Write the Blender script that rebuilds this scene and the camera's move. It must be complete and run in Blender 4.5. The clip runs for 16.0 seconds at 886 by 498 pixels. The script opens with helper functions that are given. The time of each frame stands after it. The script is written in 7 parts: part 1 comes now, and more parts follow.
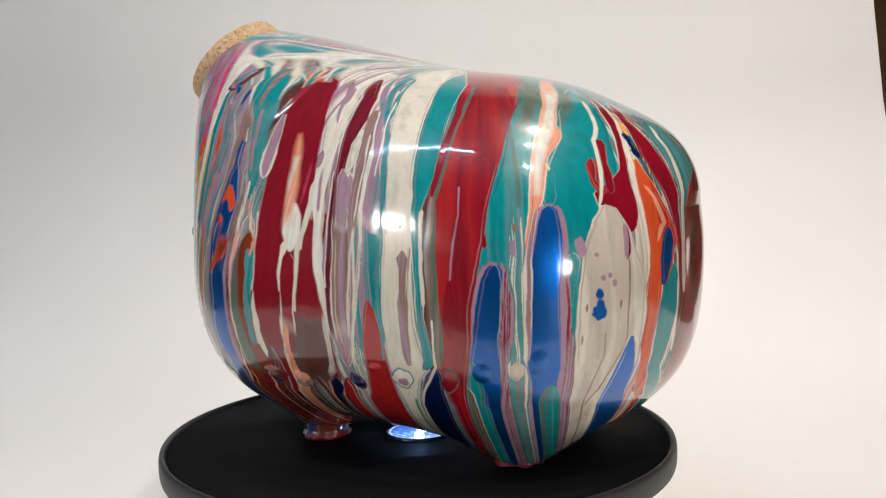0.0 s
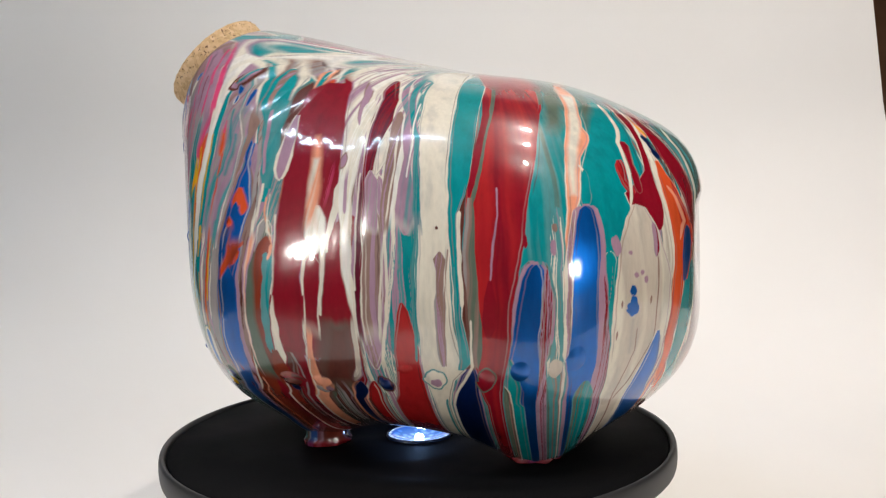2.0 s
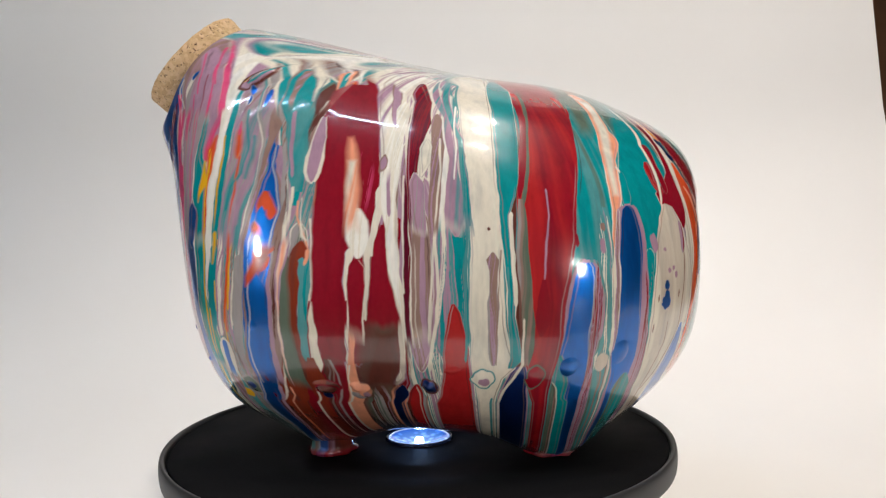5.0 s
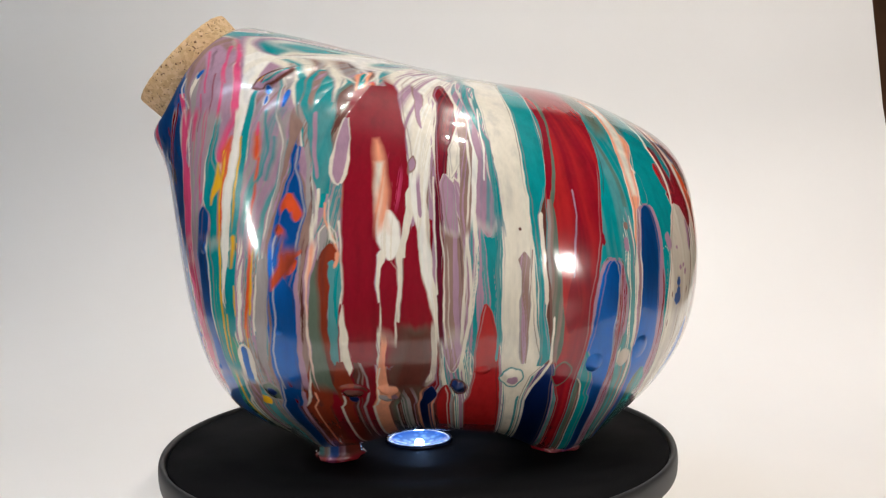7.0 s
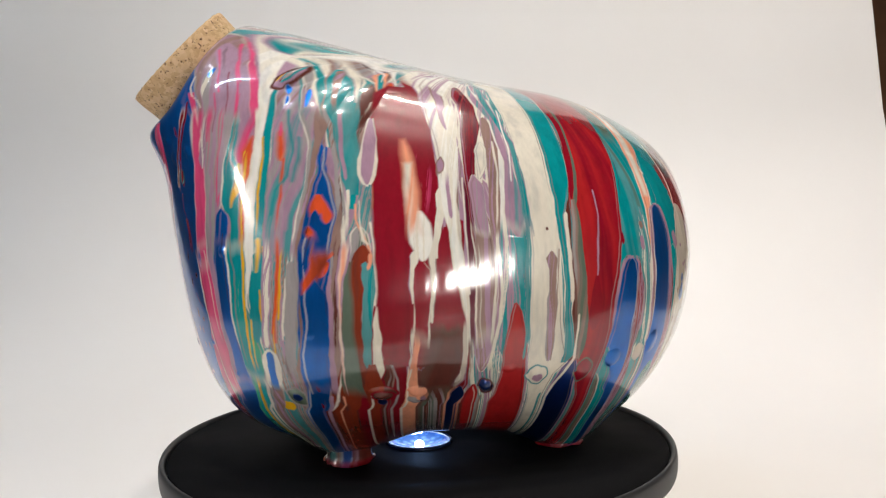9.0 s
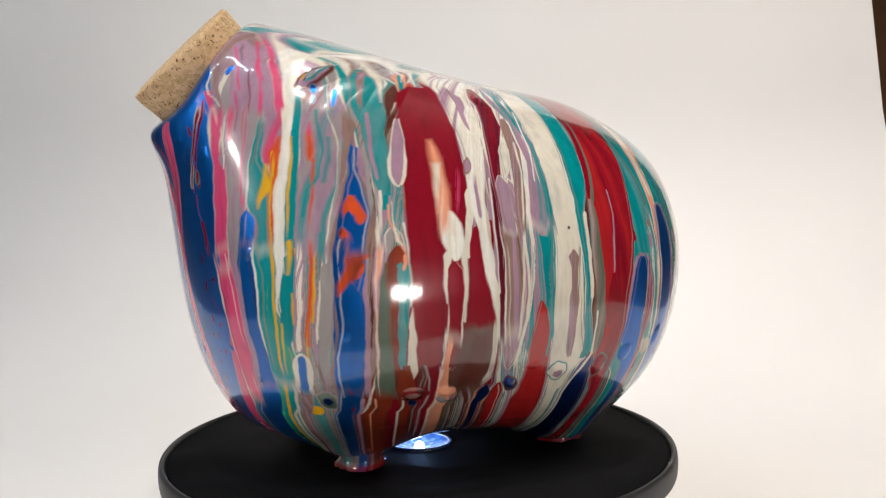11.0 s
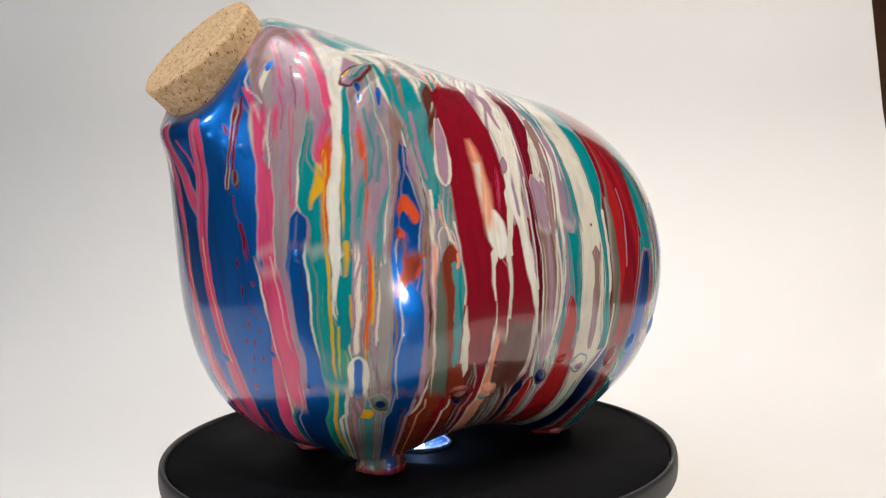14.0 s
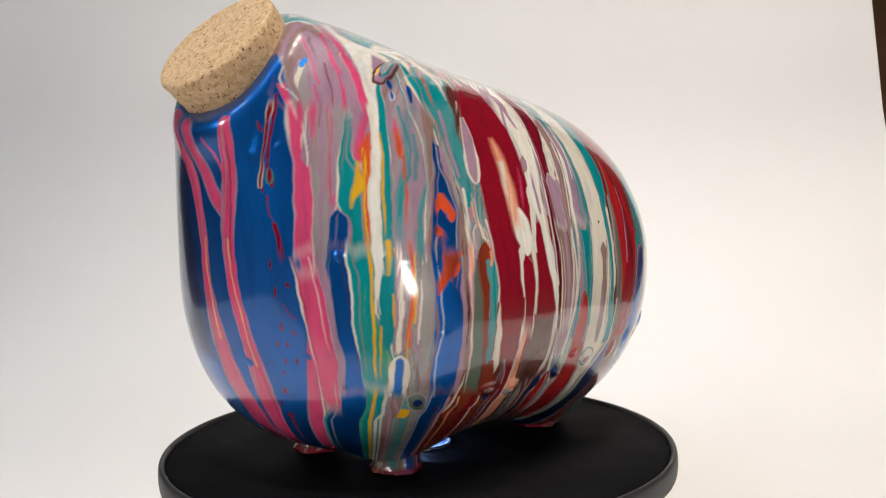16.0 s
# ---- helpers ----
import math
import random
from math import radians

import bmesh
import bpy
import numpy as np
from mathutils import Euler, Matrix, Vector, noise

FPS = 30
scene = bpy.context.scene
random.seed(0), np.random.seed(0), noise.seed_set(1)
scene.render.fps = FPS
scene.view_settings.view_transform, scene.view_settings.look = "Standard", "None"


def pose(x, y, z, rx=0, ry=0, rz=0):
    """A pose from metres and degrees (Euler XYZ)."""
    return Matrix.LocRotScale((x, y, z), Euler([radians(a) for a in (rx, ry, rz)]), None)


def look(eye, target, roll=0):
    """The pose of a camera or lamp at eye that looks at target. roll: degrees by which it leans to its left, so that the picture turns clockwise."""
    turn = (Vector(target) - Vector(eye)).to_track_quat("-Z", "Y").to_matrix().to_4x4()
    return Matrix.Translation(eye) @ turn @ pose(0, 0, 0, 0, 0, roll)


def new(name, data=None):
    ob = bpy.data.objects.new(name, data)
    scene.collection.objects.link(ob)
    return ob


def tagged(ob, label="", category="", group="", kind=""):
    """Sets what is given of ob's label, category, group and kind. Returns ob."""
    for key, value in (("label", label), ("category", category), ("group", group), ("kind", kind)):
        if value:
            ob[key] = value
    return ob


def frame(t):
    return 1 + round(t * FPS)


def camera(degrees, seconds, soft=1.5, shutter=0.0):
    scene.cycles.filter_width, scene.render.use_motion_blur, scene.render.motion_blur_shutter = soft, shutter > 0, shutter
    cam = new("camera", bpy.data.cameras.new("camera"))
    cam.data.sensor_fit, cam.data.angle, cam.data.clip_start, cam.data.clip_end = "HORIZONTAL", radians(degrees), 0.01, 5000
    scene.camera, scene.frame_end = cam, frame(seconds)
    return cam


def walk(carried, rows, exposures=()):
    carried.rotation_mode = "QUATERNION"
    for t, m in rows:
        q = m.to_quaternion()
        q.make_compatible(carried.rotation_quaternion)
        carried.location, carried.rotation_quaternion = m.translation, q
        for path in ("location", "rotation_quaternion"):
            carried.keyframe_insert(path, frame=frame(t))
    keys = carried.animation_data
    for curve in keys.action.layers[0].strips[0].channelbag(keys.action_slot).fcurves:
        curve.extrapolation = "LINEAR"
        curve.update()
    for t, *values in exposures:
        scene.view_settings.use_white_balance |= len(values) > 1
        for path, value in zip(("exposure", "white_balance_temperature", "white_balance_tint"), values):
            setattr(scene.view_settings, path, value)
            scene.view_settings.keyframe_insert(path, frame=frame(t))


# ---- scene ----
cam = camera(48.23, 16.0, soft=1.25)
DECK = 0.050            # height of the turntable's top above the paper
TIMES = [k * 0.25 for k in range(65)]


def tilt_at(t):
    return 5.082 + 0.3841 - 0.05684 * t - 0.001546 * t * t + 0.0001886 * t ** 3


def turn_at(t):
    return 4.6108 * t + 0.632 * (t / 16) ** 2


walk(cam, [(t, pose(0, -0.38437, DECK + 0.10949, 90 - tilt_at(t), 0, -1.647) @ pose(0, 0, 0, 0, 0, -1.253)) for t in TIMES],
     exposures=[(0.0, 0.02), (4.0, 0.0), (12.0, 0.07), (16.0, 0.08)])

# ---- world and lights ----
world = bpy.data.worlds.new("room_air")
scene.world = world
world.use_nodes = True
world.node_tree.nodes["Background"].inputs[0].default_value = (0.95, 0.97, 1.0, 1)
world.node_tree.nodes["Background"].inputs[1].default_value = 0.34


def aim(az, el, r):
    """A place seen from the pig's middle: degrees right of the camera, degrees up, metres."""
    a, e = radians(az), radians(el)
    return (r * math.sin(a) * math.cos(e), -r * math.cos(a) * math.cos(e), DECK + 0.08 + r * math.sin(e))


MID = (0, 0, DECK + 0.08)
DESK_LAMP, SIDE_LAMP = aim(-53, 14, 0.75), aim(26, 2, 0.70)


def spot(eye, watts):
    d = bpy.data.lights.new("ceiling_spot_light", "SPOT")
    d.energy, d.shadow_soft_size, d.color = watts, 0.022, (1.0, 0.91, 0.83)
    d.spot_size, d.spot_blend = radians(74), 1.0
    ob = new("ceiling_spot_light", d)
    ob.matrix_world = look(eye, (0.48, 0.14, 0.0))
    return ob


SPOTS = [aim(90, 78, 1.55), aim(38, 74, 1.60), aim(15, 61, 1.72)]
for eye in SPOTS:
    spot(eye, 35.0)


# ---- materials ----
def material(name, colour, rough=0.5, metal=0.0, coat=0.0, emit=None, strength=0.0):
    m = bpy.data.materials.new(name)
    m.use_nodes = True
    b = m.node_tree.nodes["Principled BSDF"]
    b.inputs["Base Color"].default_value = (*colour, 1)
    b.inputs["Roughness"].default_value = rough
    b.inputs["Metallic"].default_value = metal
    b.inputs["Coat Weight"].default_value = coat
    if emit:
        b.inputs["Emission Color"].default_value = (*emit, 1)
        b.inputs["Emission Strength"].default_value = strength
    return m


def node(m, kind, **inputs):
    n = m.node_tree.nodes.new(kind)
    for k, v in inputs.items():
        n.inputs[k.replace("_", " ")].default_value = v
    return n


def link(m, a, ao, b, bi):
    m.node_tree.links.new(a.outputs[ao], b.inputs[bi])


def shader(m):
    return m.node_tree.nodes["Principled BSDF"]


def object_noise(m, scale, detail=4.0, stretch=None):
    tc = node(m, "ShaderNodeTexCoord")
    n = node(m, "ShaderNodeTexNoise", Scale=scale, Detail=detail)
    if stretch:
        mp = node(m, "ShaderNodeMapping")
        mp.inputs["Scale"].default_value = stretch
        link(m, tc, "Object", mp, "Vector")
        link(m, mp, "Vector", n, "Vector")
    else:
        link(m, tc, "Object", n, "Vector")
    return n


def ramp(m, src, out, stops):
    r = node(m, "ShaderNodeValToRGB")
    e = r.color_ramp.elements
    while len(e) < len(stops):
        e.new(0.5)
    for el, (at, c) in zip(e, stops):
        el.position, el.color = at, (*c, 1)
    link(m, src, out, r, "Fac")
    return r


def bump(m, src, out, strength, distance):
    b = node(m, "ShaderNodeBump", Strength=strength, Distance=distance)
    link(m, src, out, b, "Height")
    link(m, b, "Normal", shader(m), "Normal")
    return b


def paint_material():
    m = material("poured_paint", (0.5, 0.5, 0.5), 0.26, 0.0, 1.0)
    shader(m).inputs["Specular IOR Level"].default_value = 0.24
    a = node(m, "ShaderNodeVertexColor")
    a.layer_name = "paint"
    fine = object_noise(m, 900, 3, (1, 1, 0.25))
    mix = node(m, "ShaderNodeMix")
    mix.data_type, mix.blend_type = "RGBA", "MULTIPLY"
    mix.inputs[0].default_value = 0.32
    link(m, a, "Color", mix, 6)
    tone = ramp(m, fine, "Fac", [(0.3, (0.72, 0.72, 0.72)), (0.7, (1, 1, 1))])
    link(m, tone, "Color", mix, 7)
    cloud = object_noise(m, 240, 5, (1, 1, 0.10))
    tone2 = ramp(m, cloud, "Fac", [(0.34, (0.58, 0.61, 0.66)), (0.50, (0.92, 0.92, 0.92)), (0.64, (1, 1, 1))])
    mix2 = node(m, "ShaderNodeMix")
    mix2.data_type, mix2.blend_type = "RGBA", "MULTIPLY"
    mix2.inputs[0].default_value = 0.45
    m.node_tree.links.new(mix.outputs[2], mix2.inputs[6])
    link(m, tone2, "Color", mix2, 7)
    m.node_tree.links.new(mix2.outputs[2], shader(m).inputs["Base Color"])
    link(m, a, "Alpha", shader(m), "Metallic")
    gloss = node(m, "ShaderNodeMapRange")
    gloss.inputs["To Min"].default_value, gloss.inputs["To Max"].default_value = 0.26, 0.40
    link(m, a, "Alpha", gloss, "Value")
    link(m, gloss, "Result", shader(m), "Roughness")
    shader(m).inputs["Coat Roughness"].default_value = 0.045
    wave = object_noise(m, 55, 1)
    b = node(m, "ShaderNodeBump", Strength=0.05, Distance=0.004)
    link(m, wave, "Fac", b, "Height")
    ripple = object_noise(m, 230, 2, (1, 1, 0.45))
    b2 = node(m, "ShaderNodeBump", Strength=0.10, Distance=0.0006)
    link(m, ripple, "Fac", b2, "Height")
    link(m, b2, "Normal", b, "Normal")
    link(m, b, "Normal", shader(m), "Normal")
    link(m, b, "Normal", shader(m), "Coat Normal")
    return m


def paper_material():
    m = material("white_paper", (0.82, 0.80, 0.775), 0.75)
    n = object_noise(m, 3.0, 5)
    r = ramp(m, n, "Fac", [(0.3, (0.80, 0.78, 0.75)), (0.7, (0.84, 0.825, 0.80))])
    link(m, r, "Color", shader(m), "Base Color")
    f = object_noise(m, 900, 3)
    bump(m, f, "Fac", 0.05, 0.0005)
    return m


def cork_material():
    m = material("agglomerated_cork", (0.55, 0.36, 0.19), 0.85)
    tc = node(m, "ShaderNodeTexCoord")
    v = node(m, "ShaderNodeTexVoronoi", Scale=800.0)
    link(m, tc, "Object", v, "Vector")
    grain = ramp(m, v, "Color", [(0.1, (0.52, 0.33, 0.16)), (0.45, (0.64, 0.43, 0.23)), (0.9, (0.72, 0.51, 0.30))])
    pits = node(m, "ShaderNodeTexNoise", Scale=900.0, Detail=2.0)
    link(m, tc, "Object", pits, "Vector")
    pr = ramp(m, pits, "Fac", [(0.325, (0.14, 0.07, 0.035)), (0.365, (1, 1, 1))])
    mix = node(m, "ShaderNodeMix")
    mix.data_type, mix.blend_type = "RGBA", "MULTIPLY"
    mix.inputs[0].default_value = 1.0
    link(m, grain, "Color", mix, 6)
    link(m, pr, "Color", mix, 7)
    m.node_tree.links.new(mix.outputs[2], shader(m).inputs["Base Color"])
    bump(m, pr, "Color", 0.5, 0.0006)
    return m


def deck_material():
    m = material("black_rubber", (0.006, 0.006, 0.007), 0.6)
    shader(m).inputs["Specular IOR Level"].default_value = 0.05
    n = object_noise(m, 1500, 3)
    r = ramp(m, n, "Fac", [(0.35, (0.0045, 0.0045, 0.005)), (0.7, (0.008, 0.008, 0.0085))])
    link(m, r, "Color", shader(m), "Base Color")
    d = object_noise(m, 30, 4)
    rr = ramp(m, d, "Fac", [(0.3, (0.68, 0.68, 0.68)), (0.7, (0.82, 0.82, 0.82))])
    link(m, rr, "Color", shader(m), "Roughness")
    bump(m, n, "Fac", 0.08, 0.0003)
    return m


PAINT, PAPER, CORK, DECKMAT = paint_material(), paper_material(), cork_material(), deck_material()
RIMMAT = material("dark_grey_rubber_edge", (0.020, 0.020, 0.021), 0.5)
SHELL = material("pale_plastic", (0.70, 0.69, 0.67), 0.35)


def lens_material():
    """A moulded lens over the chip: pale in the middle and at the rim, blue between, broken up by its facets."""
    m = material("led_lens", (0.02, 0.05, 0.12), 0.05)
    tc = node(m, "ShaderNodeTexCoord")
    flat = node(m, "ShaderNodeVectorMath")
    flat.operation = "MULTIPLY"
    flat.inputs[1].default_value = (1, 1, 0)
    link(m, tc, "Object", flat, 0)
    far = node(m, "ShaderNodeVectorMath")
    far.operation = "LENGTH"
    link(m, flat, "Vector", far, 0)
    span = node(m, "ShaderNodeMapRange")
    span.inputs["From Max"].default_value = 0.0122
    link(m, far, "Value", span, "Value")
    glow = ramp(m, span, "Result", [(0.0, (0.75, 0.9, 1.0)), (0.30, (0.36, 0.56, 0.95)), (0.72, (0.13, 0.33, 0.85)), (0.88, (0.05, 0.20, 0.80)), (0.94, (0.70, 0.85, 1.0)), (1.0, (0.2, 0.4, 0.9))])
    facet = node(m, "ShaderNodeTexVoronoi", Scale=420.0)
    link(m, tc, "Object", facet, "Vector")
    tone = ramp(m, facet, "Distance", [(0.1, (1.3, 1.3, 1.2)), (0.6, (0.45, 0.5, 0.65))])
    mix = node(m, "ShaderNodeMix")
    mix.data_type, mix.blend_type = "RGBA", "MULTIPLY"
    mix.inputs[0].default_value = 1.0
    link(m, glow, "Color", mix, 6)
    link(m, tone, "Color", mix, 7)
    m.node_tree.links.new(mix.outputs[2], shader(m).inputs["Emission Color"])
    shader(m).inputs["Emission Strength"].default_value = 1.15
    return m


LENS = lens_material()
CHIP = material("led_chip", (0.8, 0.9, 1.0), 0.3, emit=(0.30, 0.52, 1.0), strength=60.0)
RING = material("led_bezel", (0.02, 0.04, 0.10), 0.25)


def wood_material(name, dark, light):
    m = material(name, dark, 0.5)
    n = object_noise(m, 14, 5, (1, 8, 1))
    r = ramp(m, n, "Fac", [(0.3, dark), (0.7, light)])
    link(m, r, "Color", shader(m), "Base Color")
    bump(m, n, "Fac", 0.15, 0.001)
    return m


WOOD = wood_material("brown_wood", (0.11, 0.05, 0.022), (0.20, 0.095, 0.045))
DARK = material("matte_dark_grey", (0.03, 0.03, 0.032), 0.6)
TUBE_GLOW = material("tube_glow", (0.9, 0.95, 1.0), 0.4, emit=(0.62, 0.78, 1.0), strength=190.0)
WALL = material("room_wall_paint", (0.40, 0.38, 0.35), 0.9)
TABLE = wood_material("table_wood", (0.075, 0.045, 0.026), (0.125, 0.075, 0.044))


# ---- mesh helpers ----
def part(name, bm, mat, parent=None, label="", smooth=True):
    me = bpy.data.meshes.new(name)
    bm.normal_update()
    for f in bm.faces:
        f.smooth = smooth
    bm.to_mesh(me)
    bm.free()
    me.materials.append(mat)
    ob = new(name, me)
    ob.parent = parent
    return tagged(ob, label)


def lathe(profile, n=96, closed=False):
    """A turned body about z from (radius, height) pairs."""
    bm = bmesh.new()
    rings = []
    for r, z in profile:
        if r < 1e-6:
            rings.append([bm.verts.new((0, 0, z))])
        else:
            rings.append([bm.verts.new((r * math.cos(k * math.tau / n), r * math.sin(k * math.tau / n), z)) for k in range(n)])
    pairs = list(zip(rings, rings[1:])) + ([(rings[-1], rings[0])] if closed else [])
    for a, b in pairs:
        for k in range(n):
            j = (k + 1) % n
            if len(a) == 1 and len(b) > 1:
                bm.faces.new((a[0], b[k], b[j]))
            elif len(b) == 1 and len(a) > 1:
                bm.faces.new((a[k], b[0], a[j]))
            elif len(a) > 1:
                bm.faces.new((a[k], b[k], b[j], a[j]))
    bmesh.ops.recalc_face_normals(bm, faces=bm.faces)
    return bm


def slab(x0, x1, y0, y1, z0, z1):
    bm = bmesh.new()
    bmesh.ops.create_cube(bm, size=1)
    for v in bm.verts:
        v.co = Vector(((x0 + x1) / 2 + v.co.x * (x1 - x0), (y0 + y1) / 2 + v.co.y * (y1 - y0), (z0 + z1) / 2 + v.co.z * (z1 - z0)))
    return bm


def sweep_sheet():
    """White paper that lies on the table and curves up behind; its edges lean a little."""
    bm = bmesh.new()
    path = [(-0.22 + 0.0269 * k, 0.0) for k in range(17)]
    y0, r = path[-1][0], 0.22
    path += [(y0 + r * math.sin(a), r - r * math.cos(a)) for a in [k * math.pi / 2 / 14 for k in range(1, 15)]]
    y1 = path[-1][0]
    path += [(y1 + 0.004 * k, r + 0.06 * k) for k in range(1, 14)]
    rows = []
    for y, z in path:
        right = 0.393 - 0.09 * (z - 0.157)
        rows.append([bm.verts.new((-0.43 + (right + 0.43) * k / 24, y, z + 0.0015)) for k in range(25)])
    for a, b in zip(rows, rows[1:]):
        for k in range(24):
            bm.faces.new((a[k], a[k + 1], b[k + 1], b[k]))
    return bm


# ---- the setting ----
tagged(part("paper_sweep", sweep_sheet(), PAPER), "matte white paper sweep curving up behind the turntable", "backdrop", kind="structure")


def wooden_table():
    thing = new("table")
    tagged(thing, "dark brown wooden table under the white paper", "table")
    part("tabletop", slab(-1.3, 1.3, -0.9, 0.9, -0.04, 0.0), TABLE, thing, smooth=False)
    for x in (-1.22, 1.22):
        for y in (-0.82, 0.82):
            part("leg", slab(x - 0.035, x + 0.035, y - 0.035, y + 0.035, -0.76, -0.04), TABLE, thing, smooth=False)


wooden_table()
tagged(part("floor", slab(-2.5, 2.5, -2.5, 2.5, -0.82, -0.76), WALL, smooth=False), "plain floor of the room", "floor", kind="structure")
tagged(part("wall_north", slab(-2.5, 2.5, 2.4, 2.5, -0.76, 1.75), WALL, smooth=False), "plain painted wall behind the backdrop", "wall", kind="structure")
tagged(part("wall_south", slab(-2.5, 2.5, -2.5, -2.4, -0.76, 1.75), WALL, smooth=False), "plain painted wall behind the camera", "wall", kind="structure")
tagged(part("wall_west", slab(-2.5, -2.4, -2.4, 2.4, -0.76, 1.75), WALL, smooth=False), "plain painted side wall", "wall", kind="structure")
tagged(part("wall_east", slab(2.4, 2.5, -2.4, 2.4, -0.76, 1.75), WALL, smooth=False), "plain painted side wall", "wall", kind="structure")
tagged(part("ceiling", slab(-2.5, 2.5, -2.5, 2.5, 1.75, 1.8), WALL, smooth=False), "plain painted ceiling", "ceiling", kind="structure")


# ---- lamps and furniture of the room ----
def cabinet():
    thing = new("wooden_cabinet")
    tagged(thing, "brown wooden cabinet standing behind the paper", "cabinet")
    part("side_panel", slab(0.60, 1.40, 1.02, 1.04, -0.76, 0.62), WOOD, thing, smooth=False)
    part("door", slab(0.645, 1.39, 1.005, 1.0195, -0.70, 0.60), WOOD, thing, smooth=False)
    # the shadow beside the door is a thin dark slab
    part("shadow_strip", slab(0.60, 0.642, 1.008, 1.0195, 0.30, 0.60), DARK, thing, "dark grey shadow strip", smooth=False)
    return thing


def ceiling_lamp():
    thing = new("ceiling_spot_bar")
    tagged(thing, "white ceiling bar with three small round bulbs", "ceiling lamp")
    a, b = Vector(SPOTS[0]), Vector(SPOTS[2])
    mid = (a + b) / 2
    bar = slab(-0.02, 0.02, -0.45, 0.45, 1.72, 1.75)
    bmesh.ops.translate(bar, verts=bar.verts, vec=(mid.x, mid.y, 0))
    part("bar", bar, SHELL, thing, smooth=False)
    for eye in SPOTS:
        stem = lathe([(0, 0), (0.012, 0), (0.012, 1.72 - eye[2] - 0.06), (0, 1.72 - eye[2] - 0.06)], 16)
        bmesh.ops.translate(stem, verts=stem.verts, vec=(eye[0], eye[1], eye[2] + 0.06))
        part("stem", stem, SHELL, thing)
    return thing


def strip_lamp():
    """A thin cool-white tube on two wires, high at one side of the room."""
    thing = new("tube_lamp")
    tagged(thing, "thin cool white tube lamp hanging on wires", "lamp")
    a, b = Vector(aim(-68, 39, 1.5)), Vector(aim(-30, 66, 1.5))
    bm = lathe([(0, 0), (0.004, 0), (0.004, (b - a).length), (0, (b - a).length)], 12)
    bm.transform(Matrix.Translation(a) @ (b - a).to_track_quat("Z", "Y").to_matrix().to_4x4())
    part("tube", bm, TUBE_GLOW, thing)
    for k in (0.1, 0.9):
        c = a.lerp(b, k)
        wire = lathe([(0, 0), (0.001, 0), (0.001, 1.75 - c.z), (0, 1.75 - c.z)], 8)
        bmesh.ops.translate(wire, verts=wire.verts, vec=c)
        part("wire", wire, DARK, thing)
    return thing


def glow_material(name, strength, wide, high, rise):
    """A frosted diffuser that glows most in its middle and fades towards its edge."""
    m = material(name, (0.9, 0.9, 0.88), 0.5)
    tc = node(m, "ShaderNodeTexCoord")
    mp = node(m, "ShaderNodeMapping")
    mp.inputs["Location"].default_value = (0, -rise / high, 0)
    mp.inputs["Scale"].default_value = (1 / wide, 1 / high, 0)
    link(m, tc, "Object", mp, "Vector")
    far = node(m, "ShaderNodeVectorMath")
    far.operation = "LENGTH"
    link(m, mp, "Vector", far, 0)
    fall = ramp(m, far, "Value", [(0.0, (1, 1, 1)), (0.40, (0.62, 0.62, 0.62)), (0.72, (0.09, 0.09, 0.09)), (1.0, (0.01, 0.01, 0.01))])
    tint = node(m, "ShaderNodeMix")
    tint.data_type, tint.blend_type = "RGBA", "MULTIPLY"
    tint.inputs[0].default_value = 1.0
    tint.inputs[7].default_value = (1.0, 0.96, 0.91, 1)
    link(m, fall, "Color", tint, 6)
    m.node_tree.links.new(tint.outputs[2], shader(m).inputs["Emission Color"])
    shader(m).inputs["Emission Strength"].default_value = strength
    return m


def lamp_on_table(eye, diffuser, shade, glow, label):
    """A small lamp on the table: foot, stem, a shade open towards the pig and a frosted diffuser in it."""
    thing = new("desk_lamp")
    tagged(thing, label, "desk lamp", "lamps on the table")
    eye = Vector(eye)
    back = (eye - Vector(MID)).normalized()
    stand = Matrix.Translation(eye) @ back.to_track_quat("Z", "Y").to_matrix().to_4x4()
    shade.transform(stand)
    part("shade", shade, DARK, thing)
    part("diffuser", diffuser, glow, thing, "frosted white diffuser").matrix_local = stand
    at = eye + back * 0.075
    stem = lathe([(0, 0.01), (0.006, 0.01), (0.006, at.z + 0.004), (0, at.z + 0.004)], 16)
    bmesh.ops.translate(stem, verts=stem.verts, vec=(at.x, at.y, 0))
    part("stem", stem, DARK, thing)
    foot = lathe([(0, 0), (0.06, 0), (0.06, 0.008), (0.05, 0.014), (0, 0.014)], 32)
    bmesh.ops.translate(foot, verts=foot.verts, vec=(at.x, at.y, 0.0))
    part("foot", foot, DARK, thing)


def box_shade(wide, high):
    """A shallow box, open at the front."""
    bm = slab(-wide - 0.004, wide + 0.004, -high - 0.004, high + 0.004, 0.004, 0.075)
    for x0, x1, y0, y1 in ((-wide - 0.004, -wide - 0.001, -high - 0.004, high + 0.004), (wide + 0.001, wide + 0.004, -high - 0.004, high + 0.004),
                           (-wide - 0.001, wide + 0.001, high + 0.001, high + 0.004), (-wide - 0.001, wide + 0.001, -high - 0.004, -high - 0.001)):
        side = slab(x0, x1, y0, y1, -0.006, 0.0038)
        me = bpy.data.meshes.new("side")
        side.to_mesh(me)
        bm.from_mesh(me)
        side.free()
        bpy.data.meshes.remove(me)
    return bm


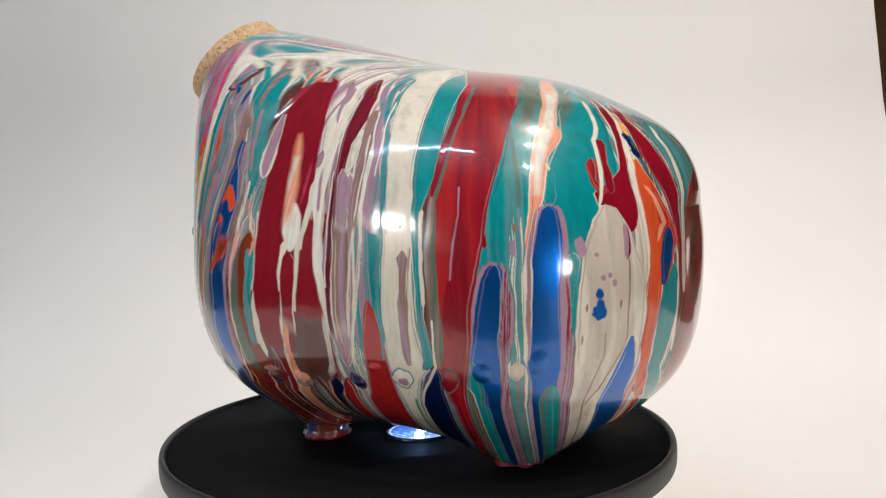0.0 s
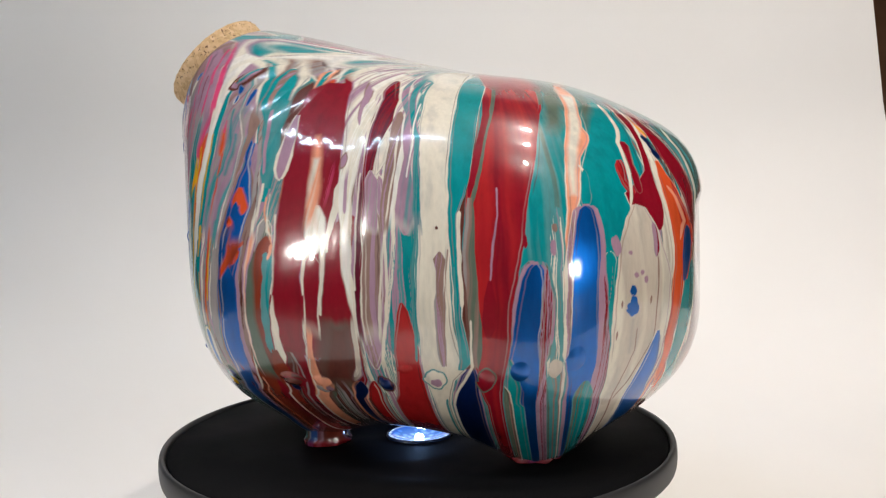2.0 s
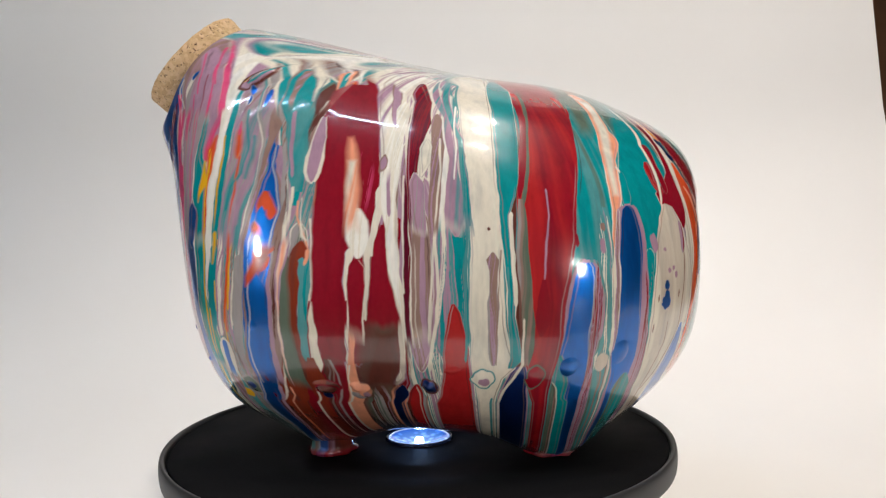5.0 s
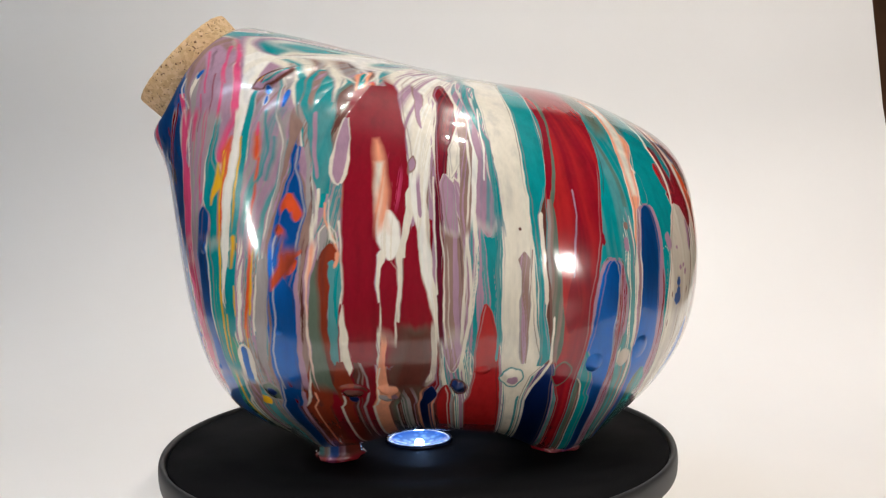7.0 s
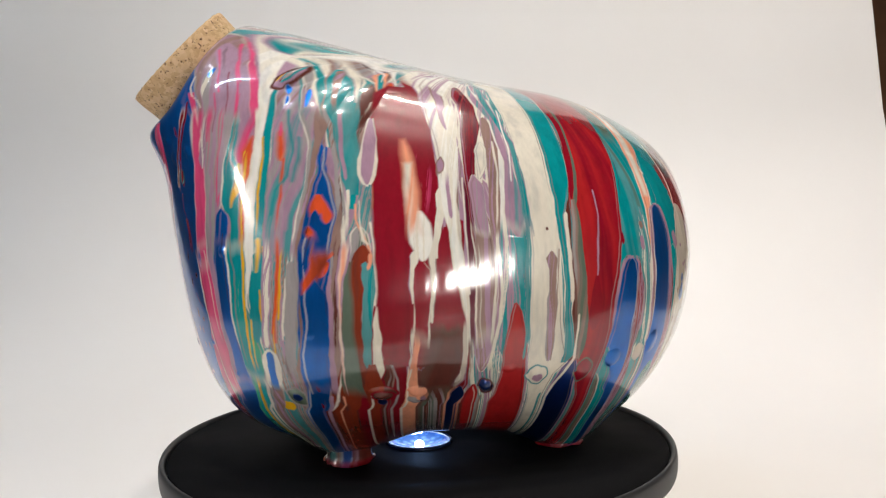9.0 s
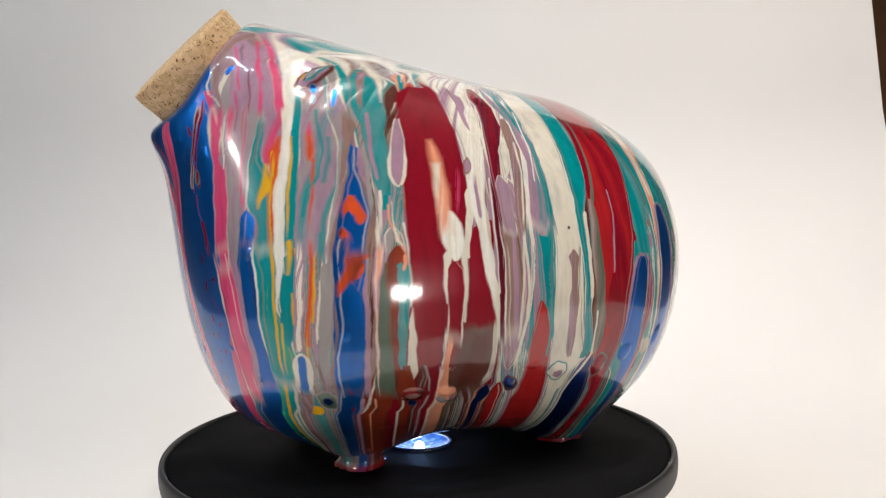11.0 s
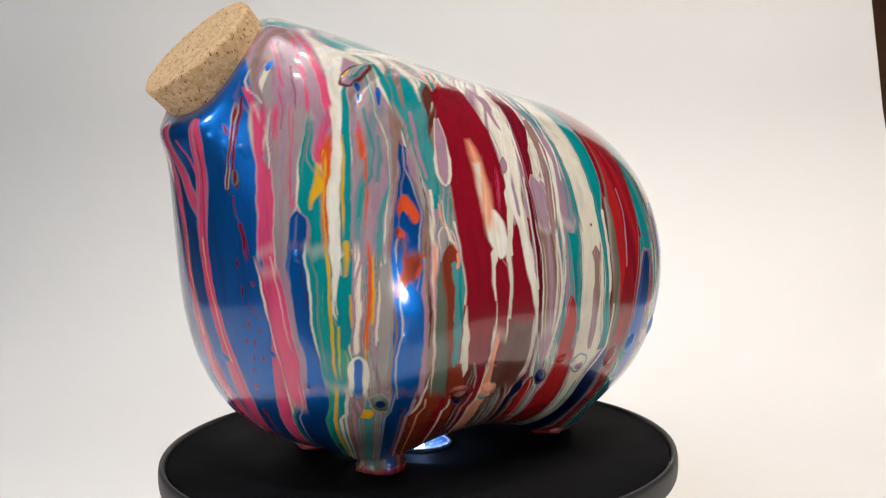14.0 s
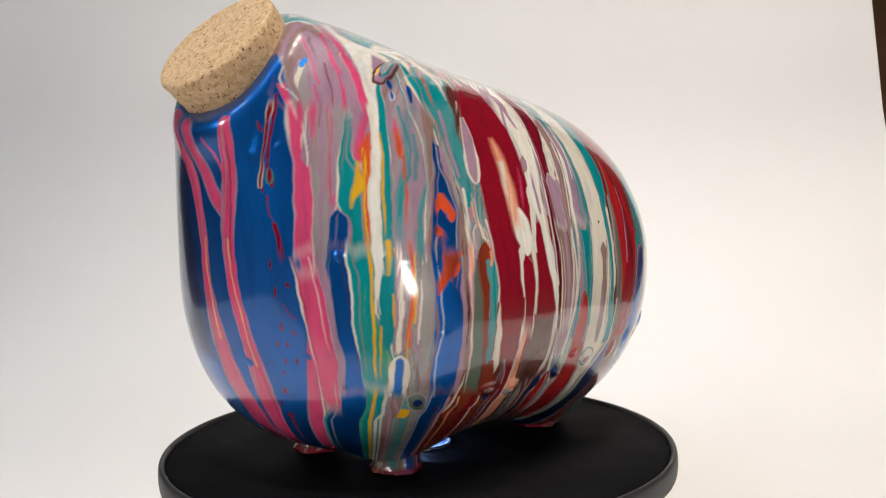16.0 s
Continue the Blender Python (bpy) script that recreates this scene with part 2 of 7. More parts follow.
ROUND_SHADE = [(0.085, -0.004), (0.083, 0.012), (0.060, 0.045), (0.025, 0.068), (0, 0.070), (0, 0.066), (0.023, 0.064), (0.057, 0.042), (0.079, 0.012), (0.081, -0.004)]
lamp_on_table(DESK_LAMP, lathe([(0, 0.0), (0.060, 0.0), (0.078, 0.002), (0.078, 0.004), (0, 0.004)], 48), lathe(ROUND_SHADE, 40),
              glow_material("round_diffuser_glow", 180.0, 0.048, 0.048, 0.0), "small dark round desk lamp shining towards the turntable")
lamp_on_table(SIDE_LAMP, slab(-0.058, 0.058, -0.070, 0.070, 0.0, 0.0035), box_shade(0.058, 0.070),
              glow_material("square_diffuser_glow", 80.0, 0.068, 0.078, 0.005), "small square desk lamp with a frosted front beside the camera")
cabinet()
ceiling_lamp()
strip_lamp()


# ---- the turntable ----
def turntable():
    thing = new("turntable")
    thing.location = (0, 0, 0.0015)
    tagged(thing, "round black turntable disc on a pale plastic housing", "turntable")
    part("housing", lathe([(0, 0), (0.080, 0), (0.084, 0.003), (0.084, 0.030), (0.081, 0.034), (0, 0.034)]), SHELL, thing, "pale plastic housing")
    part("spindle", lathe([(0, 0.034), (0.02, 0.034), (0.02, DECK - 0.0095), (0, DECK - 0.0095)], 32), SHELL, thing)
    disc = part("disc", lathe([(0.0135, -0.0075), (0.0960, -0.0075), (0.0968, -0.001), (0.0963, 0.0), (0.0135, 0.0)], 160, True), DECKMAT, thing,
                "matte black rubber disc")
    rim = [(0.0985 + (0.0013 if math.cos(a) > 0 else 0.0014) * abs(math.cos(a)) ** 0.7 * math.copysign(1, math.cos(a)),
            -0.0036 + 0.0046 * abs(math.sin(a)) ** 0.8 * math.copysign(1, math.sin(a))) for a in [k * math.tau / 24 for k in range(24)]]
    part("rim", lathe(rim, 160, True), RIMMAT, disc, "dark grey rounded rim")
    led = new("led_spotlight")
    led.location = (0, 0, DECK)
    tagged(led, "bright bluish white round LED spotlight set into the turntable", "light")
    part("bezel", lathe([(0.0122, -0.004), (0.0131, -0.004), (0.0131, 0.0005), (0.0127, 0.0009), (0.0122, 0.0005)], 64, True), RING, led)
    part("lens", lathe([(0, -0.003), (0.0121, -0.003), (0.0121, 0.0004), (0.0116, 0.0008), (0.0104, 0.0003), (0.0070, -0.0010), (0.0034, -0.002), (0, -0.002)], 64), LENS, led)
    part("chip", lathe([(0, -0.0019), (0.0019, -0.0019), (0.0017, -0.0006), (0.0010, 0.0001), (0, 0.0003)], 32), CHIP, led)
    return disc


# ---- the pig ----
YAW, OX, OY = -0.49259, 0.02818, -0.01131      # the pig's lengthwise axis and middle on the deck at the start
TUBE = (0.06875, 0.00662, 0.03561, -0.00249, 0.02808, 0.04517, -0.0132, 0.01935, 1.94612)
ENDS = (0.09279, 0.04827, -0.1711, 0.1184, 0.61329, 0.1335, 2.65797, 1.97649)
# bulges of the hand-thrown body: weight of dx^i dz^j dy^2l of the direction from its middle
BULGE = {(0, 0, 1): -0.3597, (0, 0, 2): 0.0061, (0, 0, 3): -0.0117, (0, 1, 0): 0.0081, (0, 1, 1): -0.096, (0, 1, 2): -0.0186,
         (0, 2, 0): -0.4478, (0, 2, 1): -0.2426, (0, 2, 2): 0.0095, (0, 3, 0): -0.0057, (0, 3, 1): 0.0919, (0, 4, 0): -0.0141,
         (0, 4, 1): 0.0123, (0, 5, 0): -0.0402, (0, 6, 0): -0.0048, (1, 0, 0): 0.0114, (1, 0, 1): -0.081, (1, 0, 2): -0.0317,
         (1, 1, 0): 0.0829, (1, 1, 1): 0.076, (1, 1, 2): 0.0298, (1, 2, 0): 0.0313, (1, 2, 1): 0.0768, (1, 3, 0): 0.0267,
         (1, 3, 1): -0.0116, (1, 4, 0): -0.0681}
BULGE.update({(2, 0, 0): -0.1429, (2, 0, 1): -0.1162, (2, 0, 2): 0.0082, (2, 1, 0): -0.1214, (2, 1, 1): 0.1252, (2, 2, 0): -0.1911,
         (2, 2, 1): -0.0245, (2, 3, 0): -0.0574, (2, 4, 0): -0.0055, (3, 0, 0): 0.0539, (3, 0, 1): -0.1164, (3, 1, 0): -0.0198,
         (3, 1, 1): -0.0629, (3, 2, 0): 0.0226, (3, 3, 0): 0.0449, (4, 0, 0): 0.1644, (4, 0, 1): 0.0169, (4, 1, 0): -0.1891,
         (4, 2, 0): 0.0216, (5, 0, 0): 0.1476, (5, 1, 0): 0.0186, (6, 0, 0): -0.0272})


def body_level(x, y, z):
    """1 on the pig's skin, less inside: a tapered tube closed by a rounded rear, a leaning front and a slanted mouth."""
    zc, sl, b0, b1, b2, a0, a1, a2, m = TUBE
    xr, rt, ft, fd, mt, md, pr, pf = ENDS
    u = x / 0.1
    b = np.maximum(b0 + b1 * u + b2 * u * u, 0.01)
    a = np.maximum(a0 + a1 * u + a2 * u * u, 0.01)
    tube = ((np.abs(y) / a) ** m + (np.abs(z - zc - sl * u) / b) ** m) ** (1 / m)
    zz = z - zc
    rear = np.maximum(x * math.cos(rt) + zz * math.sin(rt), 0) / xr
    front = np.maximum(-x * math.cos(ft) + zz * math.sin(ft), 0) / fd
    mouth = np.maximum(-x * math.cos(mt) + zz * math.sin(mt), 0) / md
    base = ((tube ** pr + rear ** pr) ** (pf / pr) + front ** pf + mouth ** pf + 1e-12) ** (1 / pf)
    zn = z - 0.08
    n = np.sqrt(x * x + y * y + zn * zn) + 1e-9
    dx, dy2, dz = x / n, (y / n) ** 2, zn / n
    c = sum(k * dx ** i * dz ** j * dy2 ** l for (i, j, l), k in BULGE.items())
    return base * (1 + c)


def skin(lon, lat):
    """Radius from the pig's middle (0, 0, 0.08) to its skin, lon and lat in radians."""
    dx, dy, dz = np.cos(lat) * np.cos(lon), np.cos(lat) * np.sin(lon), np.sin(lat)
    r = np.full(lon.shape, 0.04)
    for k in range(60):
        r = np.where(body_level(r * dx, r * dy, 0.08 + r * dz) < 1, r + 0.003, r)
    return polish(dx, dy, dz, r - 0.0015, 10)


def polish(dx, dy, dz, r, steps):
    """Newton steps along the ray onto the skin."""
    for k in range(steps):
        f = body_level(r * dx, r * dy, 0.08 + r * dz)
        g = (body_level((r + 1e-4) * dx, (r + 1e-4) * dy, 0.08 + (r + 1e-4) * dz) - f) / 1e-4
        r = r - np.clip((f - 1) / np.maximum(g, 2.0), -0.003, 0.003)
    return r


# ---- paint: bands that run down the skin, laid one over another; lon in degrees, height in mm above the deck ----
def rgb(r, g, b):
    """Linear colour from display values 0..255."""
    return tuple(((c / 255 + 0.055) / 1.055) ** 2.4 if c > 10 else c / 255 / 12.92 for c in (r, g, b))


INKS = {"teal": rgb(0, 142, 146), "sea": rgb(80, 148, 150), "crimson": rgb(140, 14, 34), "red": rgb(178, 34, 36), "ivory": rgb(230, 222, 204),
        "lilac": rgb(172, 136, 156), "blue": rgb(0, 98, 186), "navy": rgb(4, 42, 108), "orange": rgb(222, 84, 40), "peach": rgb(240, 160, 125),
        "brown": rgb(98, 50, 42), "olive": rgb(95, 110, 95), "grey": rgb(160, 152, 150), "pink": rgb(224, 76, 122), "yellow": rgb(232, 176, 30),
        "green": rgb(40, 160, 110), "white": rgb(240, 236, 226), "sand": rgb(206, 194, 178), "plum": rgb(100, 18, 40), "taupe": rgb(150, 120, 110), "rust": rgb(138, 52, 30), "umber": rgb(62, 40, 40)}


INKS = {k: (*c, 0.75 if k in ("blue", "navy") else 0.0) for k, c in INKS.items()}


def wobble(x, seed, n=3):
    """A smooth random line of about unit size."""
    rng = np.random.RandomState(seed)
    return sum(np.sin(x * (0.7 + 1.1 * k) * (0.8 + 0.4 * rng.rand()) + rng.rand() * 6.28) / (k + 1) for k in range(n)) / 1.5


def run_down(lon, x, y, z):
    """The run of paint that reaches a place under the belly: below the flanks paint flows down and in, not along the body."""
    lon_b, z_b = np.radians(np.linspace(-222, 138, 361)), 30.0
    lat = np.full(lon_b.shape, -0.5)
    for k in range(14):    # where the skin passes that height
        lat = np.clip(np.arctan2((z_b - 80) / 1000, skin(lon_b, lat) * np.cos(lat)), -1.4, -0.1)
    edge = np.interp((np.degrees(lon) + 222) % 360 - 222, np.degrees(lon_b), skin(lon_b, lat) * np.cos(lat))
    f = np.where(z > z_b + 8, 1.0, np.clip(np.hypot(x, y) / edge, 0.02, 1))
    a, b, k = 0.085, 0.045, 3.0
    r = f / np.sqrt((np.cos(lon) / a) ** 2 + (np.sin(lon) / b) ** 2)
    ex, ey = r * np.cos(lon), r * np.sin(lon)
    low, high = np.ones_like(f), np.full_like(f, 60.0)
    for i in range(30):
        q = (low + high) / 2
        out = (ex * q / a) ** 2 + (ey * q ** k / b) ** 2 > 1
        high, low = np.where(out, q, high), np.where(out, low, q)
    turned = np.arctan2(ey * low ** k, ex * low)
    return lon + (turned - lon + math.pi) % math.tau - math.pi


class Canvas:
    def __init__(self, lon, z):
        # the whole skin of paint wanders a little as it ran; below the belly the runs carry on
        z = np.maximum(z, 27 + 0.02 * z)
        self.lon = lon + 0.13 * np.sin(z * 0.16 + lon * 0.30) + 0.07 * np.sin(z * 0.37 - lon * 0.5 + 1.0) + 0.03 * np.sin(z * 0.9 + lon * 1.3)
        self.z = z + 0.30 * np.sin(lon * 0.55 + z * 0.05)
        self.rgb, self.rise, self.domes = np.zeros((len(lon), 4)), np.zeros(len(lon)), np.zeros(len(lon))
        self.count = 0

    def streaks(self, inks, where, scale, seed):
        """Colours for the points of where, drawn out into fine vertical streaks."""
        lon, z = self.lon[where], self.z[where]
        s = lon + 1.2 * wobble(z * 0.03, seed) + 0.5 * wobble(z * 0.11 + lon * 0.15, seed + 1)
        fine = scale > 0.9
        v = wobble(s * scale, seed + 2, 5) + (0.6 if fine else 0.25) * wobble(s * scale * 3.7, seed + 3, 4) + 0.35 * wobble(z * 0.05 + s * scale * 0.6, seed + 4)
        if fine:
            v = v + 0.25 * wobble(s * scale * 5.5 + 0.4 * wobble(z * 0.09, seed + 5), seed + 6, 4)
        k = np.clip((v * 0.42 + 0.5) * len(inks), 0, len(inks) - 1.001)
        i = k.astype(int)
        blend = 0.2 if fine else 0.9
        f = np.clip((k - i - 0.5 + blend / 2) / blend, 0, 1)[:, None]
        table = np.array([INKS[c] for c in inks])
        return table[i] * (1 - f) + table[np.minimum(i + 1, len(inks) - 1)] * f

    def band(self, ink, *rows, edge="", soft=0.21, rise=0.06, rough=0.10, scale=1.6, line=0.5, bare=False, wide_line=False, blunt=""):
        """One run of paint: rows of (height, lon of one side, lon of the other), from the top down. ink: one colour, or several for streaks; blunt: ends without a tip."""
        self.count += 1
        r = np.array(sorted(rows))
        zz, a, b = r[:, 0], np.minimum(r[:, 1], r[:, 2]), np.maximum(r[:, 1], r[:, 2])
        where = np.nonzero((self.z > zz[0] - 0.5) & (self.z < zz[-1] + 0.5) & (self.lon > a.min() - 2) & (self.lon < b.max() + 2))[0]
        if not len(where):
            return
        z, lon = self.z[where], self.lon[where]
        w = rough * (wobble(z * 0.30, self.count * 7) + 0.4 * wobble(z * 0.9, self.count * 7 + 1))
        w2 = rough * (wobble(z * 0.30, self.count * 7 + 2) + 0.4 * wobble(z * 0.9, self.count * 7 + 3))
        left, right = np.interp(z, zz, a) + w, np.interp(z, zz, b) - w2
        mid, half = (left + right) / 2, (right - left) / 2
        # runs that slant keep their true width
        steep = np.interp(z, zz, np.abs(np.gradient((a + b) / 2, zz))) if np.diff(zz).min() > 0.01 else 0.0 * z
        slant = np.clip(np.sqrt(1 + (1.4 * steep) ** 2), 1, 9)
        if bare and wide_line:
            half = half * slant
        if soft < 1:    # runs begin and end in rounded tips
            wide = half.max()
            low, high = min(2.6 * wide, 7, 0.35 * (zz[-1] - zz[0])), min(1.5 * wide, 4, 0.25 * (zz[-1] - zz[0]))
            if b[0] - a[0] > 0.8 * wide and "foot" not in blunt:
                half = half * np.sqrt(np.clip((z - zz[0]) / low, 0, 1))
            if b[-1] - a[-1] > 0.8 * wide and "top" not in blunt:
                half = half * np.sqrt(np.clip((zz[-1] - z) / high, 0, 1))
            half = np.where((z < zz[0]) | (z > zz[-1]), -0.3, half)
        d = (half - np.abs(lon - mid)) / (slant if soft < 1 else 1)
        if soft > 1:
            d = np.minimum(d, np.minimum(z - zz[0], zz[-1] - z) * 0.8) - soft / 2
        blur = np.clip(soft * (1 + 0.8 * (slant - 1)), soft, max(soft, 0.8))
        fade = np.ones_like(z)    # a blunt end runs out into the paint below it
        reach = 4.0 + 5.0 * ((self.count * 37) % 11) / 11
        for at, side in ((zz[0], "foot"), (zz[-1], "top")):
            if side in blunt:
                u = np.clip(np.abs(z - at) / reach + 0.25 * wobble(lon * 1.1, self.count * 7 + 4), 0, 1)
                fade = fade * u * u * (3 - 2 * u) * ((z > at) if side == "foot" else (z < at))
        fade = fade[:, None]
        inks = ink.split()
        if not edge and not bare and rise > 0 and soft < 1:
            edge, line = ("ivory", "lilac", "taupe", "grey", "ivory", "sea")[self.count % 6], 0.28
        if edge:
            thread = line * np.clip(0.55 + 0.9 * wobble(z * 0.14, self.count * 7 + 5), 0.0, 1.3) if line < 0.9 else line
            f = np.clip((d + thread) / blur + 0.5, 0, 1)[:, None] * (d > -2)[:, None] * fade
            self.rgb[where] = self.rgb[where] * (1 - f) + np.array(INKS[edge]) * f
        f = np.clip(d / blur + 0.5, 0, 1)[:, None] * fade
        c = np.array(INKS[inks[0]])[None] if len(inks) == 1 else self.streaks(inks, where, scale, self.count * 11)
        self.rgb[where] = self.rgb[where] * (1 - f) + c * f
        if not bare and soft < 1 and np.median(half) > 1.3:    # a hair of another colour runs along inside the rim
            for k in (0, 1):
                at = 0.45 + 0.35 * k + 0.25 * wobble(z * 0.12, self.count * 7 + 8 + k)
                f = np.clip(1.5 - np.abs(d - at) / 0.16, 0, 1) * np.clip(0.5 + wobble(z * 0.10 + k, self.count * 7 + 10 + k), 0, 0.55) * (lon < mid if (self.count + k) % 2 else lon > mid)
                hair = np.array(INKS[("taupe", "ivory", "grey", "lilac", "umber")[(self.count + 2 * k) % 5]])
                self.rgb[where] = self.rgb[where] * (1 - f[:, None]) + hair * f[:, None]
        if rise > 0:
            self.rise[where] += rise * np.clip(d / 1.6, 0, 1)

    def blob(self, ink, lon, z, wide, high, edge="", line=0.5, dome=0.0):
        """A spot of paint, wide in degrees and high in mm; dome: how far it stands out, in mm."""
        self.count += 1
        near = np.nonzero((np.abs(self.lon - lon) < wide * 1.6 + 1.5) & (np.abs(self.z - z) < high * 1.6 + 1.5))[0]
        if not len(near):
            return
        u, v = (self.lon[near] - lon) / wide, (self.z[near] - z) / high
        turn = np.arctan2(v, u)
        d = 1 + 0.16 * wobble(turn * 2.0, self.count * 13) - np.hypot(u, v)
        size = (wide + high) / 2
        if edge:
            f = np.clip((d * size + line) / 0.25 + 0.5, 0, 1)[:, None]
            self.rgb[near] = self.rgb[near] * (1 - f) + np.array(INKS[edge]) * f
        f = np.clip(d * size / 0.25 + 0.5, 0, 1)[:, None]
        if ink:
            self.rgb[near] = self.rgb[near] * (1 - f) + np.array(INKS[ink]) * f
        self.domes[near] += dome * 0.6 * np.clip(1 - np.hypot(u, v) ** 2, 0, 1)


def paint_pig(cv):
    cv.band("lilac sea ivory teal taupe brown", (-5, -400, 400), (200, -400, 400), scale=0.4, rise=0)
    #  rear
    cv.band("olive sea teal", (136.9, -41.0, -2.5), (122.4, -57.9, -44.4), (113.2, -60.8, -49.6), (104.4, -63.5, -51.5), (95.9, -65.8, -52.4), (87.4, -67.0, -54.1), (78.9, -68.2, -55.2), (70.4, -71.0, -56.1), (59.9, -72.3, -56.8), (45.3, -73.9, -56.5), (33.3, -75.6, -56.5), (18.9, -74.5, -55.2), scale=0.5, rise=0)
    cv.band("olive", (136.2, -37.2, -2.8), (128.4, -51.7, -39.0), (122.4, -56.3, -45.2), (117.7, -57.9, -48.9), (115.0, -56.7, -52.4), rise=0, soft=4)
    cv.band("teal", (133.0, -22.8, 1.6), (128.3, -30.2, -13.1), (122.2, -40.7, -23.1), (112.8, -45.6, -28.0), (104.0, -50.9, -30.5), (95.3, -53.3, -32.2), (86.9, -50.2, -37.5), (78.5, -49.5, -42.0), (69.9, -49.1, -43.8), (59.5, -48.4, -45.0), (48.6, -47.2, -45.5), rise=0)
    cv.band("olive", (132.9, -22.8, -12.6), (129.4, -32.2, -21.4), (124.2, -39.1, -30.0), (119.3, -42.6, -37.0), (115.7, -43.6, -41.8), rise=0, soft=4)
    cv.band("lilac sea olive teal", (134.2, -6.3, 1.6), (130.6, -19.0, 2.5), (126.4, -23.6, 3.6), (122.3, -20.6, 4.0), (116.3, -20.4, -1.0), (110.6, -20.6, -3.4), (103.0, -18.3, -2.7), (93.6, -16.5, -4.0), scale=1.2, rise=0)
    cv.band("lilac crimson ivory brown teal", (124.2, -20.7, -4.8), (118.2, -23.8, -12.7), (110.7, -27.2, -14.2), (103.3, -28.8, -13.5), (94.2, -29.0, -11.9), (85.0, -30.5, -7.9), (75.5, -29.5, -4.0), (66.3, -28.0, -5.4), (57.2, -27.5, -8.5), (47.8, -27.6, -10.1), (37.8, -26.7, -10.3), (26.0, -26.2, -3.7), (21.8, -26.0, -3.0), scale=1.4)
    cv.band("brown red brown", (112.4, -3.3, 6.8), (104.5, -4.0, 10.1), (94.7, -7.9, 14.6), (82.7, -8.0, 17.8), (72.9, -8.4, 16.1), (63.1, -11.0, 16.5), (53.7, -12.9, 14.1), (44.2, -12.8, 9.4), (34.5, -11.3, 4.1), (25.6, -6.5, -0.0), scale=0.7)
    cv.band("teal olive sea", (119.2, -12.7, -4.1), (114.3, -13.4, -2.6), (108.6, -13.0, -0.7), (102.9, -12.9, 0.9), (97.3, -11.9, -6.4), (89.9, -12.1, -8.0), (78.7, -12.3, -9.3))
    cv.band("crimson", (125.3, -13.7, -9.0), (119.2, -17.9, -15.1), (113.4, -20.3, -15.4), (108.8, -21.4, -15.4), (103.2, -20.8, -14.0), (95.8, -19.0, -13.1), (88.4, -17.1, -12.8), (79.0, -15.0, -11.8), (61.9, -13.2, -11.4), (46.9, -14.6, -13.3))
    cv.band("ivory", (117.8, -9.5, -8.0), (113.4, -11.2, -9.9), (109.6, -10.9, -9.5), (103.0, -11.3, -9.7), (96.4, -11.3, -9.5), (86.1, -11.5, -9.0), (72.8, -11.3, -7.8), (61.6, -11.6, -9.1), rough=0.06, bare=True, wide_line=True)
    cv.band("ivory", (77.3, -15.7, -14.5), (66.1, -15.2, -14.0), (54.8, -15.2, -14.2), (42.8, -14.1, -13.1), rough=0.06, bare=True, wide_line=True)
    cv.band("lilac", (72.1, -18.2, -16.9), (62.6, -17.2, -15.8), (53.2, -17.1, -15.9), (41.1, -15.7, -14.4), rough=0.06, bare=True, wide_line=True)
    cv.band("sand ivory", (108.9, -25.2, -23.7), (103.5, -27.3, -24.3), (94.6, -28.4, -25.3), (85.8, -30.2, -25.2), (76.9, -30.5, -24.1), (67.9, -28.5, -25.1))
    cv.band("orange red orange", (106.2, -24.3, -23.5), (101.6, -25.8, -22.8), (94.4, -26.4, -20.3), (87.1, -26.4, -17.0), (83.4, -26.4, -14.9), (79.7, -26.4, -14.2), (74.8, -26.6, -20.9), (67.6, -26.8, -22.7), (58.4, -27.0, -22.3), (49.0, -26.9, -22.1), (38.8, -25.6, -20.3), (26.6, -20.4, -12.7), (21.7, -17.3, -7.1), edge="peach", scale=0.6)
    cv.band("peach", (98.1, -24.8, -23.9), (94.4, -22.9, -21.9), (86.1, -20.9, -19.6), (84.9, -22.0, -20.7), (80.1, -24.3, -23.2), rough=0.06, bare=True, wide_line=True)
    cv.band("teal", (72.9, -19.8, -14.1), (66.7, -21.9, -14.9), (57.4, -22.3, -15.1), (47.9, -22.2, -15.8), (37.8, -20.8, -15.9), (25.3, -15.5, -7.1), (21.6, -11.9, -5.0), edge="ivory")
    cv.band("blue", (84.7, -19.5, -18.3), (83.2, -20.7, -17.2), (79.7, -22.1, -16.8), (74.3, -23.0, -18.0), (70.8, -22.9, -19.5), (66.3, -22.5, -21.0), edge="orange")
    cv.band("yellow peach", (123.1, -19.4, -17.5), (120.1, -21.1, -18.5), (114.4, -22.0, -19.6))
    cv.band("ivory", (126.6, -16.9, -14.8), (122.1, -20.1, -18.4), (116.7, -22.9, -21.4), (109.8, -25.3, -24.0), (105.3, -26.4, -25.2), rough=0.06, bare=True, wide_line=True)
    cv.blob("navy", -22.3, 113.3, 0.98, 1.67)
    cv.blob("navy", -22.7, 108.5, 1.15, 1.81)
    cv.blob("navy", -22.7, 110.9, 0.58, 1.46)
    cv.band("crimson", (127.3, -17.3, -14.9), (122.1, -21.8, -19.0), (116.3, -24.7, -22.7), (110.8, -27.2, -25.3), (103.6, -30.1, -27.4), (100.1, -33.6, -28.0), (96.7, -39.2, -28.1), (93.2, -38.7, -28.3), (89.7, -36.2, -28.6), (86.1, -33.0, -29.5), (84.0, -31.8, -30.8))
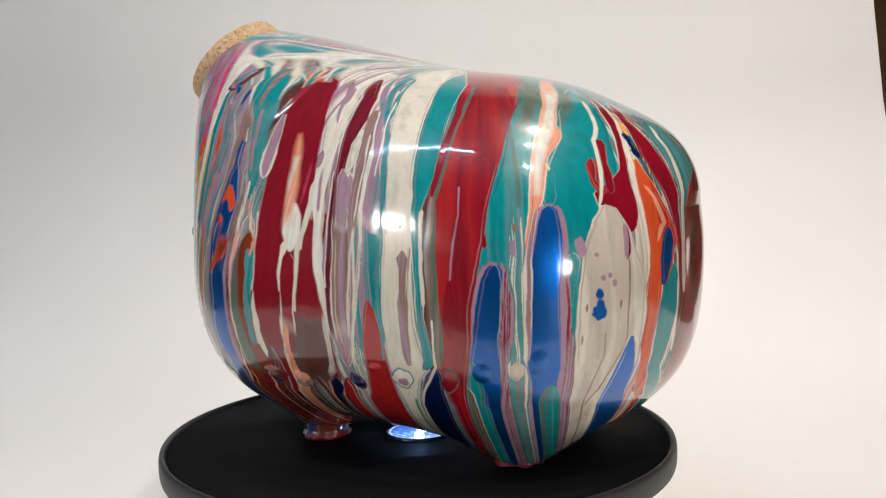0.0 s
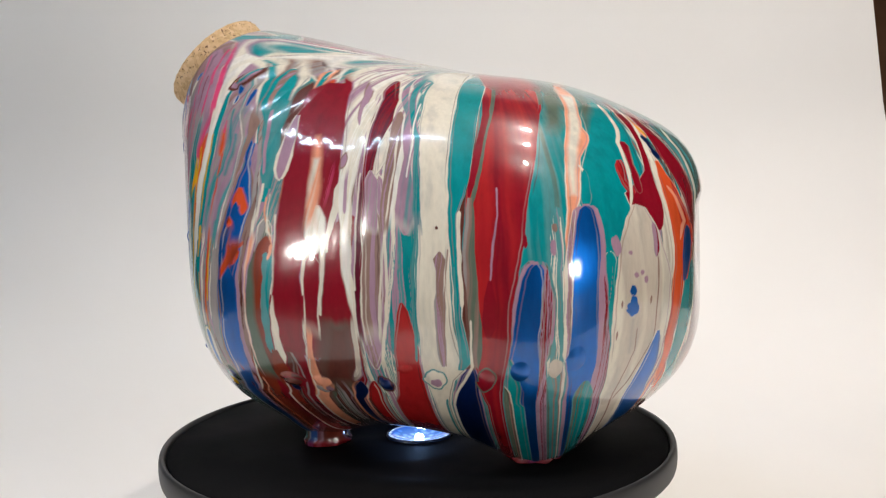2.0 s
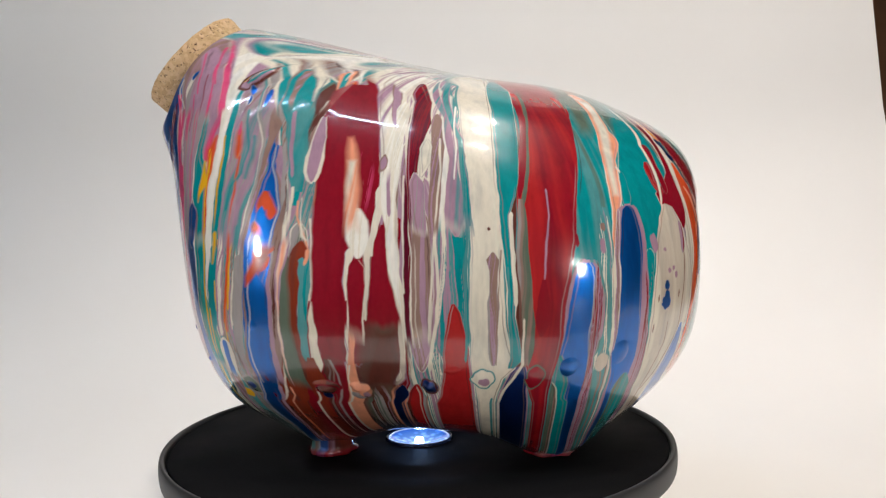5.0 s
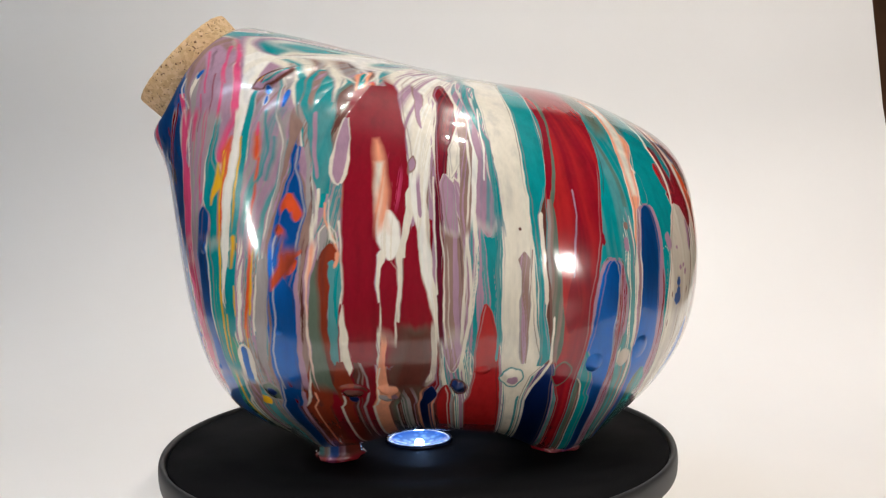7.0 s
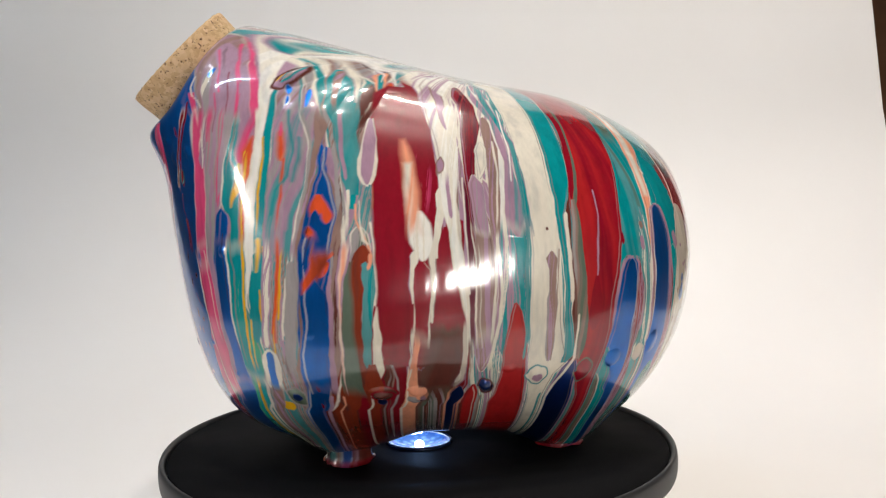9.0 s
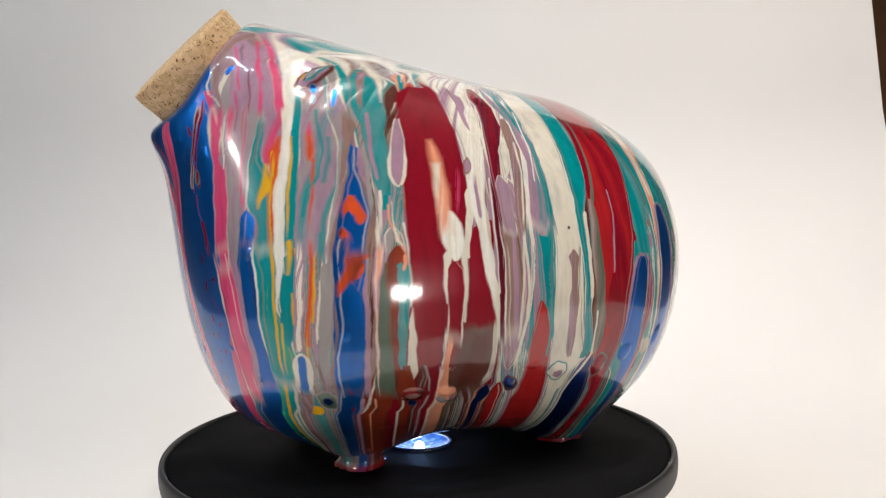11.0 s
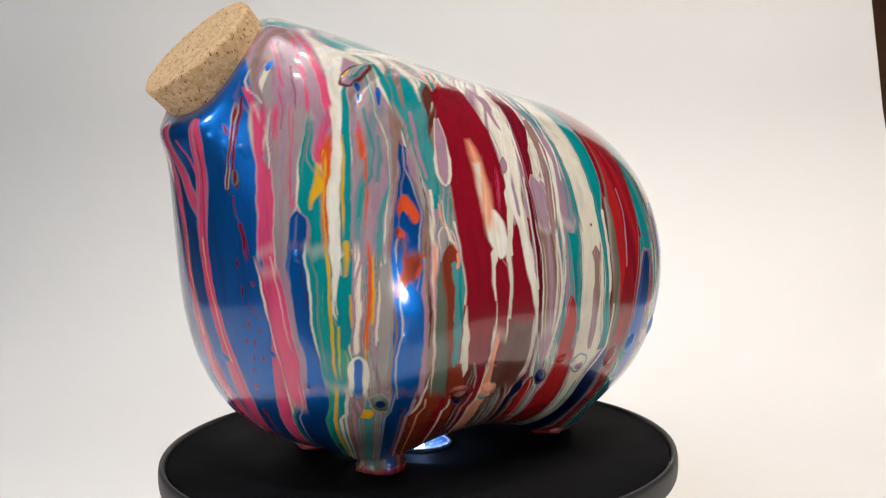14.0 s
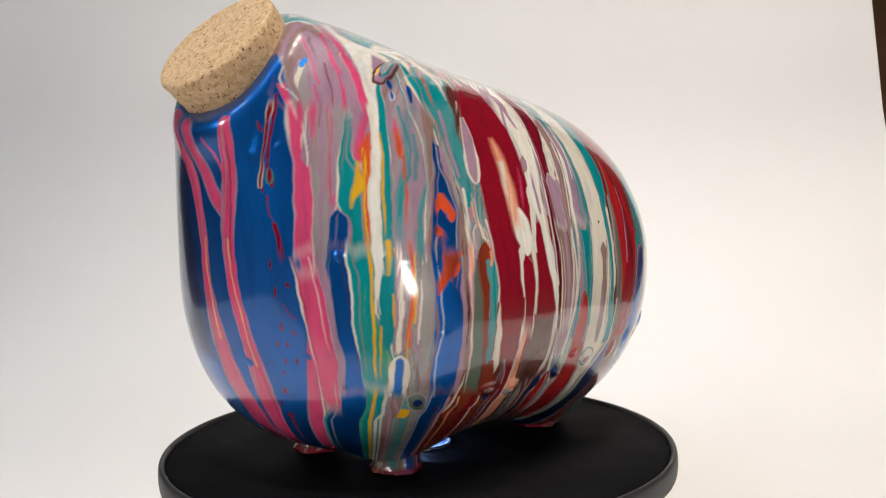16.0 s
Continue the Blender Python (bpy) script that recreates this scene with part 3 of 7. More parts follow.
    cv.band("crimson red", (106.9, -37.8, -36.0), (105.6, -39.2, -35.8), (103.9, -39.5, -36.0), (100.7, -39.3, -36.9), (97.8, -39.2, -35.7), (96.0, -39.4, -33.8))
    cv.band("crimson", (113.3, -32.3, -30.9), (111.8, -33.1, -30.6), (109.1, -33.4, -31.6), (105.5, -34.1, -32.8), (100.2, -35.5, -32.9), (95.9, -37.1, -32.1))
    cv.band("ivory", (126.2, -24.0, -22.5), (121.1, -27.8, -26.5), (117.3, -30.2, -29.0), (112.7, -33.9, -32.8), (108.2, -34.9, -33.9), (102.1, -36.3, -35.3), (96.9, -37.7, -36.8), (92.1, -39.2, -38.3), rough=0.06, bare=True, wide_line=True)
    cv.band("sand ivory sand", (92.9, -38.4, -37.1), (91.3, -39.0, -34.2), (89.1, -40.4, -33.5), (86.5, -41.3, -32.6), (81.3, -43.4, -31.0), (76.0, -44.6, -29.7), (68.9, -45.5, -27.3), (60.0, -45.8, -27.2), (50.8, -45.7, -27.0), (43.2, -45.3, -27.1), (35.3, -44.9, -28.1), (28.9, -44.5, -28.7), (21.7, -42.5, -29.3), (13.8, -37.1, -30.7), edge="ivory", scale=0.3)
    cv.band("crimson lilac", (86.6, -33.5, -32.5), (84.5, -33.6, -32.1), (79.2, -33.6, -31.7), (75.4, -33.6, -32.2))
    cv.blob("lilac", -44.7, 80.1, 1.36, 3.06)
    cv.blob("lilac", -39.5, 70.8, 0.73, 0.87)
    cv.blob("lilac", -37.7, 71.5, 0.60, 0.87)
    cv.blob("lilac", -36.5, 69.1, 0.62, 1.23)
    cv.blob("lilac", -41.0, 77.8, 0.57, 0.68)
    cv.blob("taupe", -34.7, 62.1, 0.33, 1.45)
    cv.blob("taupe", -43.4, 61.3, 0.28, 1.25)
    cv.blob("taupe", -44.0, 51.1, 0.29, 1.49)
    cv.band("taupe", (75.7, -32.6, -32.2), (66.8, -32.5, -32.1), (57.8, -32.4, -32.0), (48.3, -31.9, -31.5), (41.0, -34.3, -33.9), (33.3, -36.6, -36.1), (27.4, -39.9, -39.5), rough=0.06, bare=True, wide_line=True)
    cv.band("taupe", (53.1, -38.1, -37.8), (45.5, -37.6, -37.2), (35.9, -39.2, -38.8), (25.3, -40.9, -40.4), rough=0.06, bare=True, wide_line=True)
    cv.blob("blue", -40.5, 65.6, 1.02, 1.77)
    cv.blob("blue", -40.0, 61.5, 1.05, 2.51)
    cv.blob("blue", -40.2, 59.5, 1.80, 2.53)
    cv.band("grey", (57.0, -40.9, -38.8), (51.4, -40.6, -38.6), (43.8, -39.8, -38.1), rise=0, soft=2)
    cv.band("blue", (50.6, -30.7, -29.7), (48.1, -31.3, -28.8), (44.2, -32.2, -27.9), (38.2, -33.4, -26.6), (29.7, -34.7, -25.1), (22.2, -37.1, -21.2), (18.4, -37.9, -19.3), edge="ivory")
    cv.band("peach lilac ivory", (48.6, -28.7, -26.9), (39.4, -26.7, -24.9), (30.8, -26.2, -23.4), (21.1, -23.8, -14.8))
    cv.band("sea lilac teal", (78.5, -49.1, -44.8), (70.0, -49.1, -46.0), (61.3, -49.1, -45.7), (52.3, -48.6, -45.8), (37.0, -48.0, -44.9), (23.6, -46.1, -44.1))
    cv.band("lilac crimson lilac", (82.1, -49.9, -48.2), (73.6, -50.1, -48.0), (61.4, -49.9, -47.3), (48.7, -49.2, -45.8), (37.1, -48.6, -44.9), (28.5, -47.6, -44.5), (17.6, -45.1, -40.7), scale=1.5)
    cv.band("peach", (136.3, -14.6, -2.7), (132.8, -32.4, -24.6), (128.3, -40.1, -32.6), (122.3, -45.8, -39.6), (118.5, -48.3, -42.9), (115.7, -50.2, -42.5), (113.9, -51.4, -43.3), (111.3, -52.6, -45.6), (107.8, -53.8, -49.0), (100.9, -55.1, -51.2), (95.8, -55.7, -52.5), (91.6, -56.1, -54.2), (87.4, -56.7, -55.3), (79.0, -58.3, -57.0), (70.5, -59.2, -58.3), (60.1, -59.6, -59.1))
    cv.band("ivory", (130.5, -36.5, -29.7), (122.3, -45.4, -40.0), (115.7, -49.8, -44.6), (111.3, -52.4, -47.5), (104.3, -54.5, -50.7), (95.8, -55.5, -52.5), rise=0, soft=1.6)
    cv.band("ivory", (106.0, -50.4, -49.7), (104.2, -49.7, -49.0), (101.1, -49.3, -48.6), rough=0.06, bare=True, wide_line=True)
    cv.band("teal", (104.2, -50.1, -47.9), (97.4, -51.5, -49.1), (93.1, -53.7, -48.7))
    cv.band("blue", (93.3, -51.9, -50.5), (92.0, -53.3, -49.5), (88.9, -54.3, -49.1), (83.9, -55.0, -49.0), (75.4, -56.1, -49.5), (65.1, -56.5, -49.9), (52.7, -56.5, -49.5), (43.4, -56.7, -49.2), (35.5, -55.4, -49.0), (29.3, -54.8, -51.3), (19.8, -54.6, -50.3), edge="lilac", line=1.3)
    cv.band("sea teal olive", (36.4, -52.4, -48.5), (31.2, -52.6, -47.6), (24.3, -52.5, -46.9), (16.8, -50.5, -44.4))
    cv.band("taupe lilac ivory", (92.1, -55.1, -54.3), (84.0, -56.5, -55.5), (73.9, -57.9, -56.5), (61.8, -58.3, -56.8), (49.3, -58.2, -56.6), (43.7, -58.1, -56.7), scale=1.5)
    cv.band("olive sea lilac", (76.3, -66.6, -62.9), (73.9, -68.8, -61.7), (70.4, -69.9, -61.0), (60.0, -70.9, -60.6), (49.1, -72.1, -60.6), (44.4, -73.1, -61.2), scale=1.5)
    cv.band("blue", (75.3, -66.1, -64.0), (73.9, -67.3, -63.2), (70.5, -68.5, -62.9), (61.7, -69.5, -63.3), (52.8, -70.5, -63.6), (45.3, -71.8, -63.5), (39.6, -70.8, -63.3), (33.6, -68.3, -63.3), (27.1, -67.5, -63.9), (19.5, -64.4, -60.7), edge="lilac", line=1.0)
    cv.band("lilac crimson lilac", (73.9, -63.1, -62.2), (67.1, -63.2, -61.5), (56.5, -63.7, -61.2), (47.4, -63.7, -61.6), (43.7, -63.5, -62.4), (35.8, -63.4, -61.3), (27.2, -63.6, -60.7), (16.2, -62.2, -58.9), scale=1.8)
    cv.band("ivory ivory sea", (92.5, -59.2, -58.6), (89.1, -60.1, -58.3), (84.1, -61.0, -58.1), (79.0, -61.7, -58.0), (70.5, -61.1, -58.5), (61.8, -60.2, -58.6), (53.0, -60.2, -58.8), (46.5, -60.8, -58.4), (43.7, -62.0, -57.3), (39.8, -61.5, -56.6), (33.8, -59.9, -56.4), (22.3, -58.9, -56.5), (8.4, -57.3, -55.0), edge="sea", scale=1.2)
    cv.blob("taupe", -59.8, 86.8, 0.66, 1.35)
    cv.blob("lilac", -60.5, 80.7, 0.77, 2.37)
    cv.band("taupe", (42.8, -61.4, -60.9), (40.8, -60.4, -60.0), (37.9, -59.2, -58.7), (33.8, -58.7, -58.2), (27.3, -58.8, -58.3), (11.5, -54.9, -54.1), rough=0.06, bare=True, wide_line=True)
    cv.band("taupe", (42.7, -58.5, -58.1), (38.8, -57.8, -57.4), (29.5, -57.4, -57.0), (16.1, -55.9, -55.2), rough=0.06, bare=True, wide_line=True)
    cv.band("teal", (45.1, -72.5, -71.3), (41.4, -72.4, -69.7), (35.4, -72.2, -68.2), (29.1, -71.4, -68.0), (23.4, -68.1, -63.5), (19.5, -64.5, -59.8))
    cv.band("taupe olive brown", (35.2, -74.1, -71.8), (26.6, -73.0, -70.1), (15.7, -69.5, -64.9), (8.3, -64.1, -59.2))
    # red wide stripe
    cv.band("red crimson red", (141.1, -168.3, -9.9), (135.5, -79.9, -37.4), (128.7, -77.2, -50.5), (122.8, -77.8, -56.0), (113.6, -79.8, -60.7), (104.8, -81.6, -63.4), (96.1, -82.3, -65.5), (87.5, -82.4, -67.0), (81.9, -82.8, -67.5), (78.8, -82.8, -68.2), (70.2, -81.5, -69.4), (61.4, -79.8, -70.5), (52.3, -79.9, -71.1), (42.9, -80.3, -72.1), (32.8, -79.2, -73.0), (23.9, -76.9, -72.9), (11.2, -74.6, -70.2), scale=0.25)
    cv.band("olive", (133.2, -73.9, -71.5), (123.9, -75.7, -74.1), (117.4, -77.5, -76.1), (111.6, -78.4, -77.1), (104.9, -79.3, -78.1), (97.9, -80.7, -79.5), (92.7, -81.6, -80.5), rough=0.06, bare=True, wide_line=True)
    cv.band("olive", (132.9, -46.2, -44.9), (126.4, -53.5, -52.5), rough=0.06, bare=True, wide_line=True)
    cv.band("crimson", (131.0, -79.0, -76.0), (123.0, -78.2, -75.6), (115.6, -79.2, -77.1), (106.7, -81.7, -78.9), (96.1, -82.3, -81.0), bare=True)
    cv.blob("crimson", -67.2, 82.4, 0.55, 2.04)
    cv.band("grey taupe olive", (96.1, -82.0, -80.6), (87.4, -82.4, -79.8), (78.7, -83.1, -79.6), (70.0, -82.7, -79.3), (61.1, -82.0, -79.1), (52.0, -81.8, -78.3), (44.5, -81.4, -78.5), (41.6, -80.6, -79.0), scale=0.8, bare=True)
    cv.band("lilac", (99.6, -74.3, -73.8), (90.9, -74.3, -73.8), (80.6, -75.6, -75.1), (70.2, -76.0, -75.6), rough=0.06, bare=True, wide_line=True)
    cv.band("crimson", (70.2, -76.5, -75.5), (63.1, -77.8, -74.6), (55.9, -78.6, -74.5), (51.3, -78.8, -74.9), bare=True)
    cv.band("navy", (41.4, -82.8, -80.4), (38.3, -84.8, -80.0), (32.0, -87.4, -79.9), (22.6, -89.6, -79.1), (10.9, -85.8, -77.4), edge="lilac")
    cv.blob("crimson", -77.7, 37.2, 2.53, 3.69, edge="olive", dome=1)
    #  middle
    cv.band("grey sea ivory lilac", (141.8, -134.9, -88.8), (132.1, -116.5, -93.2), (121.8, -110.4, -93.0), (110.4, -112.2, -93.2), (97.5, -112.1, -93.0), (84.8, -111.7, -92.7), (70.2, -112.3, -93.0), (59.0, -111.9, -93.1), (47.4, -112.7, -93.9), (34.9, -113.5, -93.7), (20.0, -116.0, -92.6), scale=1.6)
    cv.band("lilac ivory sea lilac", (140.7, -130.1, -100.5), (129.9, -114.4, -96.6), (119.9, -110.1, -97.7), (110.4, -111.4, -97.6), (99.4, -110.8, -99.4), (84.9, -111.0, -101.8), (70.3, -111.2, -102.0), (59.2, -111.3, -102.9), (47.6, -111.4, -104.0), (35.1, -111.9, -105.5), scale=1.5)
    cv.band("ivory", (143.0, -142.7, -116.1), (139.9, -118.9, -90.6), (134.4, -105.5, -90.3), (125.7, -100.9, -89.0), (115.8, -98.5, -88.5), (106.4, -97.5, -87.9), (97.2, -96.4, -87.1), (88.0, -95.5, -87.2), (78.9, -95.1, -86.8), (69.7, -95.3, -86.5), (58.4, -95.9, -86.2), (48.8, -95.9, -85.1), (40.7, -95.8, -83.1), (36.6, -95.4, -86.8), (30.0, -94.7, -89.0), (19.9, -94.1, -90.4), edge="sea")
    cv.band("teal", (137.3, -95.8, -80.7), (133.4, -91.0, -78.1), (125.7, -88.8, -79.6), (115.7, -88.5, -80.2), (106.2, -87.9, -81.4), (97.0, -87.1, -82.6), (91.5, -87.1, -84.4), (84.1, -86.9, -84.4), (78.6, -86.5, -83.7), (69.4, -85.7, -83.7), (58.1, -85.4, -83.5), (50.4, -85.0, -82.3), (43.5, -85.0, -81.6), (40.5, -85.6, -84.0))
    cv.band("ivory", (92.5, -84.5, -83.4), (87.8, -84.7, -83.6), (82.3, -84.7, -83.6), (76.7, -84.6, -83.6), (69.3, -84.3, -83.2), (61.9, -84.0, -82.9), rough=0.06, bare=True, wide_line=True)
    cv.band("ivory", (58.0, -81.6, -81.0), (50.3, -81.7, -81.1), (42.3, -81.6, -80.9), (37.3, -84.1, -83.4), (32.1, -87.3, -86.6), (25.2, -89.7, -88.9), (18.3, -90.1, -89.2), rough=0.06, bare=True, wide_line=True)
    cv.band("lilac taupe", (79.3, -90.5, -88.4), (77.0, -91.2, -87.8), (73.3, -90.4, -88.1), (65.9, -90.0, -88.4), (50.7, -90.5, -88.6), (41.8, -90.8, -89.0), edge="grey")
    cv.blob("brown", -90.3, 86.7, 0.47, 0.55)
    cv.band("sea lilac teal", (102.0, -101.8, -99.1), (99.3, -102.2, -97.2), (88.3, -101.6, -96.2), (79.2, -101.1, -95.8), (70.0, -101.8, -95.9), (60.7, -103.1, -96.0), (51.2, -104.3, -96.4), (43.2, -105.5, -96.4), scale=1.0)
    cv.band("sea", (136.6, -113.3, -111.3), (127.8, -104.6, -102.8), (117.9, -100.9, -99.4), (108.4, -98.6, -97.3), (97.3, -96.9, -95.6), (88.2, -96.5, -95.2), rough=0.06, bare=True, wide_line=True)
    cv.band("lilac", (102.6, -101.0, -99.1), (100.7, -102.3, -97.5), (97.4, -102.5, -97.5), (92.0, -101.9, -97.6), (84.6, -101.1, -96.6), edge="ivory")
    cv.band("lilac ivory", (113.1, -98.9, -97.9), (110.3, -99.3, -97.1), (104.7, -99.4, -97.4), (102.0, -99.1, -97.8))
    cv.band("red", (62.6, -100.5, -99.6), (59.8, -101.3, -98.3), (55.0, -102.0, -97.5), (47.2, -102.9, -96.6), (39.1, -103.9, -96.4), (30.3, -106.3, -96.4), (18.4, -111.6, -96.0))
    cv.blob("red", -101.1, 40.2, 2.25, 1.46, dome=1)
    cv.band("lilac taupe lilac", (105.0, -110.3, -109.1), (102.3, -110.6, -106.9), (97.7, -110.7, -105.6), (88.6, -110.6, -104.9), (77.7, -111.0, -104.3), (66.7, -111.1, -103.9), (57.3, -110.8, -104.4), (47.6, -111.3, -105.6), (39.4, -111.6, -107.6), edge="ivory", scale=1.4)
    cv.band("ivory", (134.2, -117.0, -115.8), (125.8, -111.7, -110.7), (118.0, -109.0, -108.0), (110.5, -107.7, -106.7), (104.9, -106.5, -105.6), (99.4, -106.1, -105.2), (92.1, -105.1, -104.2), (83.0, -104.7, -103.9), (73.9, -104.2, -103.4), (66.5, -104.0, -103.2), (57.1, -104.8, -103.9), (47.5, -106.4, -105.5), (39.4, -108.1, -107.2), rough=0.06, bare=True, wide_line=True)
    cv.band("ivory", (132.0, -112.9, -111.5), (124.8, -107.6, -106.2), (117.0, -104.9, -103.7), (110.4, -103.3, -102.1), (104.8, -101.6, -100.4), (98.4, -102.6, -101.5), (93.9, -103.1, -102.0), (86.6, -102.8, -101.7), (81.1, -102.2, -101.2), rough=0.06, bare=True, wide_line=True)
    cv.band("ivory", (101.1, -101.9, -101.4), (97.5, -101.5, -101.1), (93.8, -99.4, -98.9), (88.3, -98.2, -97.8), rough=0.06, bare=True, wide_line=True)
    cv.band("peach", (94.1, -108.7, -108.1), (83.2, -109.1, -108.6), (72.3, -109.9, -109.4), (61.2, -109.7, -109.2), (51.6, -109.9, -109.3), rough=0.06, bare=True, wide_line=True)
    cv.blob("grey", -106.3, 106.8, 0.62, 1.47)
    cv.band("lilac grey", (123.8, -108.0, -106.7), (119.9, -107.0, -105.2), (110.4, -105.6, -103.3), (101.2, -104.4, -102.9), (95.7, -104.1, -103.1), scale=1)
    cv.band("plum crimson plum", (136.0, -121.1, -119.6), (134.2, -120.2, -116.4), (128.9, -117.5, -112.5), (122.9, -115.9, -111.1), (116.2, -115.1, -110.9), (106.9, -113.6, -110.7), (97.8, -112.8, -110.8), (85.1, -112.1, -110.5), (74.2, -112.3, -110.7), (63.2, -112.7, -111.4), (51.7, -112.7, -111.9), edge="ivory", scale=0.7)
    cv.band("lilac", (116.2, -111.9, -111.1), (110.6, -110.7, -110.0), (105.1, -110.7, -109.9), rough=0.06, bare=True, wide_line=True)
    # crimson field
    cv.band("crimson", (138.6, -137.6, -134.0), (134.2, -138.1, -129.3), (130.1, -138.0, -125.3), (122.3, -135.0, -121.6), (114.8, -133.9, -119.9), (107.4, -133.2, -118.3), (96.4, -132.3, -117.4), (85.5, -131.5, -113.2), (78.3, -130.7, -112.6), (71.0, -130.4, -112.5), (59.9, -131.0, -112.3), (48.2, -132.0, -112.5), (35.6, -134.8, -113.4), (20.3, -141.1, -121.8), rise=0.05)
    cv.band("red", (136.3, -138.5, -134.3), (133.2, -138.4, -130.6), (130.2, -137.8, -127.2), (124.3, -135.3, -124.1), (120.4, -132.4, -125.1), rise=0, soft=7)
    cv.band("brown olive brown", (65.2, -116.8, -114.3), (59.7, -121.2, -113.3), (48.0, -123.4, -113.3), (35.5, -125.3, -114.6), (20.2, -132.1, -121.9), scale=0.4, rise=0, soft=3)
    cv.band("crimson brown", (54.4, -129.2, -124.7), (44.4, -130.4, -125.8), (31.2, -132.2, -128.6), (18.6, -139.4, -135.3), scale=0.4, rise=0, soft=4)
    cv.band("ivory ivory lilac", (144.9, -156.6, -147.4), (139.9, -136.5, -129.6), (136.4, -131.8, -123.0), (130.0, -127.0, -117.7), (123.0, -123.7, -114.7), (119.2, -122.4, -115.4), (112.6, -120.7, -114.8), (107.1, -120.0, -114.5), (99.8, -119.8, -115.1), (92.6, -120.1, -115.5), (85.4, -120.6, -116.3), (80.0, -120.7, -117.1), (76.3, -120.4, -117.6), scale=0.7)
    cv.band("lilac plum", (138.7, -129.4, -127.9), (135.3, -124.6, -122.6), (128.9, -119.9, -117.2), (125.9, -117.7, -116.4), edge="ivory")
    cv.blob("lilac", -120.3, 124.0, 1.06, 2.73, edge="taupe")
    cv.blob("lilac", -119.2, 107.5, 1.07, 2.02, edge="taupe")
    cv.blob("lilac", -116.0, 112.9, 0.58, 2.61)
    cv.blob("crimson", -120.1, 121.1, 0.44, 2.30)
    cv.band("lilac", (108.8, -115.2, -113.8), (99.7, -114.7, -112.9), (88.8, -114.2, -112.1), (79.7, -114.0, -111.9), (70.6, -113.9, -112.3), (65.1, -113.4, -112.4))
    cv.band("ivory", (90.6, -115.4, -113.9), (85.2, -115.3, -113.7), (76.2, -115.3, -113.6), (70.7, -115.1, -113.6), (67.3, -114.6, -112.8), (61.3, -113.4, -112.5), (51.8, -113.7, -112.9), (41.7, -114.5, -113.7), (37.5, -116.3, -114.5), (34.9, -118.2, -115.9))
    cv.band("crimson", (89.6, -117.0, -116.2), (87.1, -117.4, -115.7), (81.7, -117.7, -115.4), (74.4, -118.3, -115.1), (67.1, -119.0, -114.6), (59.6, -119.8, -114.1), bare=True)
    cv.band("lilac", (103.5, -119.5, -118.6), (98.9, -119.3, -118.0), (93.5, -119.2, -118.1), (89.0, -119.4, -118.7))
    cv.band("crimson", (107.2, -122.6, -120.8), (101.7, -121.7, -120.0), (96.3, -120.8, -119.6), (89.0, -120.1, -119.7), rise=0, soft=2)
    cv.band("red", (77.9, -122.0, -121.1), (76.1, -122.8, -120.4), (71.0, -123.1, -120.1), (65.5, -123.2, -120.6), (59.9, -123.4, -120.9), (52.2, -123.6, -121.3), (42.1, -124.6, -122.9), edge="lilac")
    cv.band("ivory", (76.3, -119.9, -118.0), (72.7, -120.1, -118.7), (67.3, -120.4, -119.5), (61.7, -120.7, -120.1), (57.5, -120.9, -120.6))
    cv.band("lilac ivory", (76.5, -124.0, -123.1), (72.9, -124.4, -123.3), (67.4, -124.6, -123.5), (60.0, -124.7, -123.6), (52.3, -124.9, -124.2), (40.1, -126.6, -126.0), scale=2)
    cv.band("peach", (65.5, -123.0, -122.4), (56.1, -123.7, -122.7), (46.3, -125.1, -123.7), (37.9, -127.2, -125.0), (31.1, -128.8, -126.0), (26.1, -129.8, -127.8), (18.5, -135.0, -133.5))
    cv.blob("peach", -125.8, 32.9, 2.06, 2.08, dome=1)
    cv.blob("lilac", -125.5, 31.8, 1.06, 1.41, dome=1)
    cv.band("ivory", (90.4, -132.0, -131.5), (82.3, -131.3, -130.8), (73.2, -130.5, -130.1), (65.9, -130.7, -130.2), (58.4, -130.8, -130.3), rough=0.06, bare=True, wide_line=True)
    cv.band("ivory", (64.0, -130.8, -130.3), (56.5, -131.1, -130.3), (52.6, -131.6, -130.2), (46.6, -132.1, -130.2), (42.5, -132.7, -131.3), (38.7, -133.4, -132.6), (36.0, -134.0, -133.7), edge="lilac")
    cv.band("grey", (33.8, -135.0, -134.6), (30.2, -135.4, -134.9), (20.5, -140.9, -140.4), (8.2, -151.5, -151.0), rough=0.06, bare=True, wide_line=True)
    cv.band("crimson brown", (44.5, -130.4, -129.4), (40.3, -131.8, -129.4), (33.7, -134.6, -131.1), (26.3, -136.5, -132.8), (18.6, -141.8, -136.7), edge="taupe")
    cv.blob("brown", -132.7, 33.0, 1.79, 1.63, edge="crimson", dome=1)
    cv.band("grey", (44.5, -129.2, -128.9), (39.2, -129.2, -128.8), (33.6, -129.9, -129.5), (23.4, -133.4, -133.0), (15.4, -141.2, -140.8), rough=0.06, bare=True, wide_line=True)
    cv.band("navy", (34.4, -117.7, -115.1), (30.8, -118.6, -115.5), (23.1, -120.5, -118.7), (15.2, -126.5, -124.6), edge="peach")
    cv.blob("navy", -108.5, 34.0, 1.78, 2.23, edge="taupe", dome=1)
    cv.band("taupe", (30.6, -110.3, -109.8), (23.0, -111.6, -111.0), (15.5, -116.0, -115.2), rough=0.06, bare=True, wide_line=True)
    cv.band("olive grey brown", (34.4, -122.0, -120.2), (28.5, -124.9, -120.0), (16.3, -135.8, -126.3), scale=1)
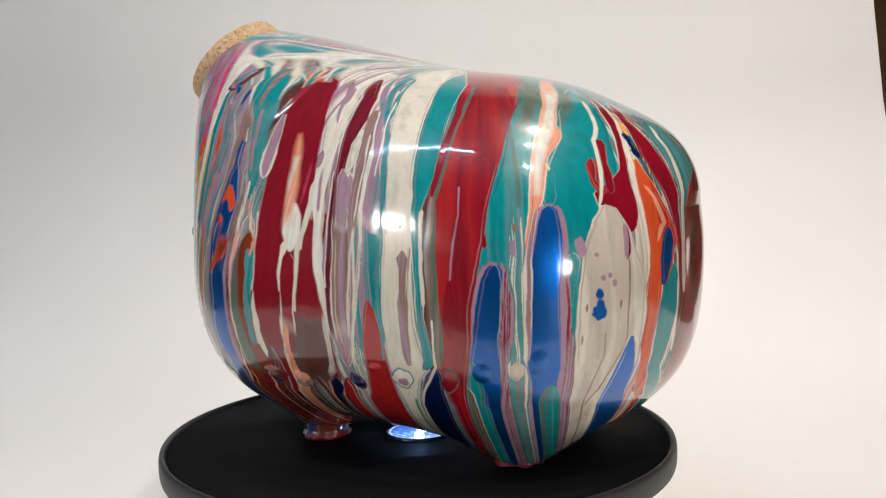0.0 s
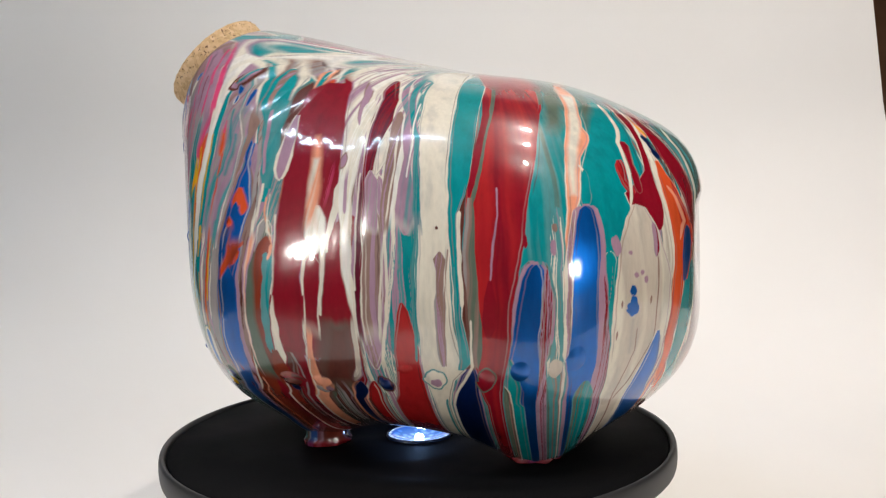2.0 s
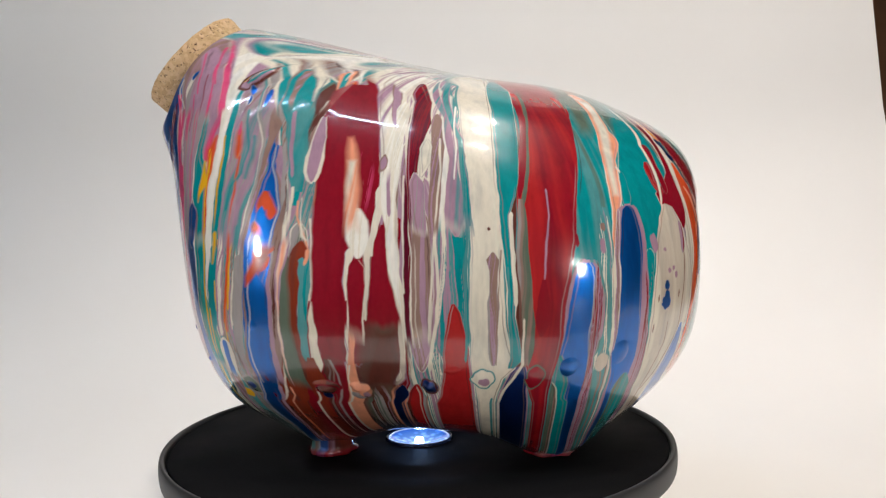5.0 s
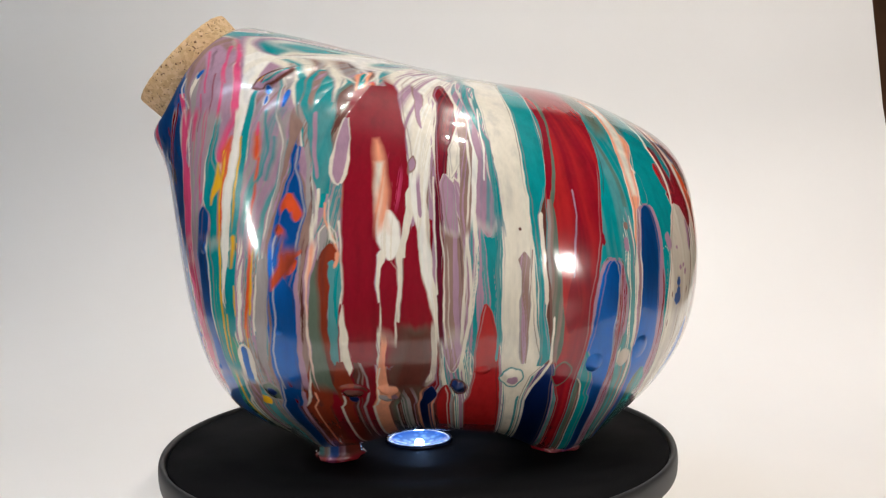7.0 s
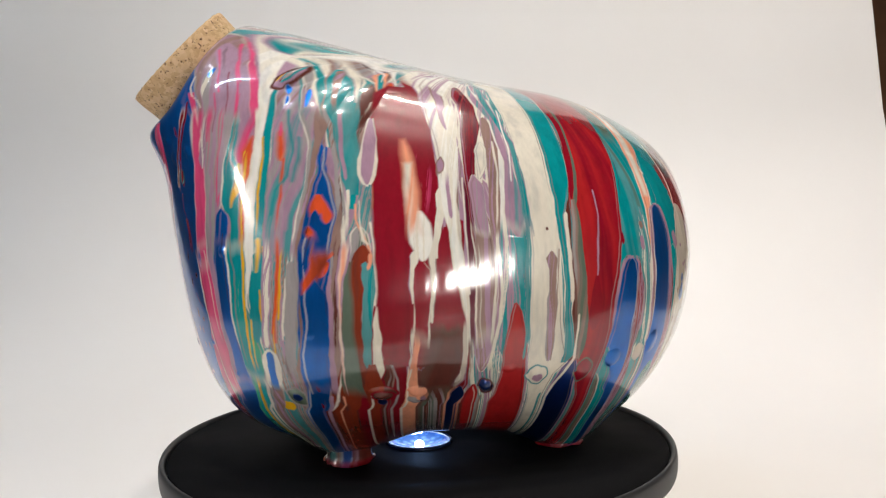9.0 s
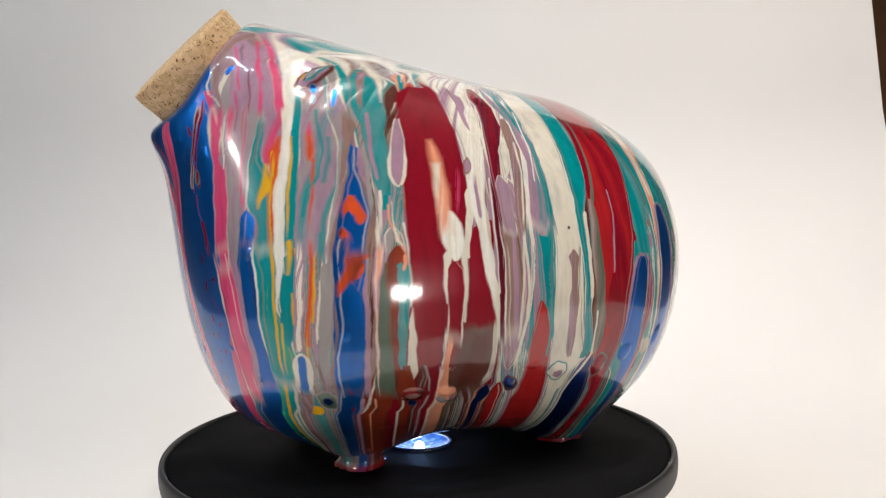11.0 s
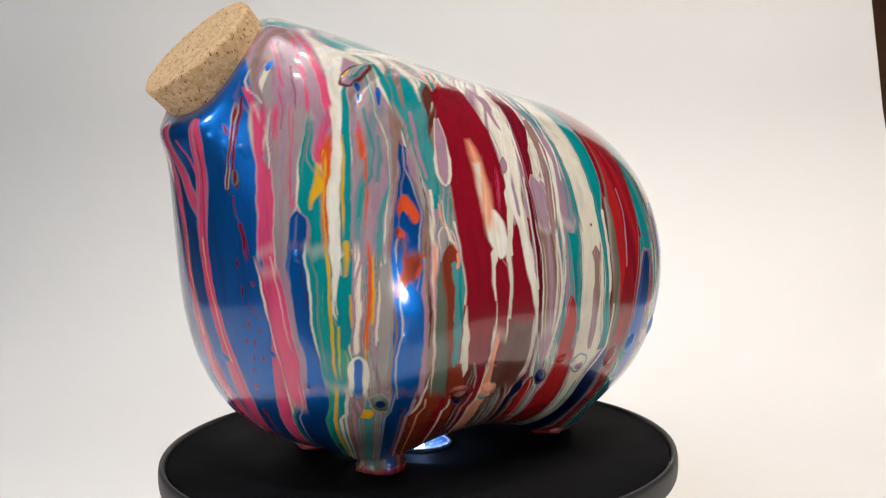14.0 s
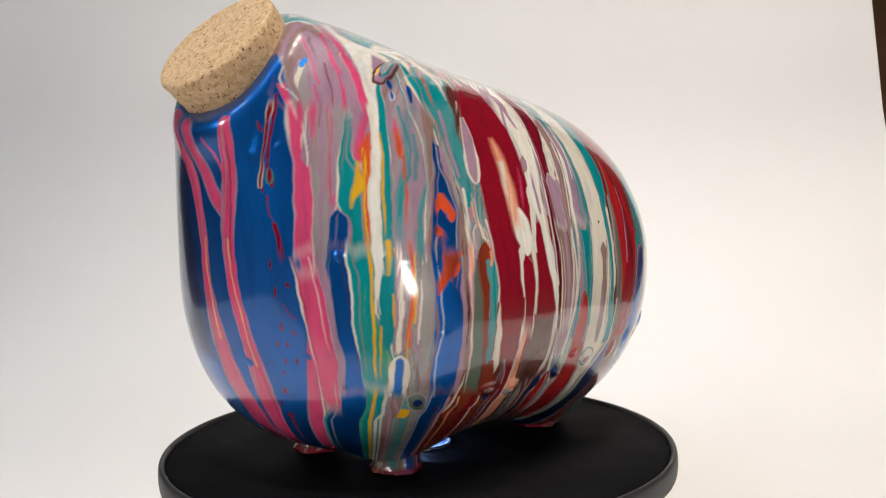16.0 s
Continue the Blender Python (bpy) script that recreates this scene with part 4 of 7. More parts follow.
    cv.band("brown red", (35.2, -113.4, -110.3), (28.3, -115.7, -111.5), (16.4, -122.1, -114.8))
    cv.blob("ivory", -92.9, 37.1, 2.86, 3.40, edge="sea", dome=1)
    cv.blob("lilac", -92.7, 36.2, 1.69, 1.50, dome=0)
    cv.band("sea", (30.0, -90.6, -89.9), (24.0, -91.9, -91.1), (16.6, -92.4, -91.5), rough=0.06, bare=True, wide_line=True)
    #  front half
    cv.band("lilac sea grey lilac", (142.9, -153.3, -147.4), (134.4, -148.3, -140.2), (126.5, -145.2, -136.1), (115.2, -141.5, -133.8), (104.1, -139.0, -132.5), (93.2, -137.4, -131.7), (82.3, -136.2, -131.0), (71.5, -135.8, -130.5), (56.5, -136.1, -130.9), (44.6, -136.6, -132.1), (31.4, -139.7, -135.3), (11.4, -158.3, -153.4), scale=1.5)
    cv.band("rust brown rust", (84.2, -135.2, -132.4), (76.9, -135.5, -131.9), (67.8, -135.7, -132.2), (56.6, -136.1, -131.9), (44.6, -137.4, -132.7), (31.4, -140.7, -135.5), (16.9, -150.8, -145.3), (4.7, -154.8, -148.2), scale=0.5)
    cv.band("teal sea", (77.8, -132.3, -131.0), (67.8, -132.6, -130.7), (56.5, -132.7, -131.3), (46.7, -133.3, -132.1), (43.6, -133.3, -132.7))
    cv.band("olive grey", (89.6, -135.8, -133.8), (82.4, -135.7, -132.5), (75.1, -135.4, -132.6))
    cv.band("sea teal", (120.8, -140.8, -138.3), (111.5, -138.6, -137.0), (102.3, -138.1, -136.1), (95.1, -137.0, -136.1))
    cv.band("peach", (121.6, -135.8, -135.3), (113.2, -134.3, -133.8), (105.8, -133.8, -133.3), (100.4, -133.5, -133.0), (94.9, -132.7, -132.2), rough=0.06, bare=True, wide_line=True)
    cv.band("ivory", (97.8, -135.7, -135.5), (89.6, -134.6, -134.4), (85.1, -134.0, -133.7), (84.1, -133.0, -132.7), rough=0.06, bare=True, wide_line=True)
    cv.band("peach", (96.9, -136.4, -136.1), (91.4, -135.6, -135.2), (80.5, -132.1, -131.7), (77.8, -132.1, -131.8), rough=0.06, bare=True, wide_line=True)
    cv.band("ivory", (111.6, -141.4, -140.9), (104.3, -139.9, -139.4), (97.0, -138.7, -138.1), (89.7, -137.6, -137.1), (82.4, -136.9, -136.3), (75.2, -136.4, -135.8), (67.9, -136.2, -135.6), rough=0.06, bare=True, wide_line=True)
    cv.band("ivory", (67.9, -136.0, -135.7), (58.5, -136.2, -136.0), (50.7, -136.7, -136.4), (42.6, -137.6, -137.3), (33.8, -139.5, -139.2), (28.5, -141.0, -140.7), rough=0.06, bare=True, wide_line=True)
    cv.band("olive grey brown", (136.5, -149.4, -148.6), (128.6, -145.9, -144.9), (120.9, -143.3, -141.3), (114.4, -141.7, -140.0), (106.1, -140.3, -139.4), (97.0, -139.4, -138.3), (86.1, -138.6, -137.4), (77.0, -138.2, -136.9), (66.0, -137.9, -136.4), scale=1)
    cv.band("lilac taupe", (75.2, -137.7, -136.4), (60.4, -137.4, -136.3), (48.8, -138.5, -137.4), (36.1, -141.3, -138.9), (20.6, -148.6, -146.0), (6.2, -157.0, -154.7))
    cv.band("ivory", (126.7, -144.6, -144.4), (119.1, -142.1, -141.9), (111.6, -140.5, -140.3), (102.4, -138.9, -138.7), (93.3, -137.3, -137.1), rough=0.06, bare=True, wide_line=True)
    # teal on the shoulder
    cv.band("teal", (147.7, -156.6, -156.4), (143.9, -153.4, -152.9), (140.6, -151.1, -149.9), (136.5, -148.6, -146.2), (131.4, -146.1, -141.9), (126.6, -144.3, -140.2), (121.8, -142.5, -139.3), (118.0, -140.8, -139.0), edge="grey")
    cv.band("teal", (141.1, -149.1, -148.1), (136.4, -146.7, -144.2), (130.4, -144.2, -141.3), (124.6, -142.4, -139.9))
    cv.band("lilac", (140.6, -148.6, -148.3), (136.5, -146.6, -146.3), (130.5, -144.2, -143.8), (123.7, -142.4, -142.0), rough=0.06, bare=True, wide_line=True)
    cv.blob("brown", -139.8, 128.4, 1.16, 3.91, edge="grey")
    cv.band("brown peach sea", (149.0, -157.9, -157.2), (142.9, -148.9, -147.1), (136.4, -142.9, -139.5), (130.3, -139.2, -135.3), (127.3, -137.1, -134.5), scale=0.8)
    cv.band("teal", (150.2, -169.2, -162.3), (143.0, -147.2, -146.6), (136.4, -140.9, -139.9), (131.2, -138.1, -136.7), (128.3, -136.2, -134.9))
    cv.band("lilac grey sea", (147.9, -156.1, -155.2), (140.7, -143.8, -141.6), (136.3, -139.3, -134.9), (133.2, -135.9, -131.8), scale=1)
    cv.band("teal sea", (152.8, -172.2, -169.8), (148.7, -165.3, -158.5), (145.7, -155.0, -151.0), (143.0, -144.2, -142.5))
    cv.band("orange red", (136.4, -139.9, -138.7), (131.2, -137.3, -135.0), (127.3, -136.4, -134.5))
    cv.band("ivory", (154.2, -171.3, -170.9), (149.8, -162.8, -161.8), (146.1, -152.0, -152.0), (140.7, -142.6, -142.2), (139.7, -138.2, -137.7), (136.3, -132.8, -132.1), rough=0.06, bare=True, wide_line=True)
    cv.band("ivory", (145.1, -149.6, -149.6), (138.5, -140.1, -139.7), (135.9, -137.2, -136.8), rough=0.06, bare=True, wide_line=True)
    cv.band("ivory", (143.6, -146.5, -146.3), (140.9, -139.9, -139.4), (138.6, -134.4, -133.7), rough=0.06, bare=True, wide_line=True)
    # white collar and top teal
    cv.band("teal sea teal", (158.9, -172.7, -165.7), (155.7, -168.0, -161.3), (151.9, -163.8, -155.6), (148.4, -160.4, -150.0), (145.1, -156.7, -144.6), (140.4, -152.5, -139.1), (134.0, -147.5, -134.5), scale=0.4, rise=0)
    cv.band("ivory", (157.3, -170.2, -167.6), (152.5, -164.2, -162.7), (148.2, -160.8, -157.4), (145.8, -159.3, -153.2), (143.0, -157.8, -149.7), (140.0, -156.5, -148.7), (135.5, -155.4, -153.3), (130.0, -154.3, -152.6), (123.8, -153.2, -151.8))
    cv.band("teal", (143.9, -150.7, -148.7), (141.0, -149.1, -145.4), (136.9, -146.4, -142.1), (131.9, -144.0, -139.8), (126.0, -142.2, -139.0), (120.4, -141.2, -139.1), (116.7, -140.7, -139.8), edge="ivory")
    cv.band("lilac", (141.6, -148.0, -147.5), (137.8, -145.8, -145.2), (132.7, -143.8, -143.2), (127.9, -142.6, -142.0), rough=0.06, bare=True, wide_line=True)
    cv.band("sand ivory", (144.9, -155.8, -152.5), (143.1, -154.0, -149.6), (140.5, -150.0, -148.1))
    # streaked flank
    cv.band("lilac sea grey taupe sea", (142.1, -154.6, -149.5), (135.1, -153.3, -145.0), (125.8, -152.1, -142.2), (116.7, -151.1, -140.7), (107.9, -150.2, -139.9), (97.4, -149.8, -140.9), (87.0, -149.8, -142.0), (73.1, -150.1, -142.5), (58.9, -150.4, -143.1), (45.8, -151.1, -144.0), (31.2, -152.6, -145.9), (13.4, -157.7, -151.7), scale=1.7)
    cv.band("lilac", (137.0, -152.6, -147.3), (129.5, -151.3, -143.5), (120.3, -149.9, -142.5), (114.9, -148.3, -142.4), (109.6, -145.8, -142.4), rise=0, soft=3)
    cv.band("sea lilac", (127.5, -150.0, -148.9), (120.3, -149.6, -147.0), (111.5, -148.8, -145.9), (102.7, -148.7, -145.3), (94.1, -148.6, -146.1), scale=1.5, rise=0, soft=2)
    cv.band("yellow orange lilac", (121.2, -149.9, -149.4), (116.8, -149.6, -148.6), (111.5, -149.1, -148.0), (106.3, -148.5, -147.7), (101.1, -148.1, -147.5), scale=1)
    cv.band("orange", (109.7, -148.1, -147.7), (101.0, -147.7, -147.2), (90.6, -147.2, -146.8), (81.9, -146.8, -146.4), (73.2, -146.9, -146.4), (64.4, -147.2, -146.7), (55.4, -147.8, -147.3), rough=0.06, bare=True, wide_line=True)
    cv.band("yellow", (83.6, -146.4, -146.2), (73.2, -146.4, -146.2), (62.6, -146.9, -146.7), (46.0, -148.3, -148.0), rough=0.06, bare=True, wide_line=True)
    cv.band("ivory", (85.2, -144.7, -144.5), (73.0, -145.2, -144.9), (64.2, -145.7, -145.4), (53.3, -146.1, -145.9), rough=0.06, bare=True, wide_line=True)
    cv.band("grey", (107.9, -145.5, -145.2), (97.3, -144.8, -144.4), (85.1, -144.3, -143.9), (69.4, -144.6, -144.2), (55.0, -145.4, -145.0), (39.6, -147.1, -146.7), rough=0.06, bare=True, wide_line=True)
    cv.band("teal", (136.9, -153.8, -153.4), (131.9, -152.9, -151.8), (125.6, -151.9, -150.5), (116.8, -151.0, -149.7), (108.1, -150.3, -149.2), (99.4, -150.0, -149.0), (90.8, -149.9, -148.9), (80.5, -150.2, -148.6), (71.8, -151.3, -148.7), (63.0, -151.5, -149.2), (52.1, -152.1, -150.0), (44.5, -152.8, -151.5))
    cv.band("teal sea teal", (126.5, -157.4, -156.0), (118.7, -156.9, -155.5), (108.4, -157.0, -154.7), (99.8, -157.2, -154.0), (91.2, -156.3, -153.2), (82.5, -156.3, -152.3), (73.8, -156.0, -151.9), (65.0, -155.6, -152.1), (56.0, -155.4, -152.1), (46.5, -154.8, -151.9), (36.6, -155.4, -152.4), (25.2, -157.0, -154.1), (10.9, -162.3, -159.5), scale=0.8)
    cv.band("teal yellow sea orange", (118.6, -154.3, -153.3), (113.4, -154.3, -152.9), (108.3, -154.5, -152.5), (104.0, -155.0, -152.3), (100.6, -155.1, -152.4), (96.3, -154.5, -152.9), (87.7, -154.1, -152.3), (77.3, -153.9, -152.4), (66.7, -153.8, -152.4), (57.8, -153.7, -152.7), scale=1.2, bare=True)
    cv.band("lilac", (127.3, -155.9, -154.7), (122.1, -155.8, -153.5), (116.9, -155.7, -153.9), (111.8, -155.5, -154.7), bare=True)
    cv.band("orange", (120.3, -153.8, -153.3), (113.4, -153.2, -152.7), (106.5, -152.7, -152.2), (99.6, -152.6, -152.2), rough=0.06, bare=True, wide_line=True)
    cv.band("ivory", (134.6, -155.1, -153.5), (129.1, -154.0, -152.6), (122.1, -153.0, -151.8), (113.4, -152.5, -151.3), (104.7, -152.2, -150.9), (96.1, -152.0, -150.7), (87.5, -151.9, -150.7), (80.6, -151.8, -150.7), (75.4, -151.9, -151.0), (70.2, -151.8, -151.4), (66.7, -151.8, -151.6))
    cv.band("yellow", (113.3, -151.2, -150.8), (106.4, -150.8, -150.4), (97.8, -150.5, -150.1), (89.2, -150.2, -149.7), (82.2, -150.1, -149.7), (76.2, -150.2, -149.8), rough=0.06, bare=True, wide_line=True)
    cv.band("yellow olive", (84.0, -150.3, -149.1), (79.6, -150.5, -149.3), (75.7, -150.5, -149.8))
    cv.band("yellow", (79.0, -152.5, -152.2), (70.3, -153.0, -152.7), (63.2, -153.0, -152.7), (54.1, -153.1, -152.8), (46.6, -153.5, -153.2), (36.6, -154.1, -153.7), (22.7, -156.5, -156.1), rough=0.06, bare=True, wide_line=True)
    cv.band("yellow", (63.1, -151.6, -151.3), (52.2, -152.1, -151.8), (40.6, -153.2, -153.0), (22.6, -156.1, -155.8), rough=0.06, bare=True, wide_line=True)
    cv.band("ivory", (78.7, -148.9, -148.4), (69.9, -149.0, -148.5), (64.6, -148.6, -148.1), (57.4, -149.3, -148.8), (51.0, -149.6, -149.1), rough=0.06, bare=True, wide_line=True)
    cv.band("ivory", (76.9, -148.2, -147.8), (69.9, -148.4, -148.1), (64.7, -149.4, -149.0), (55.5, -148.8, -148.4), rough=0.06, bare=True, wide_line=True)
    cv.band("blue", (49.5, -149.7, -149.1), (47.7, -150.0, -148.6), (44.2, -150.5, -148.6), (40.3, -151.3, -149.2), (37.1, -151.9, -150.1), edge="ivory", line=1.0)
    cv.band("ivory", (46.3, -150.7, -150.3), (38.4, -151.9, -151.4), (29.8, -153.5, -153.0), (12.2, -161.2, -160.5), rough=0.06, bare=True, wide_line=True)
    cv.band("ivory", (44.1, -148.7, -148.4), (38.1, -149.8, -149.4), (31.8, -151.3, -150.9), (21.6, -153.0, -152.6), rough=0.06, bare=True, wide_line=True)
    cv.blob("olive", -147.2, 33.6, 1.46, 2.93, edge="grey", dome=1)
    cv.blob("navy", -147.2, 33.6, 0.87, 1.35)
    cv.blob("yellow", -150.0, 29.8, 1.14, 1.89)
    cv.band("lilac taupe", (38.1, -150.8, -148.9), (27.2, -153.2, -151.6), (12.2, -160.0, -157.7))
    # blue vein with orange curls
    cv.band("blue", (124.7, -144.5, -143.5), (122.2, -144.4, -142.7), (118.5, -143.9, -142.3), (116.3, -143.5, -142.7), edge="grey")
    cv.band("blue", (116.7, -142.7, -141.8), (111.3, -142.7, -141.2), (105.9, -142.8, -140.7), (100.6, -142.6, -139.7), (95.2, -142.6, -138.7), (90.0, -143.0, -138.5), (81.2, -143.2, -138.6), (72.4, -143.1, -138.2), (63.4, -143.2, -138.2), (54.2, -143.4, -138.5), (44.5, -143.9, -139.3), (36.3, -144.8, -140.8), (29.8, -146.7, -142.6), (18.0, -150.8, -146.3), (9.9, -153.9, -150.2), edge="grey")
    cv.blob("blue", -151.5, 132.0, 0.32, 3.33)
    cv.blob("blue", -151.6, 133.3, 0.55, 1.31)
    cv.blob("blue", -147.1, 131.0, 0.56, 2.87)
    cv.blob("teal", -152.3, 139.7, 2.25, 4.52, edge="grey", dome=2)
    cv.blob("lilac", -152.1, 140.8, 0.74, 1.69)
    cv.blob("yellow", -153.4, 138.1, 0.52, 1.55)
    cv.band("grey", (147.1, -154.5, -153.6), (139.7, -147.5, -147.0), (132.6, -144.8, -144.4), (124.0, -143.0, -142.6), (118.5, -142.1, -141.6), (114.5, -141.2, -140.7), (109.4, -140.1, -139.6), (102.2, -138.8, -138.4), (93.2, -137.8, -137.4), rough=0.06, bare=True, wide_line=True)
    # nose: blue with pink runs
    cv.band("lilac taupe lilac", (161.6, -179.9, -171.8), (159.1, -179.9, -170.1), (154.1, -173.9, -165.3), (147.6, -170.1, -160.7), (141.9, -168.1, -157.7), (136.4, -167.0, -156.0), (131.9, -165.9, -154.9), (127.5, -164.9, -154.3), (123.2, -164.5, -156.5), (115.4, -164.1, -156.5), (106.9, -163.9, -156.7), (98.3, -163.9, -157.1), (94.0, -163.7, -157.8), (87.9, -163.7, -158.5), (77.5, -163.3, -159.2), (65.0, -163.1, -159.2), (52.2, -163.6, -159.6), (40.6, -164.6, -160.4), (27.8, -167.0, -162.1), (12.9, -172.8, -167.9), scale=0.5)
    cv.band("lilac", (159.1, -174.5, -174.4), (147.3, -167.8, -167.3), (138.2, -166.8, -166.3), (134.6, -166.2, -165.7), rough=0.06, bare=True, wide_line=True)
    cv.band("blue", (144.8, -173.1, -168.2), (140.2, -172.4, -166.8), (135.0, -173.3, -165.8), (131.7, -183.4, -165.2), (129.2, -193.9, -164.6), (123.8, -194.8, -163.8), (116.5, -195.8, -163.3), (109.2, -196.8, -163.2), (99.9, -198.1, -163.2), (90.5, -199.4, -163.2), (81.0, -200.6, -162.7), (71.3, -201.4, -162.6), (59.7, -201.7, -162.6), (47.9, -200.9, -163.2), (36.1, -199.0, -164.5), (28.1, -197.0, -165.2), (19.9, -193.4, -166.7), (10.0, -185.5, -171.3))
    cv.band("lilac", (151.4, -167.3, -164.7), (143.5, -164.2, -160.3), (134.4, -162.3, -157.8), (125.7, -161.5, -157.9), (115.4, -161.5, -157.9), (105.2, -161.4, -158.0), (96.6, -161.2, -158.4), rise=0)
    cv.band("navy", (122.7, -195.0, -184.4), (109.5, -196.9, -183.1), (90.2, -199.4, -183.8), (70.2, -201.5, -185.0), (50.1, -201.3, -184.8), (41.9, -200.5, -185.0), rise=0, soft=4)
    cv.band("pink", (145.6, -160.4, -159.8), (139.9, -158.3, -157.3), (132.7, -156.4, -155.2), (125.6, -155.0, -153.9), (120.3, -154.3, -153.5))
    cv.band("pink", (145.4, -161.9, -161.6), (138.0, -159.5, -159.2), (130.9, -158.1, -157.7), (125.6, -157.6, -157.2), rough=0.06, bare=True, wide_line=True)
    cv.band("pink", (134.5, -162.4, -162.2), (127.4, -160.8, -160.6), (117.1, -159.9, -159.7), (105.1, -159.4, -159.2), rough=0.06, bare=True, wide_line=True)
    cv.band("pink", (123.9, -158.8, -158.5), (115.4, -159.0, -158.7), (105.1, -158.5, -158.1), (96.5, -158.7, -158.4), rough=0.06, bare=True, wide_line=True)
    cv.band("pink", (134.7, -166.9, -165.8), (130.3, -165.7, -164.9), (125.9, -164.7, -164.2), (119.0, -164.1, -163.1), (110.4, -163.8, -162.3), (103.6, -163.8, -161.6), (94.9, -163.9, -161.6), (86.2, -163.6, -161.5), (75.7, -163.3, -161.3), (65.0, -163.1, -161.4), (52.1, -163.7, -161.7), (38.5, -165.1, -162.6), (27.7, -166.9, -164.0), (12.9, -172.4, -169.3), edge="lilac", line=0.35)
    cv.band("ivory", (129.4, -165.0, -164.8), (122.5, -164.1, -163.8), (115.6, -163.7, -163.5), (110.1, -163.3, -163.0), rough=0.06, bare=True, wide_line=True)
    cv.band("ivory", (108.7, -162.2, -161.8), (101.8, -161.8, -161.4), (93.2, -161.8, -161.5), (84.5, -161.6, -161.3), (73.9, -161.5, -161.1), (63.2, -161.7, -161.3), (52.2, -162.0, -161.6), (40.6, -162.4, -162.0), (27.9, -164.1, -163.7), (15.5, -168.4, -167.9), rough=0.06, bare=True, wide_line=True)
    cv.band("ivory grey", (142.0, -164.9, -164.3), (139.0, -165.1, -163.7), (135.4, -164.6, -163.3), (131.0, -163.6, -162.6), (125.8, -162.9, -162.0), (118.9, -162.2, -161.4), (115.2, -162.5, -161.5), (111.3, -162.6, -162.1))
    cv.blob("blue", -164.3, 141.1, 0.38, 1.64)
    cv.band("ivory", (140.0, -166.6, -166.4), (136.4, -166.7, -166.4), (133.8, -166.1, -165.9), (132.0, -164.9, -164.7), (129.3, -164.0, -163.7), rough=0.06, bare=True, wide_line=True)
    cv.band("blue", (96.1, -157.3, -156.7), (94.7, -157.9, -156.0), (92.2, -158.3, -155.5), (89.6, -158.5, -155.9), (82.7, -159.1, -156.3), (73.9, -159.4, -156.0), (63.3, -159.5, -155.6), (52.3, -159.7, -155.3), (42.7, -160.4, -154.9), (32.4, -161.6, -155.7), (10.8, -170.4, -162.6), edge="sea", line=0.5)
    cv.band("pink", (129.3, -193.5, -185.4), (123.5, -190.7, -184.9), (117.8, -187.9, -183.5), (111.3, -185.6, -182.2), (102.1, -184.8, -182.2), (90.9, -184.0, -182.0), (81.5, -184.3, -182.2), (71.9, -185.0, -182.9), (62.2, -185.5, -182.6), (52.5, -185.6, -181.6), (44.7, -185.1, -180.3), (36.6, -184.8, -179.4), (28.5, -183.5, -177.9), (21.7, -183.9, -176.8), (14.5, -183.8, -177.8), edge="lilac", line=0.35)
    cv.band("pink", (124.8, -183.9, -180.9), (120.2, -182.4, -180.5), (114.8, -181.6, -179.8), (109.3, -180.8, -178.7), (103.9, -180.1, -177.8), (98.5, -178.9, -176.4), (94.0, -177.9, -176.3), edge="lilac")
    cv.band("pink", (124.0, -174.4, -172.9), (118.8, -175.0, -173.0), (112.7, -175.6, -173.2), (105.6, -175.8, -173.6), (98.5, -176.6, -174.4), (91.3, -177.9, -175.2), (82.1, -178.4, -175.8), (72.8, -178.2, -175.8), (63.5, -177.7, -175.1), (54.2, -177.2, -174.3), (44.5, -176.9, -173.7), (34.5, -176.8, -173.0), (25.9, -176.7, -172.9), (14.8, -181.3, -175.5), edge="lilac", line=0.35)
    cv.band("pink", (118.2, -178.2, -177.8), (113.7, -176.9, -176.5), (108.3, -176.0, -175.7), (102.1, -176.0, -175.7), rough=0.06, bare=True, wide_line=True)
    cv.band("crimson", (132.1, -166.8, -166.4), (126.1, -167.1, -166.6), (119.2, -167.5, -167.1), (112.4, -168.2, -167.7), (107.2, -168.7, -168.2), rough=0.06, bare=True, wide_line=True)
    cv.band("crimson", (123.7, -169.4, -169.1), (120.7, -168.9, -168.5), (120.1, -168.3, -168.0), rough=0.06, bare=True, wide_line=True)
    cv.blob("crimson", -167.6, 105.5, 0.37, 2.08)
    cv.blob("crimson", -169.2, 103.8, 0.19, 2.44)
    cv.band("crimson", (101.1, -168.5, -168.2), (95.0, -168.3, -168.0), (91.5, -167.2, -167.0), (86.2, -166.6, -166.3), (80.9, -166.3, -166.0), rough=0.06, bare=True, wide_line=True)
    cv.band("crimson", (66.5, -167.5, -167.2), (63.6, -166.5, -166.2), (61.9, -165.4, -165.1), rough=0.06, bare=True, wide_line=True)
    cv.blob("crimson", -168.1, 47.7, 0.22, 0.98)
    cv.blob("crimson", -170.2, 37.5, 0.37, 1.26)
    cv.blob("crimson", -169.1, 43.7, 0.23, 0.80)
    cv.blob("crimson", -170.8, 28.6, 0.65, 0.93)
    cv.blob("pink", -163.6, 34.8, 0.53, 1.06)
    cv.blob("blue", -169.1, 111.6, 0.93, 1.55, dome=0.35)
    cv.blob("blue", -165.6, 114.0, 0.68, 1.37, dome=0.35)
    cv.blob("blue", -169.2, 115.6, 1.11, 3.45, dome=0.35)
    cv.blob("blue", -157.5, 81.8, 1.02, 2.09, dome=1)
